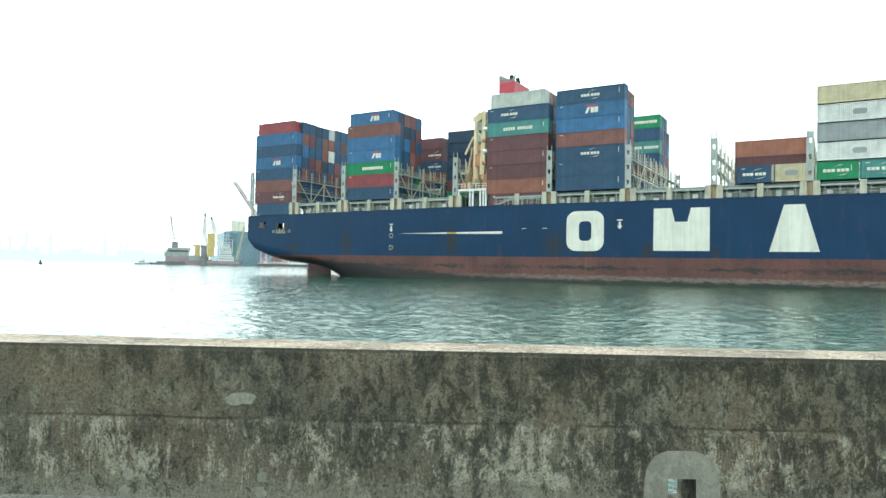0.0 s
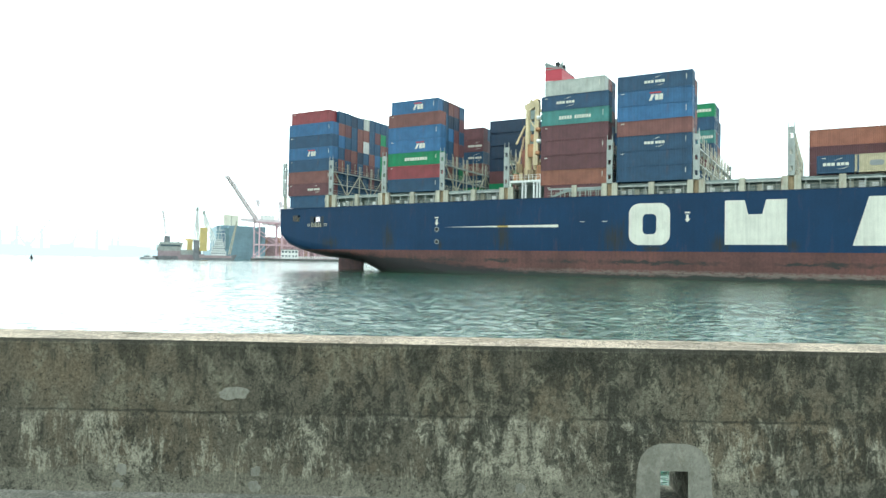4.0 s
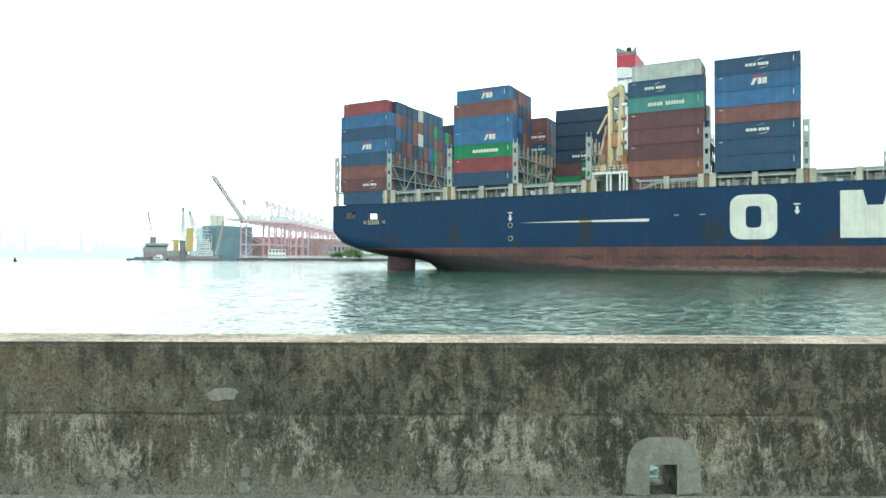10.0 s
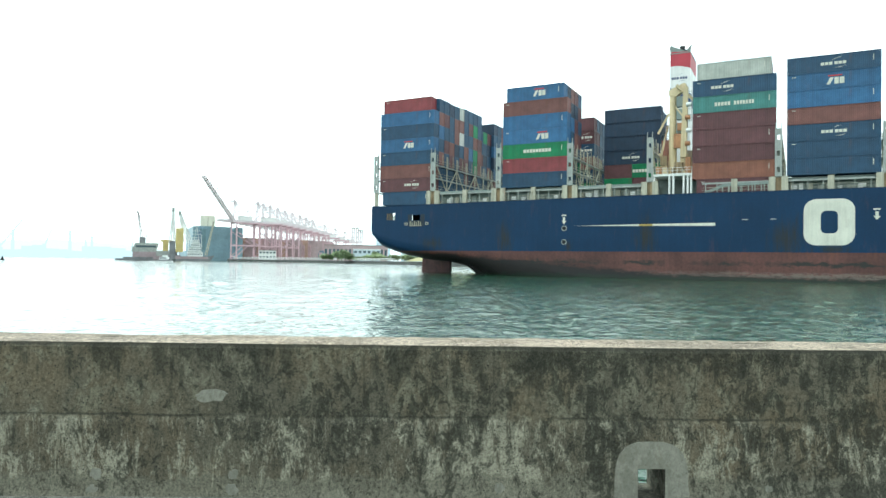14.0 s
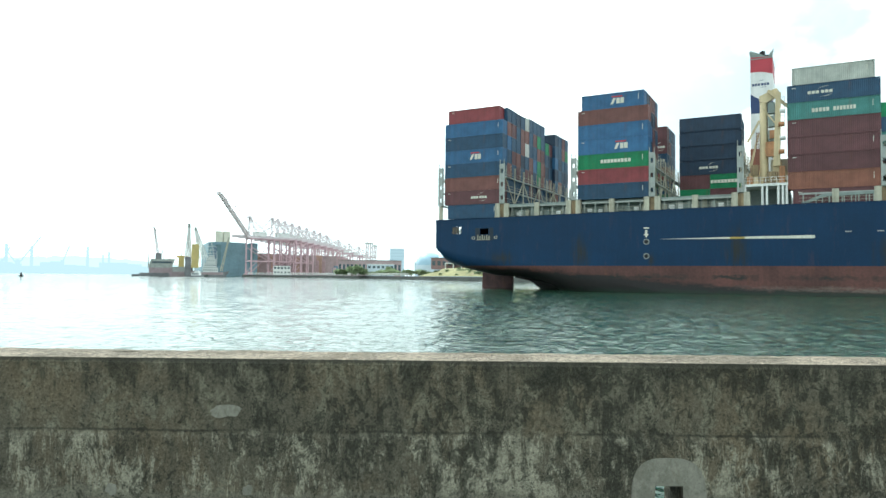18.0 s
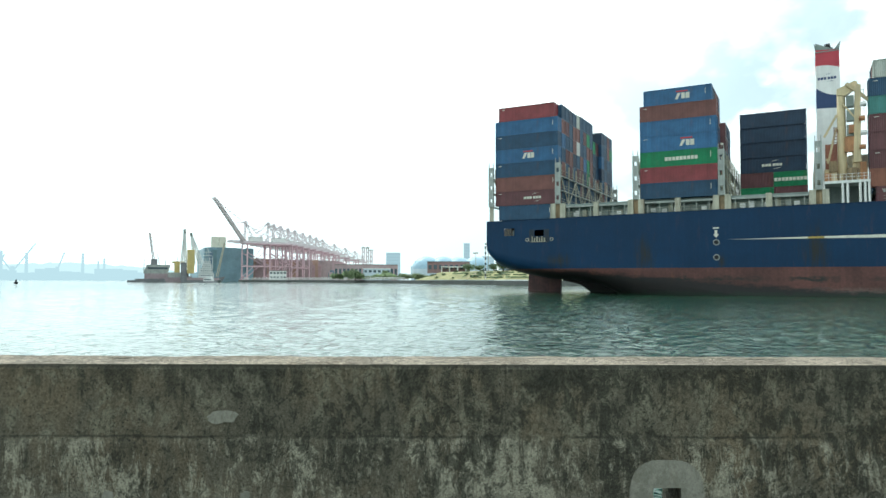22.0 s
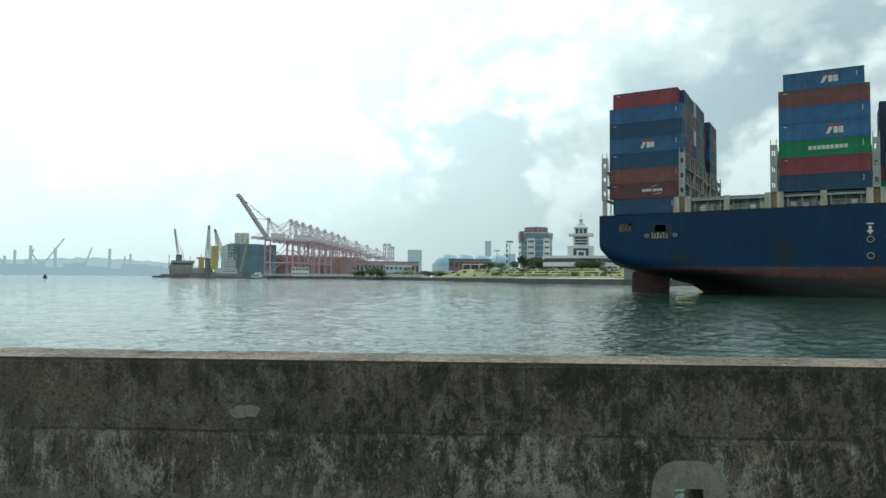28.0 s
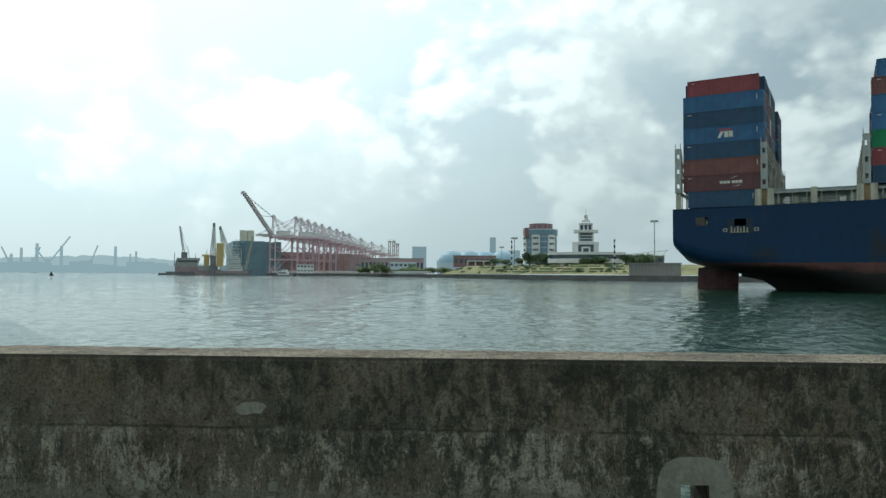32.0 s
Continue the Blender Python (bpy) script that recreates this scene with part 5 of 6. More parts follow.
        box(bm, u - w / 2, u + w / 2, V - 1.4, V - 0.5, z, z + h)
        soften(bm, 0.1)
        part("hydraulic_unit", bm, ORANGE_RUST if k < 2 else RUSTY, c, "rust-orange machinery unit")
    for a, b in (((62.7, 33.0), (65.0, 29.6)), ((65.0, 29.6), (64.7, 20.0)), ((63.3, 26.0), (66.0, 20.4))):
        bm = bmesh.new()
        beam(bm, (a[0], V - 0.9, a[1]), (b[0], V - 0.9, b[1]), 0.22)
        part("pipe_run", bm, YELLOW, c)
    bm = bmesh.new()
    box(bm, 59.6, 66.5, 0.3, 5.5, 19.0, 19.45)
    soften(bm, 0.05)
    part("platform", bm, WHITE, c, "white platform")
    for u in (59.75, 62.5, 63.2, 65.0, 65.7, 66.3):
        bm = bmesh.new()
        tube(bm, (u, 0.5, 15.2), (u, 0.5, 19.0), 0.2, n=8)
        part("platform_leg", bm, WHITE, c)
    for z in (20.0, 20.5):
        bm = bmesh.new()
        box(bm, 59.6, 66.5, 0.32, 0.38, z, z + 0.06)
        part("platform_rail", bm, WHITE, c)
    for k in range(9):
        bm = bmesh.new()
        box(bm, 59.6 + 0.85 * k, 59.66 + 0.85 * k, 0.32, 0.38, 19.45, 20.5)
        part("rail_post", bm, WHITE, c)
    for u0, u1, z0, z1, m in ((60.0, 66.5, 19.45, 22.2, YELLOW), (63.6, 66.6, 22.2, 24.4, STEEL), (60.2, 62.0, 22.2, 26.6, PAINT["orange"])):
        bm = bmesh.new()
        box(bm, u0, u1, 5.6, 8.0, z0, z1)
        soften(bm, 0.1)
        part("machinery_housing", bm, m, c, "rust-stained cream housing")
    bm = bmesh.new()
    box(bm, 59.6, 66.6, 5.5, 40, 15.0, 19.2)
    part("engine_casing", bm, DECKGREY, c)


deck_crane()


def funnel():
    f = thing("funnel", "", "")
    f.parent = SHIP
    f["label"] = "tall red, white and blue banded funnel"
    u0, u1, v0, v1 = 59.2, 63.3, 21.0, 30.0

    def band(name, z0, z1, mat, label, wave=0.0):
        bm = bmesh.new()
        n = 10
        for v in (v0, v1):
            lo = [bm.verts.new((u0 + (u1 - u0) * i / n, v, z0[0] + (z0[1] - z0[0]) * i / n - z0[2] * math.sin(math.pi * i / n))) for i in range(n + 1)]
            hi = [bm.verts.new((u0 + (u1 - u0) * i / n, v, z1[0] + (z1[1] - z1[0]) * i / n - z1[2] * math.sin(math.pi * i / n))) for i in range(n + 1)]
            for i in range(n):
                bm.faces.new((lo[i], lo[i + 1], hi[i + 1], hi[i]))
        for u, k in ((u0, 0), (u1, 1)):
            bm.faces.new([bm.verts.new(c) for c in ((u, v0, z0[k]), (u, v1, z0[k]), (u, v1, z1[k]), (u, v0, z1[k]))])
        part(name, bm, mat, f, label)
    band("lower_band", (18, 18, 0), (36.6, 36.4, 0), WHITE, "white lower casing")
    band("blue_band", (36.6, 36.4, 0), (40.6, 39.0, 0.5), FUNNEL_BLUE, "dark blue band")
    band("white_band", (40.6, 39.0, 0.5), (45.1, 44.4, -0.25), WHITE, "white band")
    band("red_band", (45.1, 44.4, -0.25), (48.3, 47.9, 0), FUNNEL_RED, "red band")
    bm = bmesh.new()
    prism(bm, [(u0, 48.3), (u1, 47.9), (u1 - 1.0, 48.2), (u0, 49.7)], v0 + 0.2, v0 + 1.2)
    part("cowl", bm, DECKGREY, f, "dark sloping cowl")
    for u, v, r, h in ((61.6, 23.5, 0.55, 49.9), (62.2, 26.0, 0.5, 49.8), (60.6, 27.5, 0.45, 49.6)):
        bm = bmesh.new()
        tube(bm, (u, v, 47.5), (u - 0.3, v, h), r, r, 10)
        part("exhaust_pipe", bm, BLACK, f, "dark exhaust pipe")
    bm = bmesh.new()
    box(bm, u0 - 0.05, u1 + 0.05, v0 - 0.05, v1 + 0.05, 47.7, 47.9)
    part("rim", bm, DECKGREY, f)
    for u, s in ((u0, -1), (u1, 1)):
        bm = bmesh.new()
        prism(bm, [(u, 48.0), (u + 0.25 * s, 49.6), (u - 0.3 * s, 48.9), (u - 0.9 * s, 48.1)], v0 + 0.1, v0 + 0.35)
        part("cowl_wing", bm, DECKGREY, f, "dark plate horn")
    shared("owner_mark", LOGO_FUNNEL, f, m=pose(61.2, v0, 41.0))


LOGO_FUNNEL = logo_mesh("owner_mark", bars(-1.7, 1.2, (0.42,) * 3, 0.5, 0.1) + bars(0.0, 1.2, (0.42,) * 3, 0.5, 0.1) + [[(-0.6, 2.1), (0.5, 2.4), (0.5, 2.3)], [(-0.3, 0.75), (0.9, 0.95), (0.9, 0.85)]], FUNNEL_BLUE)
funnel()


# ---------------------------------------------------------------- the far shore
def at(az, dist, z=0.0):
    return Vector((dist * math.sin(radians(az)), dist * math.cos(radians(az)), z))


ROCK = material("revetment_stone", (0.050, 0.053, 0.050), 0.9, 0, 0.35, 0.15, 1.2, 0.3, spec=0.1)
LAND = material("dry_ground", (0.24, 0.23, 0.19), 0.95, 0, 0.25, 0.02, 0.4, 0.1)
GRASS = material("dry_grass", (0.245, 0.225, 0.105), 0.95, 0, 0.45, 0.09, 0.8, 0.2)
LEAF = material("tree_leaves", (0.125, 0.175, 0.09), 0.8, 0, 0.35, 0.5, 3.0, 0.2, per_object=0.2)
# leaves of the farthest trees, paled so that haze is in their colour
HAZE_LEAF = material("tree_leaves_in_haze", (0.250, 0.310, 0.165), 0.85, 0, 0.35, 0.5, 3.0, 0.2, per_object=0.2)
PALEBLOCK = material("pale_block_wall", (0.300, 0.290, 0.270), 0.9, 0, 0.12, 0.1, 1.0, 0.05, streak=0.15)
BARK = material("tree_bark", (0.12, 0.09, 0.06), 0.9, 0, 0.2)
OFFWHITE = material("white_render", (0.74, 0.74, 0.72), 0.7, 0, 0.06, 0.2, 2.0, 0.03, streak=0.08)
GLASS = material("dark_window_glass", (0.07, 0.10, 0.12), 0.15, 0, 0.2, 0.3, 2.0, 0)
BLUEGLASS = material("blue_curtain_glass", (0.16, 0.25, 0.31), 0.2, 0, 0.15, 0.2, 2.0, 0)
BRICKRED = material("dark_red_cladding", (0.255, 0.160, 0.160), 0.7, 0, 0.15, 0.3, 2.0, 0.03)
GREYWALL = material("grey_block_wall", (0.17, 0.165, 0.16), 0.9, 0, 0.12, 0.1, 1.0, 0.05, streak=0.1)
# crane colours lightened for haze over the water, not bare paint colours
CRANE_RED = material("gantry_red_in_haze", (0.53, 0.36, 0.395), 0.5, 0, 0.12, 0.1, 1.0, 0.02)
CRANE_WHITE = material("gantry_white_in_haze", (0.66, 0.59, 0.61), 0.5, 0, 0.10, 0.1, 1.0, 0.02)
BOOMGREY = material("raised_boom_in_haze", (0.54, 0.48, 0.48), 0.5, 0, 0.10, 0.1, 1.0, 0.02)
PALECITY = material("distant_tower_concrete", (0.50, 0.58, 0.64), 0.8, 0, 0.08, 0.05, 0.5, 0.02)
DOME = material("pale_blue_dome_roof", (0.31, 0.45, 0.55), 0.4, 0, 0.1, 0.05, 0.5, 0)
# teal and dark hull colours are raised to carry the haze of distance
TEALSHIP = material("teal_ship_in_haze", (0.185, 0.280, 0.325), 0.5, 0, 0.2, 0.05, 0.5, 0.02)
SHIPYELLOW = material("yellow_ship_paint", (0.60, 0.46, 0.18), 0.5, 0, 0.12, 0.2, 1.0, 0.02)
DARKHULL = material("work_hull_in_haze", (0.20, 0.20, 0.21), 0.6, 0, 0.25, 0.2, 1.0, 0.02, rust=0.4)
# no lamps here: these far surfaces emit the brightness that haze gives them
HILL_GLOW = glow_material("hazy_hill", (0.54, 0.65, 0.68), 1.3)
CITY_HAZE_GLOW = glow_material("hazy_far_city", (0.50, 0.64, 0.71), 0.82)
CITY_WINDOW_GLOW = glow_material("hazy_far_city_windows", (0.44, 0.58, 0.66), 0.78)
FARSHORE_GLOW = glow_material("hazy_far_shore", (0.43, 0.54, 0.59), 1.28)

# colours washed paler and greyer, so the haze of distance is in the base colour
HAZE_PALED = {n: material("haze_paled_" + n, c, 0.6, 0, 0.2, 0.05, 0.5, 0.02) for n, c in {"red": (0.46, 0.31, 0.325), "brown": (0.40, 0.30, 0.305), "maroon": (0.37, 0.285, 0.30),
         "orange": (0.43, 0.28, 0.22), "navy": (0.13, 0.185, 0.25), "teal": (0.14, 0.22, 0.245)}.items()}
SHORE = [(60, 320), (40, 320), (24, 328), (17, 335), (10, 350), (6, 372), (3, 418), (0, 480), (-5, 605), (-10, 730), (-14, 830), (-16.5, 860)]
INLAND = [(-16.5, 2600), (0, 2900), (30, 2900), (60, 2600)]


def land():
    bm = bmesh.new()
    top = [bm.verts.new(at(a, d, 2.6)) for a, d in SHORE + INLAND]
    bm.faces.new(top)
    bmesh.ops.triangulate(bm, faces=bm.faces[:])
    tagged(part("shore_ground", bm, LAND), "flat dusty land behind the far quay", "ground", kind="structure")
    bm = bmesh.new()
    n = len(SHORE)
    lo = [bm.verts.new(at(a, d - 5, -0.5)) for a, d in SHORE]
    hi = [bm.verts.new(at(a, d, 2.62)) for a, d in SHORE]
    hi2 = [bm.verts.new(at(a, d + 3, 2.64)) for a, d in SHORE]
    for i in range(n - 1):
        bm.faces.new((lo[i], lo[i + 1], hi[i + 1], hi[i])), bm.faces.new((hi[i], hi[i + 1], hi2[i + 1], hi2[i]))
    tagged(part("revetment", bm, ROCK), "dark sloping stone bank along the water", "bank", kind="structure")
    # grass bank and the terrace above it
    bm = bmesh.new()
    azs = [20.5, 17, 14.6, 13.9, 13.3, 12, 10, 8, 6, 4.5, 3, 1.5, 0, -1.2, -2.2]
    rows = []
    for k, back in enumerate((1.5, 10, 22, 32, 60, 230)):
        rows.append([bm.verts.new(at(a, bank_edge(a) + back, bank_z(a, bank_edge(a) + back))) for a in azs])
    for a, b in zip(rows, rows[1:]):
        for i in range(len(azs) - 1):
            bm.faces.new((a[i], b[i], b[i + 1], a[i + 1]))
    tagged(part("grass_bank", bm, GRASS), "dry yellow-brown grass bank above the far shore", "bank", kind="structure")
    # clipped hedges along the terraces of the slope
    for back, a0, a1 in ((9, 3.2, 13.0), (17, 2.0, 12.9), (26, 1.0, 12.8)):
        bm = bmesh.new()
        n = 70
        for i in range(n):
            f0, f1 = a0 + (a1 - a0) * i / n, a0 + (a1 - a0) * (i + 0.96) / n
            if noise.noise((i * 0.31, back, 2)) < -0.12:
                continue
            p, q = at(f0, bank_edge(f0) + back), at(f1, bank_edge(f1) + back)
            z = bank_z(f0, bank_edge(f0) + back)
            beam(bm, Vector((p.x, p.y, z + 0.25)), Vector((q.x, q.y, z + 0.25 + 0.2 * noise.noise((i, 1, back)))), 0.9, 0.8)
        tagged(part("hedge", bm, LEAF), "low clipped hedge along a terrace of the bank", "hedge", kind="stuff")
    # worn ramp and a few paths across the slope
    for az, w in ((7.4, 1.6), (2.2, 1.2)):
        bm = bmesh.new()
        last = None
        for i in range(7):
            a1, d = az + 0.16 * i, bank_edge(az + 0.16 * i) + 4 + 4.4 * i
            pair = [bm.verts.new(at(a1 + e, d, bank_z(a1 + e, d) + 0.35)) for e in (-0.12, 0.12)]
            if last:
                bm.faces.new((last[0], pair[0], pair[1], last[1]))
            last = pair
        tagged(part("bank_path", bm, HAZE_PALED["orange"]), "reddish earth ramp up the grass bank", "path", kind="structure")


def bank_edge(az):
    d = lerp_table([(-a, dd) for a, dd in SHORE], -az)[0]
    return d + 3 + max(0, min(26, (az - 13.3) * 40))


def bank_z(az, d):
    k = d - bank_edge(az)
    z = lerp_table([(0, 2.7), (10, 4.4), (22, 6.6), (32, 7.9), (60, 9.2), (230, 9.5)], k)[0]
    return z + 0.35 * noise.noise((az * 3, d * 0.1, 0)) * (2 < k < 40) - max(0, -az / 2.2) * (z - 2.7)


land()


def facing(az, dist, z=0.0, turn=0.0):
    """A place on the far shore whose local -y side looks at the camera."""
    p = at(az, dist, z)
    return pose(p.x, p.y, p.z, 0, 0, -az + turn)


def simple(parent, name, boxes, mat, label="", bevel=0.0):
    bm = bmesh.new()
    for b in boxes:
        box(bm, *b)
    if bevel:
        soften(bm, bevel)
    return part(name, bm, mat, parent, label)


def disc(parent, name, r, z0, z1, mat, label="", n=28, r2=None, sy=1.0, y=0.0, x=0.0):
    bm = bmesh.new()
    tube(bm, (0, 0, z0), (0, 0, z1), r, r if r2 is None else r2, n)
    for v in bm.verts:
        v.co.y = v.co.y * sy + y
        v.co.x += x
    return part(name, bm, mat, parent, label)


# ---- harbour control tower on its low round hall
def harbour_tower():
    b = thing("harbour_tower", "white tiered harbour tower on a low oval hall", "building", facing(9.8, 415, 9.4))
    disc(b, "hall_base", 23.0, 0.5, 3.1, OFFWHITE, sy=0.5, y=8)
    disc(b, "hall_window_band", 22.3, 3.1, 5.4, GLASS, "dark glazed band", sy=0.5, y=8)
    disc(b, "hall_roof", 23.4, 5.4, 7.0, OFFWHITE, "white rounded roof edge", sy=0.5, y=8)
    disc(b, "plinth", 21.5, 0, 0.5, GREYWALL, sy=0.5, y=8)
    simple(b, "podium", [(-8.0, 7.5, 1, 16, 6.4, 13.0)], OFFWHITE, bevel=0.2)
    simple(b, "podium_glass", [(-4.5, 4.5, 0.7, 1.1, 7.0, 11.5)], GLASS, "dark entrance glazing")
    simple(b, "portal_frame", [(-2.6, -1.6, 0.4, 0.8, 6.4, 10.2), (1.6, 2.6, 0.4, 0.8, 6.4, 10.2), (-2.6, 2.6, 0.4, 0.8, 9.3, 10.2)], OFFWHITE)
    simple(b, "shaft", [(-4.6, 4.6, 3, 12, 13, 19.2)], OFFWHITE, bevel=0.2)
    for z in (13.8, 15.5, 17.3):
        simple(b, "shaft_window", [(-3.6, 3.6, 2.8, 3.1, z, z + 1.1)], GLASS)
    simple(b, "gallery", [(-7.2, 7.2, 1.2, 14, 18.9, 20.4)], OFFWHITE, "white cantilever gallery", 0.3)
    simple(b, "lookout", [(-3.6, 3.6, 4.4, 10, 20.4, 23.4)], GLASS, "dark glazed lookout", 0.1)
    for x in (-3.6, -1.2, 1.2, 3.6):
        simple(b, "lookout_pier", [(x - 0.35, x + 0.35, 3.7, 4.3, 20.4, 24.4)], OFFWHITE)
    simple(b, "lookout_roof", [(-4.2, 4.2, 3.4, 11, 23.6, 24.5)], OFFWHITE)
    disc(b, "crown", 2.4, 25.9, 26.5, OFFWHITE, n=12, y=7.3)
    for a in range(6):
        x, y = 2.1 * math.cos(a * math.pi / 3), 7.3 + 2.1 * math.sin(a * math.pi / 3)
        bm = bmesh.new()
        beam(bm, (x, y, 24.4), (x, y, 26.1), 0.45), beam(bm, (x * 0.55, 7.3 + (y - 7.3) * 0.55, 26.4), (x * 0.35, 7.3 + (y - 7.3) * 0.35, 29.2), 0.35)
        part("crown_strut", bm, OFFWHITE, b)
    disc(b, "upper_crown", 1.3, 29.0, 29.5, OFFWHITE, n=12, y=7.3)
    disc(b, "spire", 0.3, 24.4, 33.5, OFFWHITE, n=6, r2=0.1, y=7.3)


harbour_tower()


def round_block():
    b = thing("office_tower", "round nine-storey office building with a dark red top", "building", facing(6.12, 440, 9.4, 8))
    disc(b, "wall", 10.3, 0, 18.6, BLUEGLASS, "blue-grey glazed drum", n=20)
    disc(b, "glass_band", 10.8, 18.4, 21.6, BLUEGLASS, "blue glazed band", n=20)
    disc(b, "parapet", 11.0, 21.4, 22.0, PALECITY, n=20)
    disc(b, "crown", 7.4, 21.6, 25.6, BRICKRED, "dark red crown", n=8)
    simple(b, "red_wing", [(-10.8, -5.4, -6.5, 4, 16.8, 22.8)], BRICKRED, "red stepped wing", 0.2)
    for k in range(7):
        bm = bmesh.new()
        box(bm, -0.25, 0.25, -7.5, -6.9, 21.8, 25.4, pose(0, 0, 0, 0, 0, -75 + 25 * k))
        part("crown_fin", bm, HAZE_PALED["red"], b)
    for a in (-25, 31, -80):
        m = pose(0, 0, 0, 0, 0, a)
        bm = bmesh.new()
        box(bm, -2.5, 2.5, -10.75, -9.0, 0.5, 18.3, m)
        part("white_bay", bm, OFFWHITE, b, "white panelled bay")
        for z in (4.4, 8.2, 12.0, 15.6):
            for s in (-1.25, 0, 1.25):
                bm = bmesh.new()
                box(bm, s - 0.5, s + 0.5, -10.83, -10.7, z, z + 1.3, m)
                part("window", bm, GLASS, b)
    for a in (-52, 3, 58):
        for z in (3.0, 6.6, 10.2, 13.8, 17.2):
            bm = bmesh.new()
            box(bm, -2.4, 2.4, -10.42, -10.0, z, z + 0.35, pose(0, 0, 0, 0, 0, a))
            part("spandrel", bm, PALECITY, b)


round_block()


def pole(az, dist, z, height, kind):
    b = thing("striped_mast" if kind == "mast" else "street_lamp", "black and white banded signal mast" if kind == "mast" else "tall grey floodlight mast", "mast" if kind == "mast" else "street lamp", facing(az, dist, z))
    if kind == "mast":
        n = 12
        for i in range(n):
            bm = bmesh.new()
            tube(bm, (0, 0, height * i / n), (0, 0, height * (i + 1) / n), 0.42, n=8)
            part("band", bm, (OFFWHITE, BLACK)[i % 2], b)
    else:
        bm = bmesh.new()
        tube(bm, (0, 0, 0), (0, 0, height), 0.35, 0.2, 8)
        part("column", bm, GREYSTEEL, b)
        bm = bmesh.new()
        box(bm, -2.2, 2.2, -0.4, 0.4, height - 0.3, height + 0.8)
        part("lamp_head", bm, GREYSTEEL, b)


pole(3.72, 416, 3.4, 20, "mast"), pole(12.08, 353, 3.5, 17.2, "mast")
pole(3.95, 436, 6.0, 19.5, "lamp"), pole(15.19, 400, 9.2, 23.6, "lamp"), pole(2.9, 600, 9.3, 17, "lamp")


def low_hall(name, label, az, dist, z, w, d, h, mat, roof=None, rows=0, turn=0.0):
    b = thing(name, label, "building", facing(az, dist, z, turn))
    simple(b, "wall", [(-w / 2, w / 2, 0, d, 0, h)], mat, bevel=0.1)
    simple(b, "roof", [(-w / 2 - 0.4, w / 2 + 0.4, -0.4, d + 0.4, h, h + 0.5)], roof or mat)
    for r in range(rows):
        z0 = h * (r + 0.35) / rows
        n = max(2, int(w / 4))
        for i in range(n):
            x = -w / 2 + w * (i + 0.5) / n
            simple(b, "window", [(x - w / n * 0.3, x + w / n * 0.3, -0.08, 0.1, z0, z0 + h / rows * 0.4)], CITY_WINDOW_GLOW if dist > 1000 else GLASS)
    return b


hall = low_hall("terminal_building", "low grey terminal hall with a truss roof", 14.4, 430, 9.4, 23, 20, 5.0, GREYWALL, OFFWHITE, 1)
bm = bmesh.new()
for i in range(8):
    beam(bm, (-13 + 3.3 * i, -0.6, 5.6 + 0.35 * i), (-9.7 + 3.3 * i, -0.6, 5.9 + 0.35 * i), 0.4), beam(bm, (-13 + 3.3 * i, -0.6, 5.6), (-9.7 + 3.3 * i, -0.6, 5.9 + 0.35 * i), 0.3)
part("truss", bm, OFFWHITE, hall)
low_hall("block_wall_house", "windowless grey block-walled store on the shore", 15.2, 345, 2.6, 24, 10, 5.7, PALEBLOCK)
shed = low_hall("red_roofed_shed", "long low shed with dark red walls and a white porch", 0.63, 560, 8.6, 34.7, 14, 9.0, BRICKRED, GREYWALL, 1)
simple(shed, "porch_roof", [(-6.0, 14.5, -5.0, -0.2, 4.6, 5.3)], OFFWHITE, "white porch roof")
for x in (-5.6, 0.8, 7.4, 14.1):
    simple(shed, "porch_pillar", [(x - 0.4, x + 0.4, -4.8, -4.0, -1.0, 4.6)], OFFWHITE)
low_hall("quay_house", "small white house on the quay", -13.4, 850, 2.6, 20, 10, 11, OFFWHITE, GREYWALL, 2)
low_hall("warehouse", "long dark warehouse among trees", -6.25, 720, 2.6, 66, 18, 16, HAZE_PALED["brown"], GREYWALL, 1)
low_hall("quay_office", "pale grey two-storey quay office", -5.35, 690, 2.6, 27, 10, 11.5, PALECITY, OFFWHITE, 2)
# far city blocks: walls and windows glow in a haze colour
low_hall("apartment_block", "pale hazy apartment block in the city", -4.0, 1500, 2.6, 31, 18, 60, CITY_HAZE_GLOW, CITY_HAZE_GLOW, 9)
low_hall("apartment_block", "pale hazy apartment block in the city", -1.2, 1300, 2.6, 60, 18, 26, CITY_HAZE_GLOW, CITY_HAZE_GLOW, 4)
low_hall("city_tower", "slim pale tower far in the city", 2.15, 1700, 2.6, 15, 15, 92, CITY_HAZE_GLOW, CITY_HAZE_GLOW, 12)
low_hall("city_tower", "grey tower block far in the city", 3.95, 1200, 2.6, 20, 15, 42, CITY_HAZE_GLOW, CITY_HAZE_GLOW, 7)
for az, r in ((-1.2, 19), (0.2, 19), (1.5, 18), (3.0, 19)):
    b = thing("storage_dome", "pale blue domed storage hall", "dome", facing(az, 880, 2.6), group="domes behind the shore")
    bm = bmesh.new()
    bmesh.ops.create_uvsphere(bm, u_segments=24, v_segments=14, radius=r)
    bmesh.ops.delete(bm, geom=[v for v in bm.verts if v.co.z < -0.01], context="VERTS")
    for v in bm.verts:
        v.co.z = v.co.z * 0.85 + 14.5
    part("roof", bm, DOME, b, smooth=True)
    disc(b, "wall", r, 0, 14.5, PALECITY, n=24)


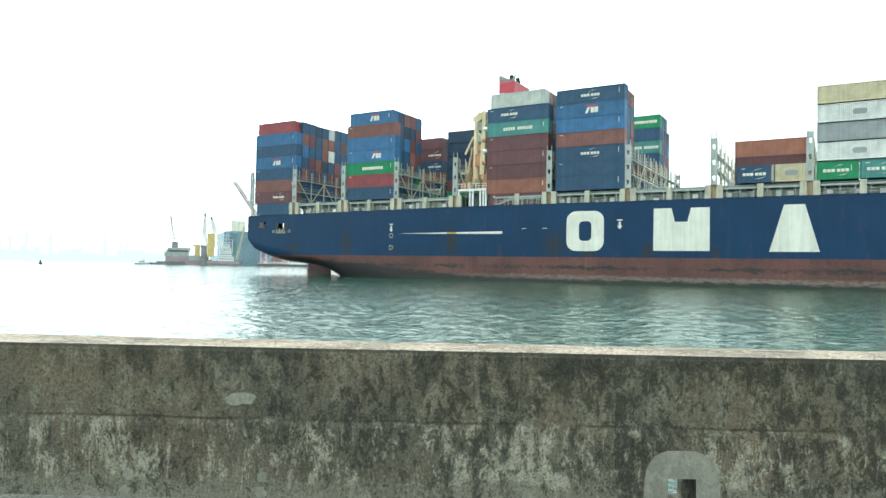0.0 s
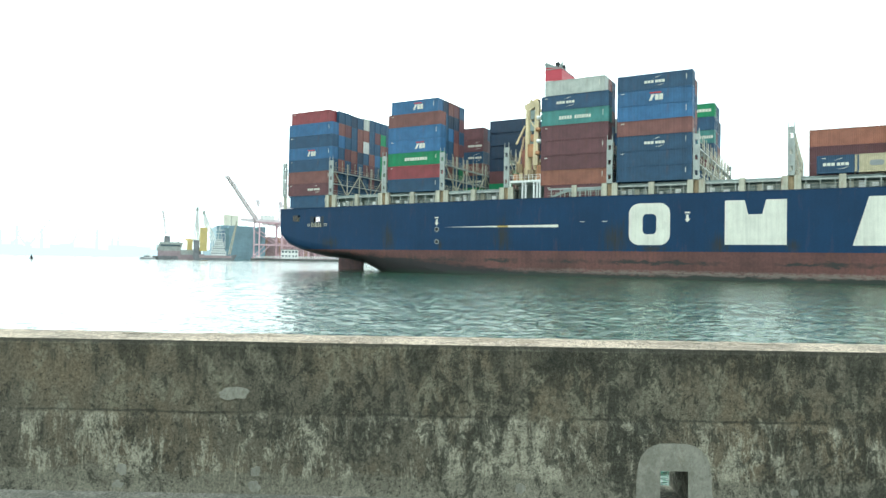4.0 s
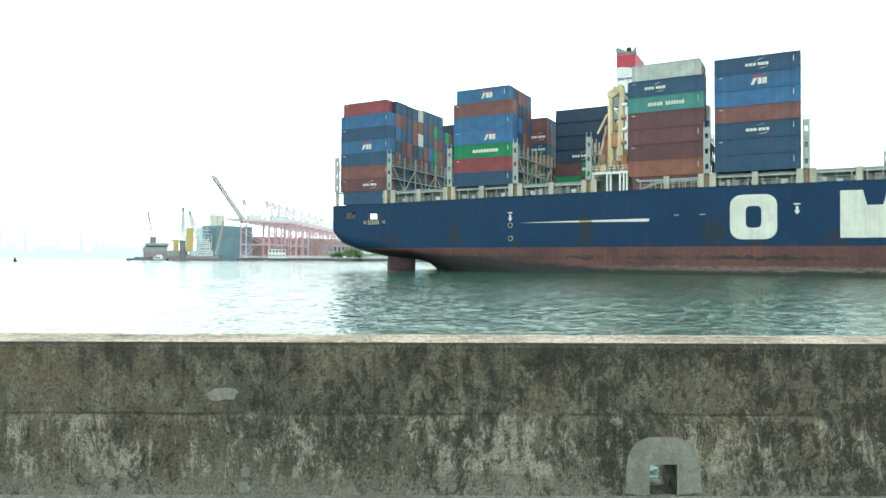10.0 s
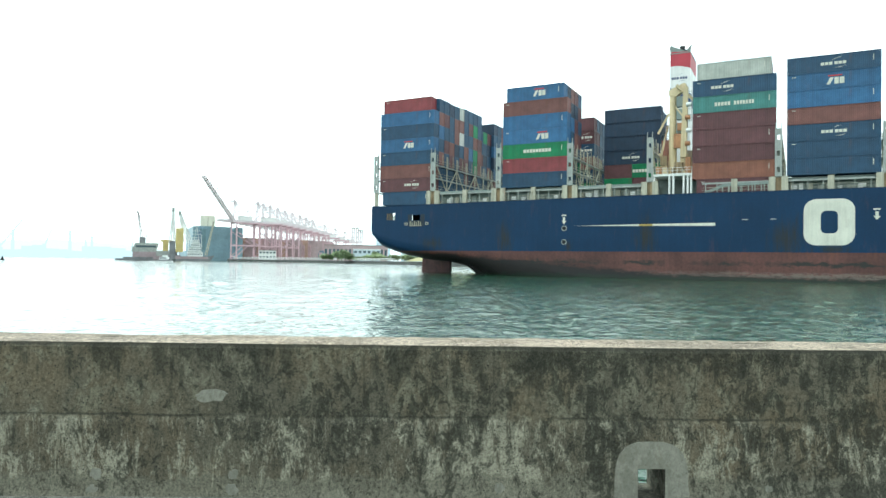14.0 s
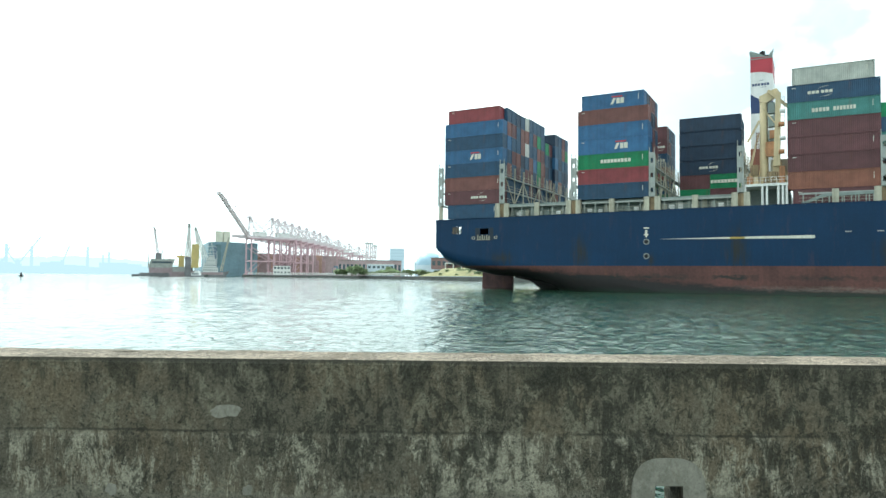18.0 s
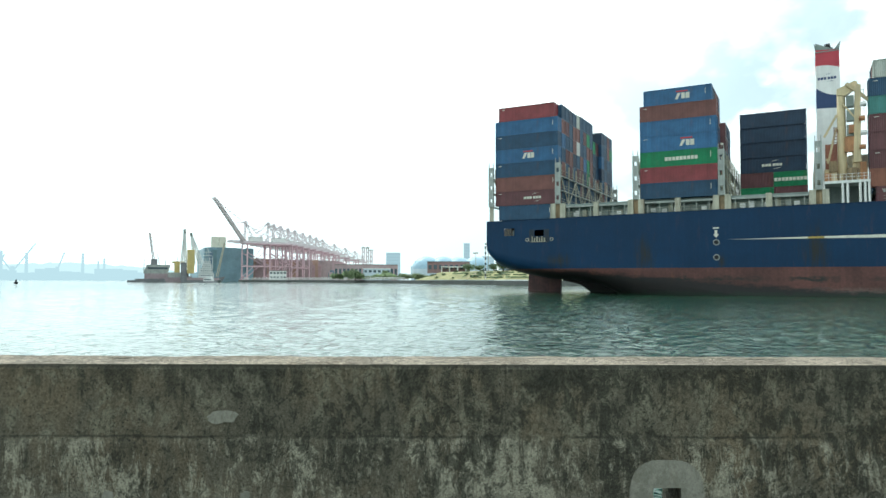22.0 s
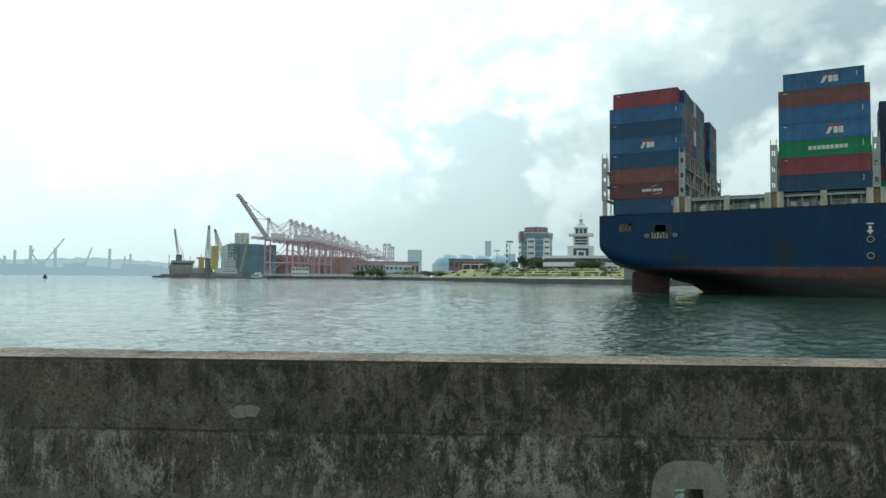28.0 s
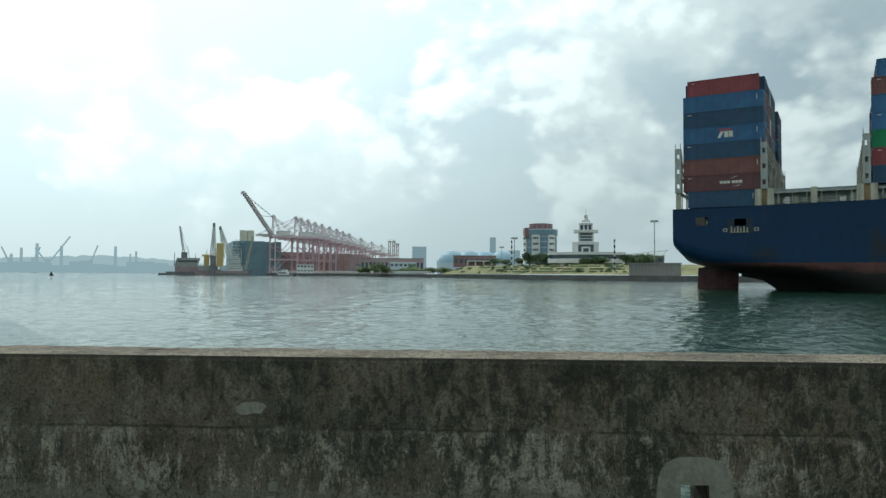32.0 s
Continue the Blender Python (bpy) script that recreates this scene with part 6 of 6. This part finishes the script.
# ---- trees and shrubs
def leaf_clump_mesh(seed, r):
    rg = random.Random(seed)
    verts, faces = [], []
    for _ in range(260):
        d = Vector((rg.gauss(0, 1), rg.gauss(0, 1), rg.gauss(0, 0.8))).normalized()
        c = d * r * rg.uniform(0.45, 1.0) * (1 + 0.35 * noise.noise(d * 2.2 + Vector((seed, 0, 0))))
        s = r * rg.uniform(0.10, 0.2)
        a = Vector((rg.uniform(-1, 1), rg.uniform(-1, 1), rg.uniform(-1, 1))).normalized()
        b = a.orthogonal().normalized()
        k = len(verts)
        verts += [c - a * s, c + b * s * 0.8, c + a * s, c - b * s * 0.8]
        faces.append((k, k + 1, k + 2, k + 3))
    me = bpy.data.meshes.new("crown")
    me.from_pydata([tuple(v) for v in verts], [], faces)
    me.materials.append(LEAF)
    return me


CROWNS = [leaf_clump_mesh(i, 1.0) for i in range(4)]
bm = bmesh.new()
tube(bm, (0, 0, 0), (0.05, 0, 1.0), 0.09, 0.05, 7)
for a in (20, 140, 260):
    tube(bm, (0.04, 0, 0.75), (0.45 * math.cos(radians(a)), 0.45 * math.sin(radians(a)), 1.35), 0.045, 0.015, 5)
TRUNK = mesh_of("trunk", bm, BARK)
rg = random.Random(5)


def tree(az, dist, z, h, w, leaf=None):
    b = thing("tree", "dark green broad-crowned tree on the far shore", "tree", facing(az, dist, z, rg.uniform(0, 360)), group="trees on the far shore")
    b.scale = (1, 1, 1)
    shared("trunk", TRUNK, b, m=Matrix.Diagonal((h * 0.5, h * 0.5, h * 0.5, 1)))
    for k in range(4):
        a = rg.uniform(0, 6.28)
        s = w * rg.uniform(0.3, 0.42)
        shared("crown", rg.choice(CROWNS), b, leaf, Matrix.Translation((math.cos(a) * w * 0.24, math.sin(a) * w * 0.24, h * rg.uniform(0.42, 0.66))) @ Matrix.Diagonal((s, s, h * 0.36, 1)))


for az, d, h, w in ((5.2, 425, 9, 9), (5.9, 430, 7.5, 9), (6.6, 432, 8, 9), (7.4, 428, 6, 8), (8.3, 425, 6, 8), (9.9, 398, 5, 8), (10.6, 400, 5.5, 8), (11.3, 402, 5, 7), (12.9, 400, 6, 9), (13.6, 402, 7, 9), (14.3, 400, 7.5, 9),
                    (15.0, 404, 7, 9), (4.4, 470, 6, 8), (3.3, 500, 5, 7), (2.4, 520, 7, 9)):
    tree(az, d, bank_z(az, d) - 0.2, h, w)
for az, h in ((-8.9, 8), (-8.3, 9), (-7.8, 12), (-7.4, 13), (-7.0, 12), (-6.6, 10), (-6.2, 6), (-5.4, 9), (-5.0, 11), (-4.6, 11), (-4.2, 8), (-3.7, 7), (-3.2, 9), (-2.7, 8), (-2.2, 10), (-1.7, 9), (-1.1, 7), (-0.5, 6), (0.2, 7), (0.8, 6)):
    tree(az + rg.uniform(-0.15, 0.15), 640 + rg.uniform(-10, 12), 2.6, h * rg.uniform(0.65, 0.9), rg.uniform(8, 12), HAZE_LEAF)
for i in range(46):
    az = rg.uniform(-0.8, 13.0)
    d = bank_edge(az) + rg.uniform(6, 45)
    b = thing("shrub", "small dark shrub on the grass bank", "shrub", facing(az, d, bank_z(az, d), rg.uniform(0, 360)), group="shrubs on the bank")
    s = rg.uniform(0.5, 1.3)
    shared("foliage", rg.choice(CROWNS), b, m=Matrix.Translation((0, 0, s * 0.5)) @ Matrix.Diagonal((s * 1.5, s * 1.5, s * 0.8, 1)))

# ---- quay fence, white, post by post
fence = thing("quay_fence", "white railing along the far quay", "fence")
pts = [at(a, d + 4, 2.6) for a, d in ((-16, 850), (-14, 830), (-10, 730), (-5, 612), (-3, 590))]
post = bmesh.new()
box(post, -0.25, 0.25, -0.25, 0.25, 0, 3.0)
POST = mesh_of("post", post, OFFWHITE)
for a, b in zip(pts, pts[1:]):
    n = int((b - a).length / 5)
    for i in range(n):
        p = a.lerp(b, i / n)
        shared("post", POST, fence, m=Matrix.Translation(p))
    for h in (1.2, 2.2):
        bm = bmesh.new()
        beam(bm, a + Vector((0, 0, h)), b + Vector((0, 0, h)), 0.25, 0.5)
        part("rail", bm, OFFWHITE, fence)


# ---- ship-to-shore gantry cranes
def gantry_crane(az, dist, boom_up=False, reach=52.0):
    """Local origin under the waterside legs; the boom points along -x."""
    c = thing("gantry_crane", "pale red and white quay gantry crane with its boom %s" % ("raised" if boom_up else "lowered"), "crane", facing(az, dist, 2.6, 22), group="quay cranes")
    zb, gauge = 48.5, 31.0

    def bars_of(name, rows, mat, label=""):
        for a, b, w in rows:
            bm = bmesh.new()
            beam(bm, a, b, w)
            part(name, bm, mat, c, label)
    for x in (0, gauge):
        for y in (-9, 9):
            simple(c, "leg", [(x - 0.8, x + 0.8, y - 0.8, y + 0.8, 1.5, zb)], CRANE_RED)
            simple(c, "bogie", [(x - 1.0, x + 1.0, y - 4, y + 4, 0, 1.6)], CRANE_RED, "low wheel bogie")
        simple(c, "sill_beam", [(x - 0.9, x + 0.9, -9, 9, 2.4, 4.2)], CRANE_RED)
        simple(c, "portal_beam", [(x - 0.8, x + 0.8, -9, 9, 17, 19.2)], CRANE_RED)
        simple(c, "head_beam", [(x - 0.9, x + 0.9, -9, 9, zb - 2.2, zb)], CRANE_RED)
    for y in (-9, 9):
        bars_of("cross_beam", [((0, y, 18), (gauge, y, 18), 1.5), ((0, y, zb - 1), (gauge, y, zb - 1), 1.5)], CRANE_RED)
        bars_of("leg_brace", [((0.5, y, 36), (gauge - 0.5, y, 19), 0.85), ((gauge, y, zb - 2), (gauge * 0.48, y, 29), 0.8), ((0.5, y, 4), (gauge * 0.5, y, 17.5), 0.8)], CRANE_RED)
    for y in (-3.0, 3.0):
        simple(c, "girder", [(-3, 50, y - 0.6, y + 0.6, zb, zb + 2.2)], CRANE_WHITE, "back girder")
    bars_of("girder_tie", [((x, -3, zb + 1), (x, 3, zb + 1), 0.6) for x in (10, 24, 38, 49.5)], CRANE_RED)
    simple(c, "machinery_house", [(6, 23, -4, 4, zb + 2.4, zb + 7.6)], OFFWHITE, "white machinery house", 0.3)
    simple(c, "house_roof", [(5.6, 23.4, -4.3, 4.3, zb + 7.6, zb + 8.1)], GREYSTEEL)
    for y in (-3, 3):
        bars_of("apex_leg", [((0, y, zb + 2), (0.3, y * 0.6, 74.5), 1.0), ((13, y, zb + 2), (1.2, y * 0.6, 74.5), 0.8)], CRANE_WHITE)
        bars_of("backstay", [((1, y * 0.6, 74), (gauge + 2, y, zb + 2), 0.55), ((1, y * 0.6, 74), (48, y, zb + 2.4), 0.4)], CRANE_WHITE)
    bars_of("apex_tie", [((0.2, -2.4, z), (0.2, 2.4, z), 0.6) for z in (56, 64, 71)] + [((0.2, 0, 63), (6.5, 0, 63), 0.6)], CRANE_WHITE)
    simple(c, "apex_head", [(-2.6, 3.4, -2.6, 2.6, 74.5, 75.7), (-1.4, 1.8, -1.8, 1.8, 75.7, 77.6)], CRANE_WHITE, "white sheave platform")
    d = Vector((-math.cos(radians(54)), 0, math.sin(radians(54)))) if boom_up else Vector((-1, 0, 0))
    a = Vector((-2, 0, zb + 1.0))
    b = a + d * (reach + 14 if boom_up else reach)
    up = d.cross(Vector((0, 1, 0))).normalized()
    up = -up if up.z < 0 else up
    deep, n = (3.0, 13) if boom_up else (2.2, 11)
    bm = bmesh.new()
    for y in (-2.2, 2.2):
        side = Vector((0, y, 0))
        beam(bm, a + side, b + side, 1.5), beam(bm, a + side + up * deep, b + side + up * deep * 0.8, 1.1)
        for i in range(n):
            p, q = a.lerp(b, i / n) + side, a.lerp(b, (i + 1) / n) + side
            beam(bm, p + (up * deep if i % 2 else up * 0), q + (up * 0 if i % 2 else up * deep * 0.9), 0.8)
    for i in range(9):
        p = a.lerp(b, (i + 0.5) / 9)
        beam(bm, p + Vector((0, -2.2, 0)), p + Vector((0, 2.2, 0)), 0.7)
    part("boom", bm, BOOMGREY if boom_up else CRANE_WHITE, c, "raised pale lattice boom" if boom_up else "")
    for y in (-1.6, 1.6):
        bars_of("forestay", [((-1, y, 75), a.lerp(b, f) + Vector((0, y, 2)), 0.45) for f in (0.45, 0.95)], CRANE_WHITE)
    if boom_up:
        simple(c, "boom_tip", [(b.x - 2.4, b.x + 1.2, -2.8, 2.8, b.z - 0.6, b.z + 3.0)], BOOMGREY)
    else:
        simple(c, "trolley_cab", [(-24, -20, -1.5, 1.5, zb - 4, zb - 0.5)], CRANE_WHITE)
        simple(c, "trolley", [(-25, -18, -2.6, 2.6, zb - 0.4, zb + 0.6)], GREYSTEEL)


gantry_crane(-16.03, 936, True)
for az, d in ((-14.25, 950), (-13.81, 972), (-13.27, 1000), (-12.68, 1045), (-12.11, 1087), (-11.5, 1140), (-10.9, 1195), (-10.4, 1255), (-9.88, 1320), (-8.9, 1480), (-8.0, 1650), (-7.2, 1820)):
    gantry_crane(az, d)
for az, top in ((-6.5, 43), (-6.15, 43), (-5.84, 40)):
    b = thing("loading_tower", "slim pale steel loading tower behind the warehouse", "tower", facing(az, 900, 2.6, 15), group="loading towers")
    for x in (-1.3, 1.3):
        for y in (-1.3, 1.3):
            simple(b, "post", [(x - 0.35, x + 0.35, y - 0.35, y + 0.35, 0, top)], CRANE_WHITE)
    for z in range(5, int(top), 6):
        bm = bmesh.new()
        beam(bm, (-1.3, -1.3, z), (1.3, -1.3, z + 5), 0.4), beam(bm, (-1.3, 1.3, z + 5), (1.3, 1.3, z), 0.4)
        part("brace", bm, CRANE_WHITE, b)
    simple(b, "head", [(-2.2, 2.2, -2.2, 2.2, top - 1.2, top)], GREYSTEEL)


# ---- container yard behind the quay: stacked boxes, too far to pick apart
def yard(name, label, az0, az1, d0, d1, h, seed, colours):
    rg = random.Random(seed)
    b = thing(name, label, "containers", kind="stuff")
    for colour in colours:
        bm = bmesh.new()
        for _ in range(int(210 / len(colours))):
            f = rg.random()
            p = at(az0 + (az1 - az0) * f, d0 + (d1 - d0) * f + rg.uniform(0, 60), 2.6)
            n = rg.randint(max(1, h - 3), h)
            box(bm, -6.1, 6.1, -1.2, 1.2, 0, 2.6 * n, Matrix.Translation(p) @ pose(0, 0, 0, 0, 0, 8))
        part("box_stack", bm, HAZE_PALED[colour], b)


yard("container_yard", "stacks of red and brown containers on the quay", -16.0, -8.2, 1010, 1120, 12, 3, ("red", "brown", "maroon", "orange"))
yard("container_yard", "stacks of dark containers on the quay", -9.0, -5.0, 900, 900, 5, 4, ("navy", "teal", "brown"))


# ---- moored vessels across the water
PALECREAM = material("pale_cream_paint", (0.66, 0.62, 0.50), 0.5, 0, 0.1, 0.2, 1.0, 0.02)


def moored_ship():
    b = thing("moored_container_ship", "teal container ship lying at the quay under the cranes", "ship", facing(-17.6, 990, 0, 6) @ Matrix.Diagonal((1.1, 1.1, 1.1, 1)))
    bm = bmesh.new()
    prism(bm, [(-24, 13), (-24, 5), (-20, 0), (32, 0), (36, 5), (36, 13)], 0, 260)
    part("hull", bm, TEALSHIP, b)
    rg = random.Random(8)
    for i in range(12):
        n = (11, 9, 10, 11, 11, 11, 11, 11, 11, 10, 11, 11)[i]
        x = -23.5 + 5.0 * i
        simple(b, "box_tier", [(x, x + 4.98, 4 + 0.3 * (i % 2), 120, 13, 13 + 2.7 * n)], rg.choice((TEALSHIP, TEALSHIP, HAZE_PALED["navy"], HAZE_PALED["teal"])))
    simple(b, "funnel", [(-13, -4.6, 26, 36, 30, 58)], PALECREAM, "cream funnel", 0.8)
    simple(b, "funnel", [(-3.6, 4.6, 26, 36, 30, 58)], PALECREAM, "cream funnel", 0.8)
    simple(b, "deckhouse", [(-18, 18, 24, 40, 30, 44)], TEALSHIP)


moored_ship()


def hull_shape(b, length, h, mat, name="hull", depth=14):
    bm = bmesh.new()
    prism(bm, [(-length / 2, h), (-length / 2 + 2, 0), (length / 2 - 4, 0), (length / 2, h + 1.5), (length / 2 - 8, h)], 0, depth)
    soften(bm, 0.2)
    return part(name, bm, mat, b)


def derrick(b, x, y, z0, tip, mat, name="derrick"):
    bm = bmesh.new()
    tx, tz = tip
    for s in (-0.9, 0.9):
        beam(bm, (x + s, y + s, z0), (tx + 0.4 * s, y, tz), 0.85)
        beam(bm, (x + s, y - s, z0), (tx + 0.4 * s, y, tz), 0.85)
    for i in range(1, 9):
        f = i / 9
        c = Vector((x, y, z0)).lerp(Vector((tx, y, tz)), f)
        w = 0.9 * (1 - f)
        beam(bm, c + Vector((-w, -w, 0)), c + Vector((w, w, 0.8)), 0.35), beam(bm, c + Vector((w, -w, 0)), c + Vector((-w, w, 0.8)), 0.35)
    part(name, bm, mat, b)


def mast(b, name, x, y, z0, z1, r, mat):
    bm = bmesh.new()
    tube(bm, (x, y, z0), (x, y, z1), r, r * 0.6, 7)
    part(name, bm, mat, b)


def crane_vessel():
    b = thing("crane_barge", "grey crane barge with a slender lattice jib", "vessel", facing(-22.6, 760, 0))
    hull_shape(b, 40, 3.6, DARKHULL)
    simple(b, "stern_float", [(-27, -18, 4, 9, 0, 2.0)], DARKHULL)
    simple(b, "deckhouse", [(-11, 13, 3, 11, 3.6, 9.0)], HAZE_PALED["maroon"], "rust-brown deckhouse", 0.3)
    bm = bmesh.new()
    prism(bm, [(-12, 9), (11, 9), (14, 18), (-9, 18)], 3, 11)
    part("upper_house", bm, GREYSTEEL, b, "pale flared upper works")
    simple(b, "bridge_window", [(-8, 11, 2.8, 3.1, 13.5, 15.5)], GLASS)
    simple(b, "crane_base", [(-5, 1, 4, 10, 18, 24)], DARKHULL)
    derrick(b, -2, 6, 20, (-7, 51), BOOMGREY, "jib")
    bm = bmesh.new()
    beam(bm, (1, 6, 24), (-6, 6, 50), 0.3), beam(bm, (3, 6, 18), (1, 6, 30), 0.6)
    part("jib_stay", bm, GREYSTEEL, b)
    mast(b, "mast", -11.5, 6, 9, 24, 0.5, GREYSTEEL), mast(b, "mast", 9, 6, 18, 23, 0.4, GREYSTEEL)
    b = thing("buoy_tender", "small work ship with a yellow crane", "vessel", facing(-21.0, 745, 0))
    hull_shape(b, 27, 5, HAZE_PALED["maroon"])
    simple(b, "wheelhouse", [(-10, 3, 3, 11, 5, 10)], GREYSTEEL, "", 0.3)
    simple(b, "aft_house", [(4, 10, 3, 11, 5, 12)], DARKHULL, "", 0.3)
    simple(b, "crane_pedestal", [(-4.0, 1.5, 4, 10, 10, 20)], SHIPYELLOW, "yellow crane pedestal", 0.5)
    simple(b, "crane_head", [(-6, 5, 5, 9, 19.5, 21.5)], SHIPYELLOW)
    mast(b, "mast", -1.2, 7, 21, 26, 0.4, GREYSTEEL)
    b = thing("work_ship", "white work ship with a yellow block and two lattice towers", "vessel", facing(-19.2, 735, 0))
    hull_shape(b, 44, 4.6, DARKHULL)
    simple(b, "red_boot", [(-15, 16, -0.1, 0.1, 2.2, 4.8)], HAZE_PALED["brown"], "orange-red sheer strake")
    simple(b, "yellow_block", [(-15, -8, 2, 11, 9, 33)], SHIPYELLOW, "tall yellow housing", 0.4)
    simple(b, "dark_house", [(-21, -15.4, 3, 11, 4.6, 20)], DARKHULL, "dark grey tower base", 0.3)
    for x0, x1, z0, z1 in ((-4.0, 11, 4.6, 9.5), (-2.5, 9.5, 9.5, 14), (-1.0, 8.5, 14, 18.2), (1.5, 7.5, 18.2, 22)):
        simple(b, "superstructure", [(x0, x1, 3, 12, z0, z1)], OFFWHITE, "white superstructure tier", 0.3)
        for k in range(int((x1 - x0) / 2)):
            simple(b, "window", [(x0 + 0.7 + 2 * k, x0 + 1.7 + 2 * k, 2.85, 3.1, z0 + 1.9, z0 + 2.9)], GLASS)
        simple(b, "deck_edge", [(x0 - 1.2, x1 + 1.4, 2.4, 12, z0 - 0.2, z0 + 0.2)], GREYSTEEL)
    for x, tip in ((-20.5, (-18.0, 53)), (-16.5, (-17.6, 53)), (-8.0, (-12.0, 50)), (0.5, (-11.6, 50)), (-3.5, (-11.4, 46))):
        derrick(b, x, 7, 18, tip, OFFWHITE, "lattice_tower")
    simple(b, "tower_head", [(-19.2, -16.6, 6, 8, 50, 54)], GREYSTEEL)
    simple(b, "tower_head", [(-13.0, -10.6, 6, 8, 47, 50.5)], GREYSTEEL)
    derrick(b, 14, 7, 6, (21, 41), STEEL, "jib")
    bm = bmesh.new()
    for z in (24, 27.5, 31):
        beam(bm, (0.5, 6, z), (9, 6, z), 0.4)
    for x in (2.5, 6.5):
        beam(bm, (x, 6, 22), (4.5, 6, 38), 0.4)
    part("radar_mast", bm, OFFWHITE, b)
    mast(b, "mast", 9.5, 7, 14, 27, 0.35, OFFWHITE), mast(b, "mast", -3, 7, 10, 27, 0.35, OFFWHITE)


crane_vessel()


# ---- far shore on the hazy side: hill, works, chimneys, jibs
def ridge(name, mat, az0, az1, dist, base, tops, label, kind="backdrop"):
    bm = bmesh.new()
    n = 90
    lo, hi = [], []
    for i in range(n + 1):
        f = i / n
        az = az0 + (az1 - az0) * f
        k = f * (len(tops) - 1)
        j = min(int(k), len(tops) - 2)
        h = tops[j] + (tops[j + 1] - tops[j]) * (k - j)
        h *= 1 + 0.10 * noise.noise((az * 1.7, dist, 0)) + 0.05 * noise.noise((az * 7, dist, 3))
        lo.append(bm.verts.new(at(az, dist, base))), hi.append(bm.verts.new(at(az, dist + 40, max(base + 1, h))))
    for i in range(n):
        bm.faces.new((lo[i], lo[i + 1], hi[i + 1], hi[i]))
    tagged(part(name, bm, mat), label, "backdrop", kind="structure")


# hill, shore and works: haze put in as an even glow
ridge("backdrop_hill", HILL_GLOW, -42, -20, 3300, -1, (50, 54, 58, 62, 70, 76, 66, 56, 30), "pale hazy hill behind the harbour")
ridge("backdrop_shore", FARSHORE_GLOW, -42, -21, 2700, -1, (22, 30, 26, 36, 24, 30, 22, 28, 16), "low hazy far shore with works")
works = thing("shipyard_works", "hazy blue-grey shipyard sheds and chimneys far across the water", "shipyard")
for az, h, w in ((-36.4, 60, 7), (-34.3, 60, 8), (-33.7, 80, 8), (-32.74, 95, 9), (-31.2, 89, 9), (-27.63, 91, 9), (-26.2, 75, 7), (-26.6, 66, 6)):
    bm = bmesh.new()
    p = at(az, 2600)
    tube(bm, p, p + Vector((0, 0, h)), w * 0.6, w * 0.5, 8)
    part("chimney", bm, FARSHORE_GLOW, works)
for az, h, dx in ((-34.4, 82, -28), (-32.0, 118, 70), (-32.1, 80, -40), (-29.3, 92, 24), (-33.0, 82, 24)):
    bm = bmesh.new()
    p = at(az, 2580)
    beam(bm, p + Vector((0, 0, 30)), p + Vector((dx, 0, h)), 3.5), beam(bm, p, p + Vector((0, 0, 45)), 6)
    part("jib_crane", bm, FARSHORE_GLOW, works)
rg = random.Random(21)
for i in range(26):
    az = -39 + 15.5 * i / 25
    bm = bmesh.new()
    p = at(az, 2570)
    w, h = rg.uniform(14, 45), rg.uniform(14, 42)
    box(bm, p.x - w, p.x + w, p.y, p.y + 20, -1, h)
    part("shed", bm, FARSHORE_GLOW, works)

# ---- channel buoy and the small motor boat
b = thing("channel_buoy", "small dark channel buoy on the water", "buoy", facing(-31.8, 520))
disc(b, "float", 1.3, -0.3, 0.7, BLACK, n=10)
disc(b, "cage", 0.8, 0.7, 2.6, BLACK, n=8, r2=0.3)
BOAT = thing("motor_boat", "small white and dark motor boat under way", "boat")
bm = bmesh.new()
prism(bm, [(-8, 1.5), (-7.5, -0.3), (6.5, -0.3), (9.0, 2.2), (5, 1.7)], -1.9, 1.9)
soften(bm, 0.2)
part("hull", bm, DARKHULL, BOAT)
simple(BOAT, "cabin", [(-4.0, 3.0, -1.4, 1.4, 1.5, 3.6)], OFFWHITE, "white cabin", 0.2)
simple(BOAT, "cabin_window", [(-3.4, 2.4, -1.46, -1.38, 2.4, 3.1)], GLASS)
simple(BOAT, "wheelhouse", [(-1.5, 2.0, -1.1, 1.1, 3.6, 5.0)], OFFWHITE, "", 0.2)
bm = bmesh.new()
tube(bm, (-0.5, 0, 5), (-0.5, 0, 8.2), 0.12, 0.06, 6)
part("mast", bm, GREYSTEEL, BOAT)
bm = bmesh.new()
prism(bm, [(-22, 0.0), (9.5, 0.0), (8.5, 0.45), (-2, 0.25)], -2.6, -1.7)
prism(bm, [(-26, 0.0), (-7, 0.0), (-8, 0.5), (-14, 0.25)], -1.2, 1.2)
part("bow_wave", bm, OFFWHITE, BOAT, "white foam at the hull")


def motions():
    times = [4.0 * i for i in range(9)]
    for ob, m in MOVING:
        walk(ob, [(t, ship_at(t) @ m) for t in times])
    # the motor boat crosses towards the quay
    rows = []
    for t, az in ((0, -24.97), (6, -23.52), (11, -22.02), (17, -20.24), (23, -18.39), (28, -16.79), (32, -15.09)):
        p = at(az, 640 - 5.5 * t)
        rows.append((t, pose(p.x, p.y, 0, 0, 0, -18)))
    walk(BOAT, rows)
    walk(SEA, [(t, pose(0.35 * t, -0.12 * t, 0)) for t in times])       # the chop drifts with the breeze


motions()
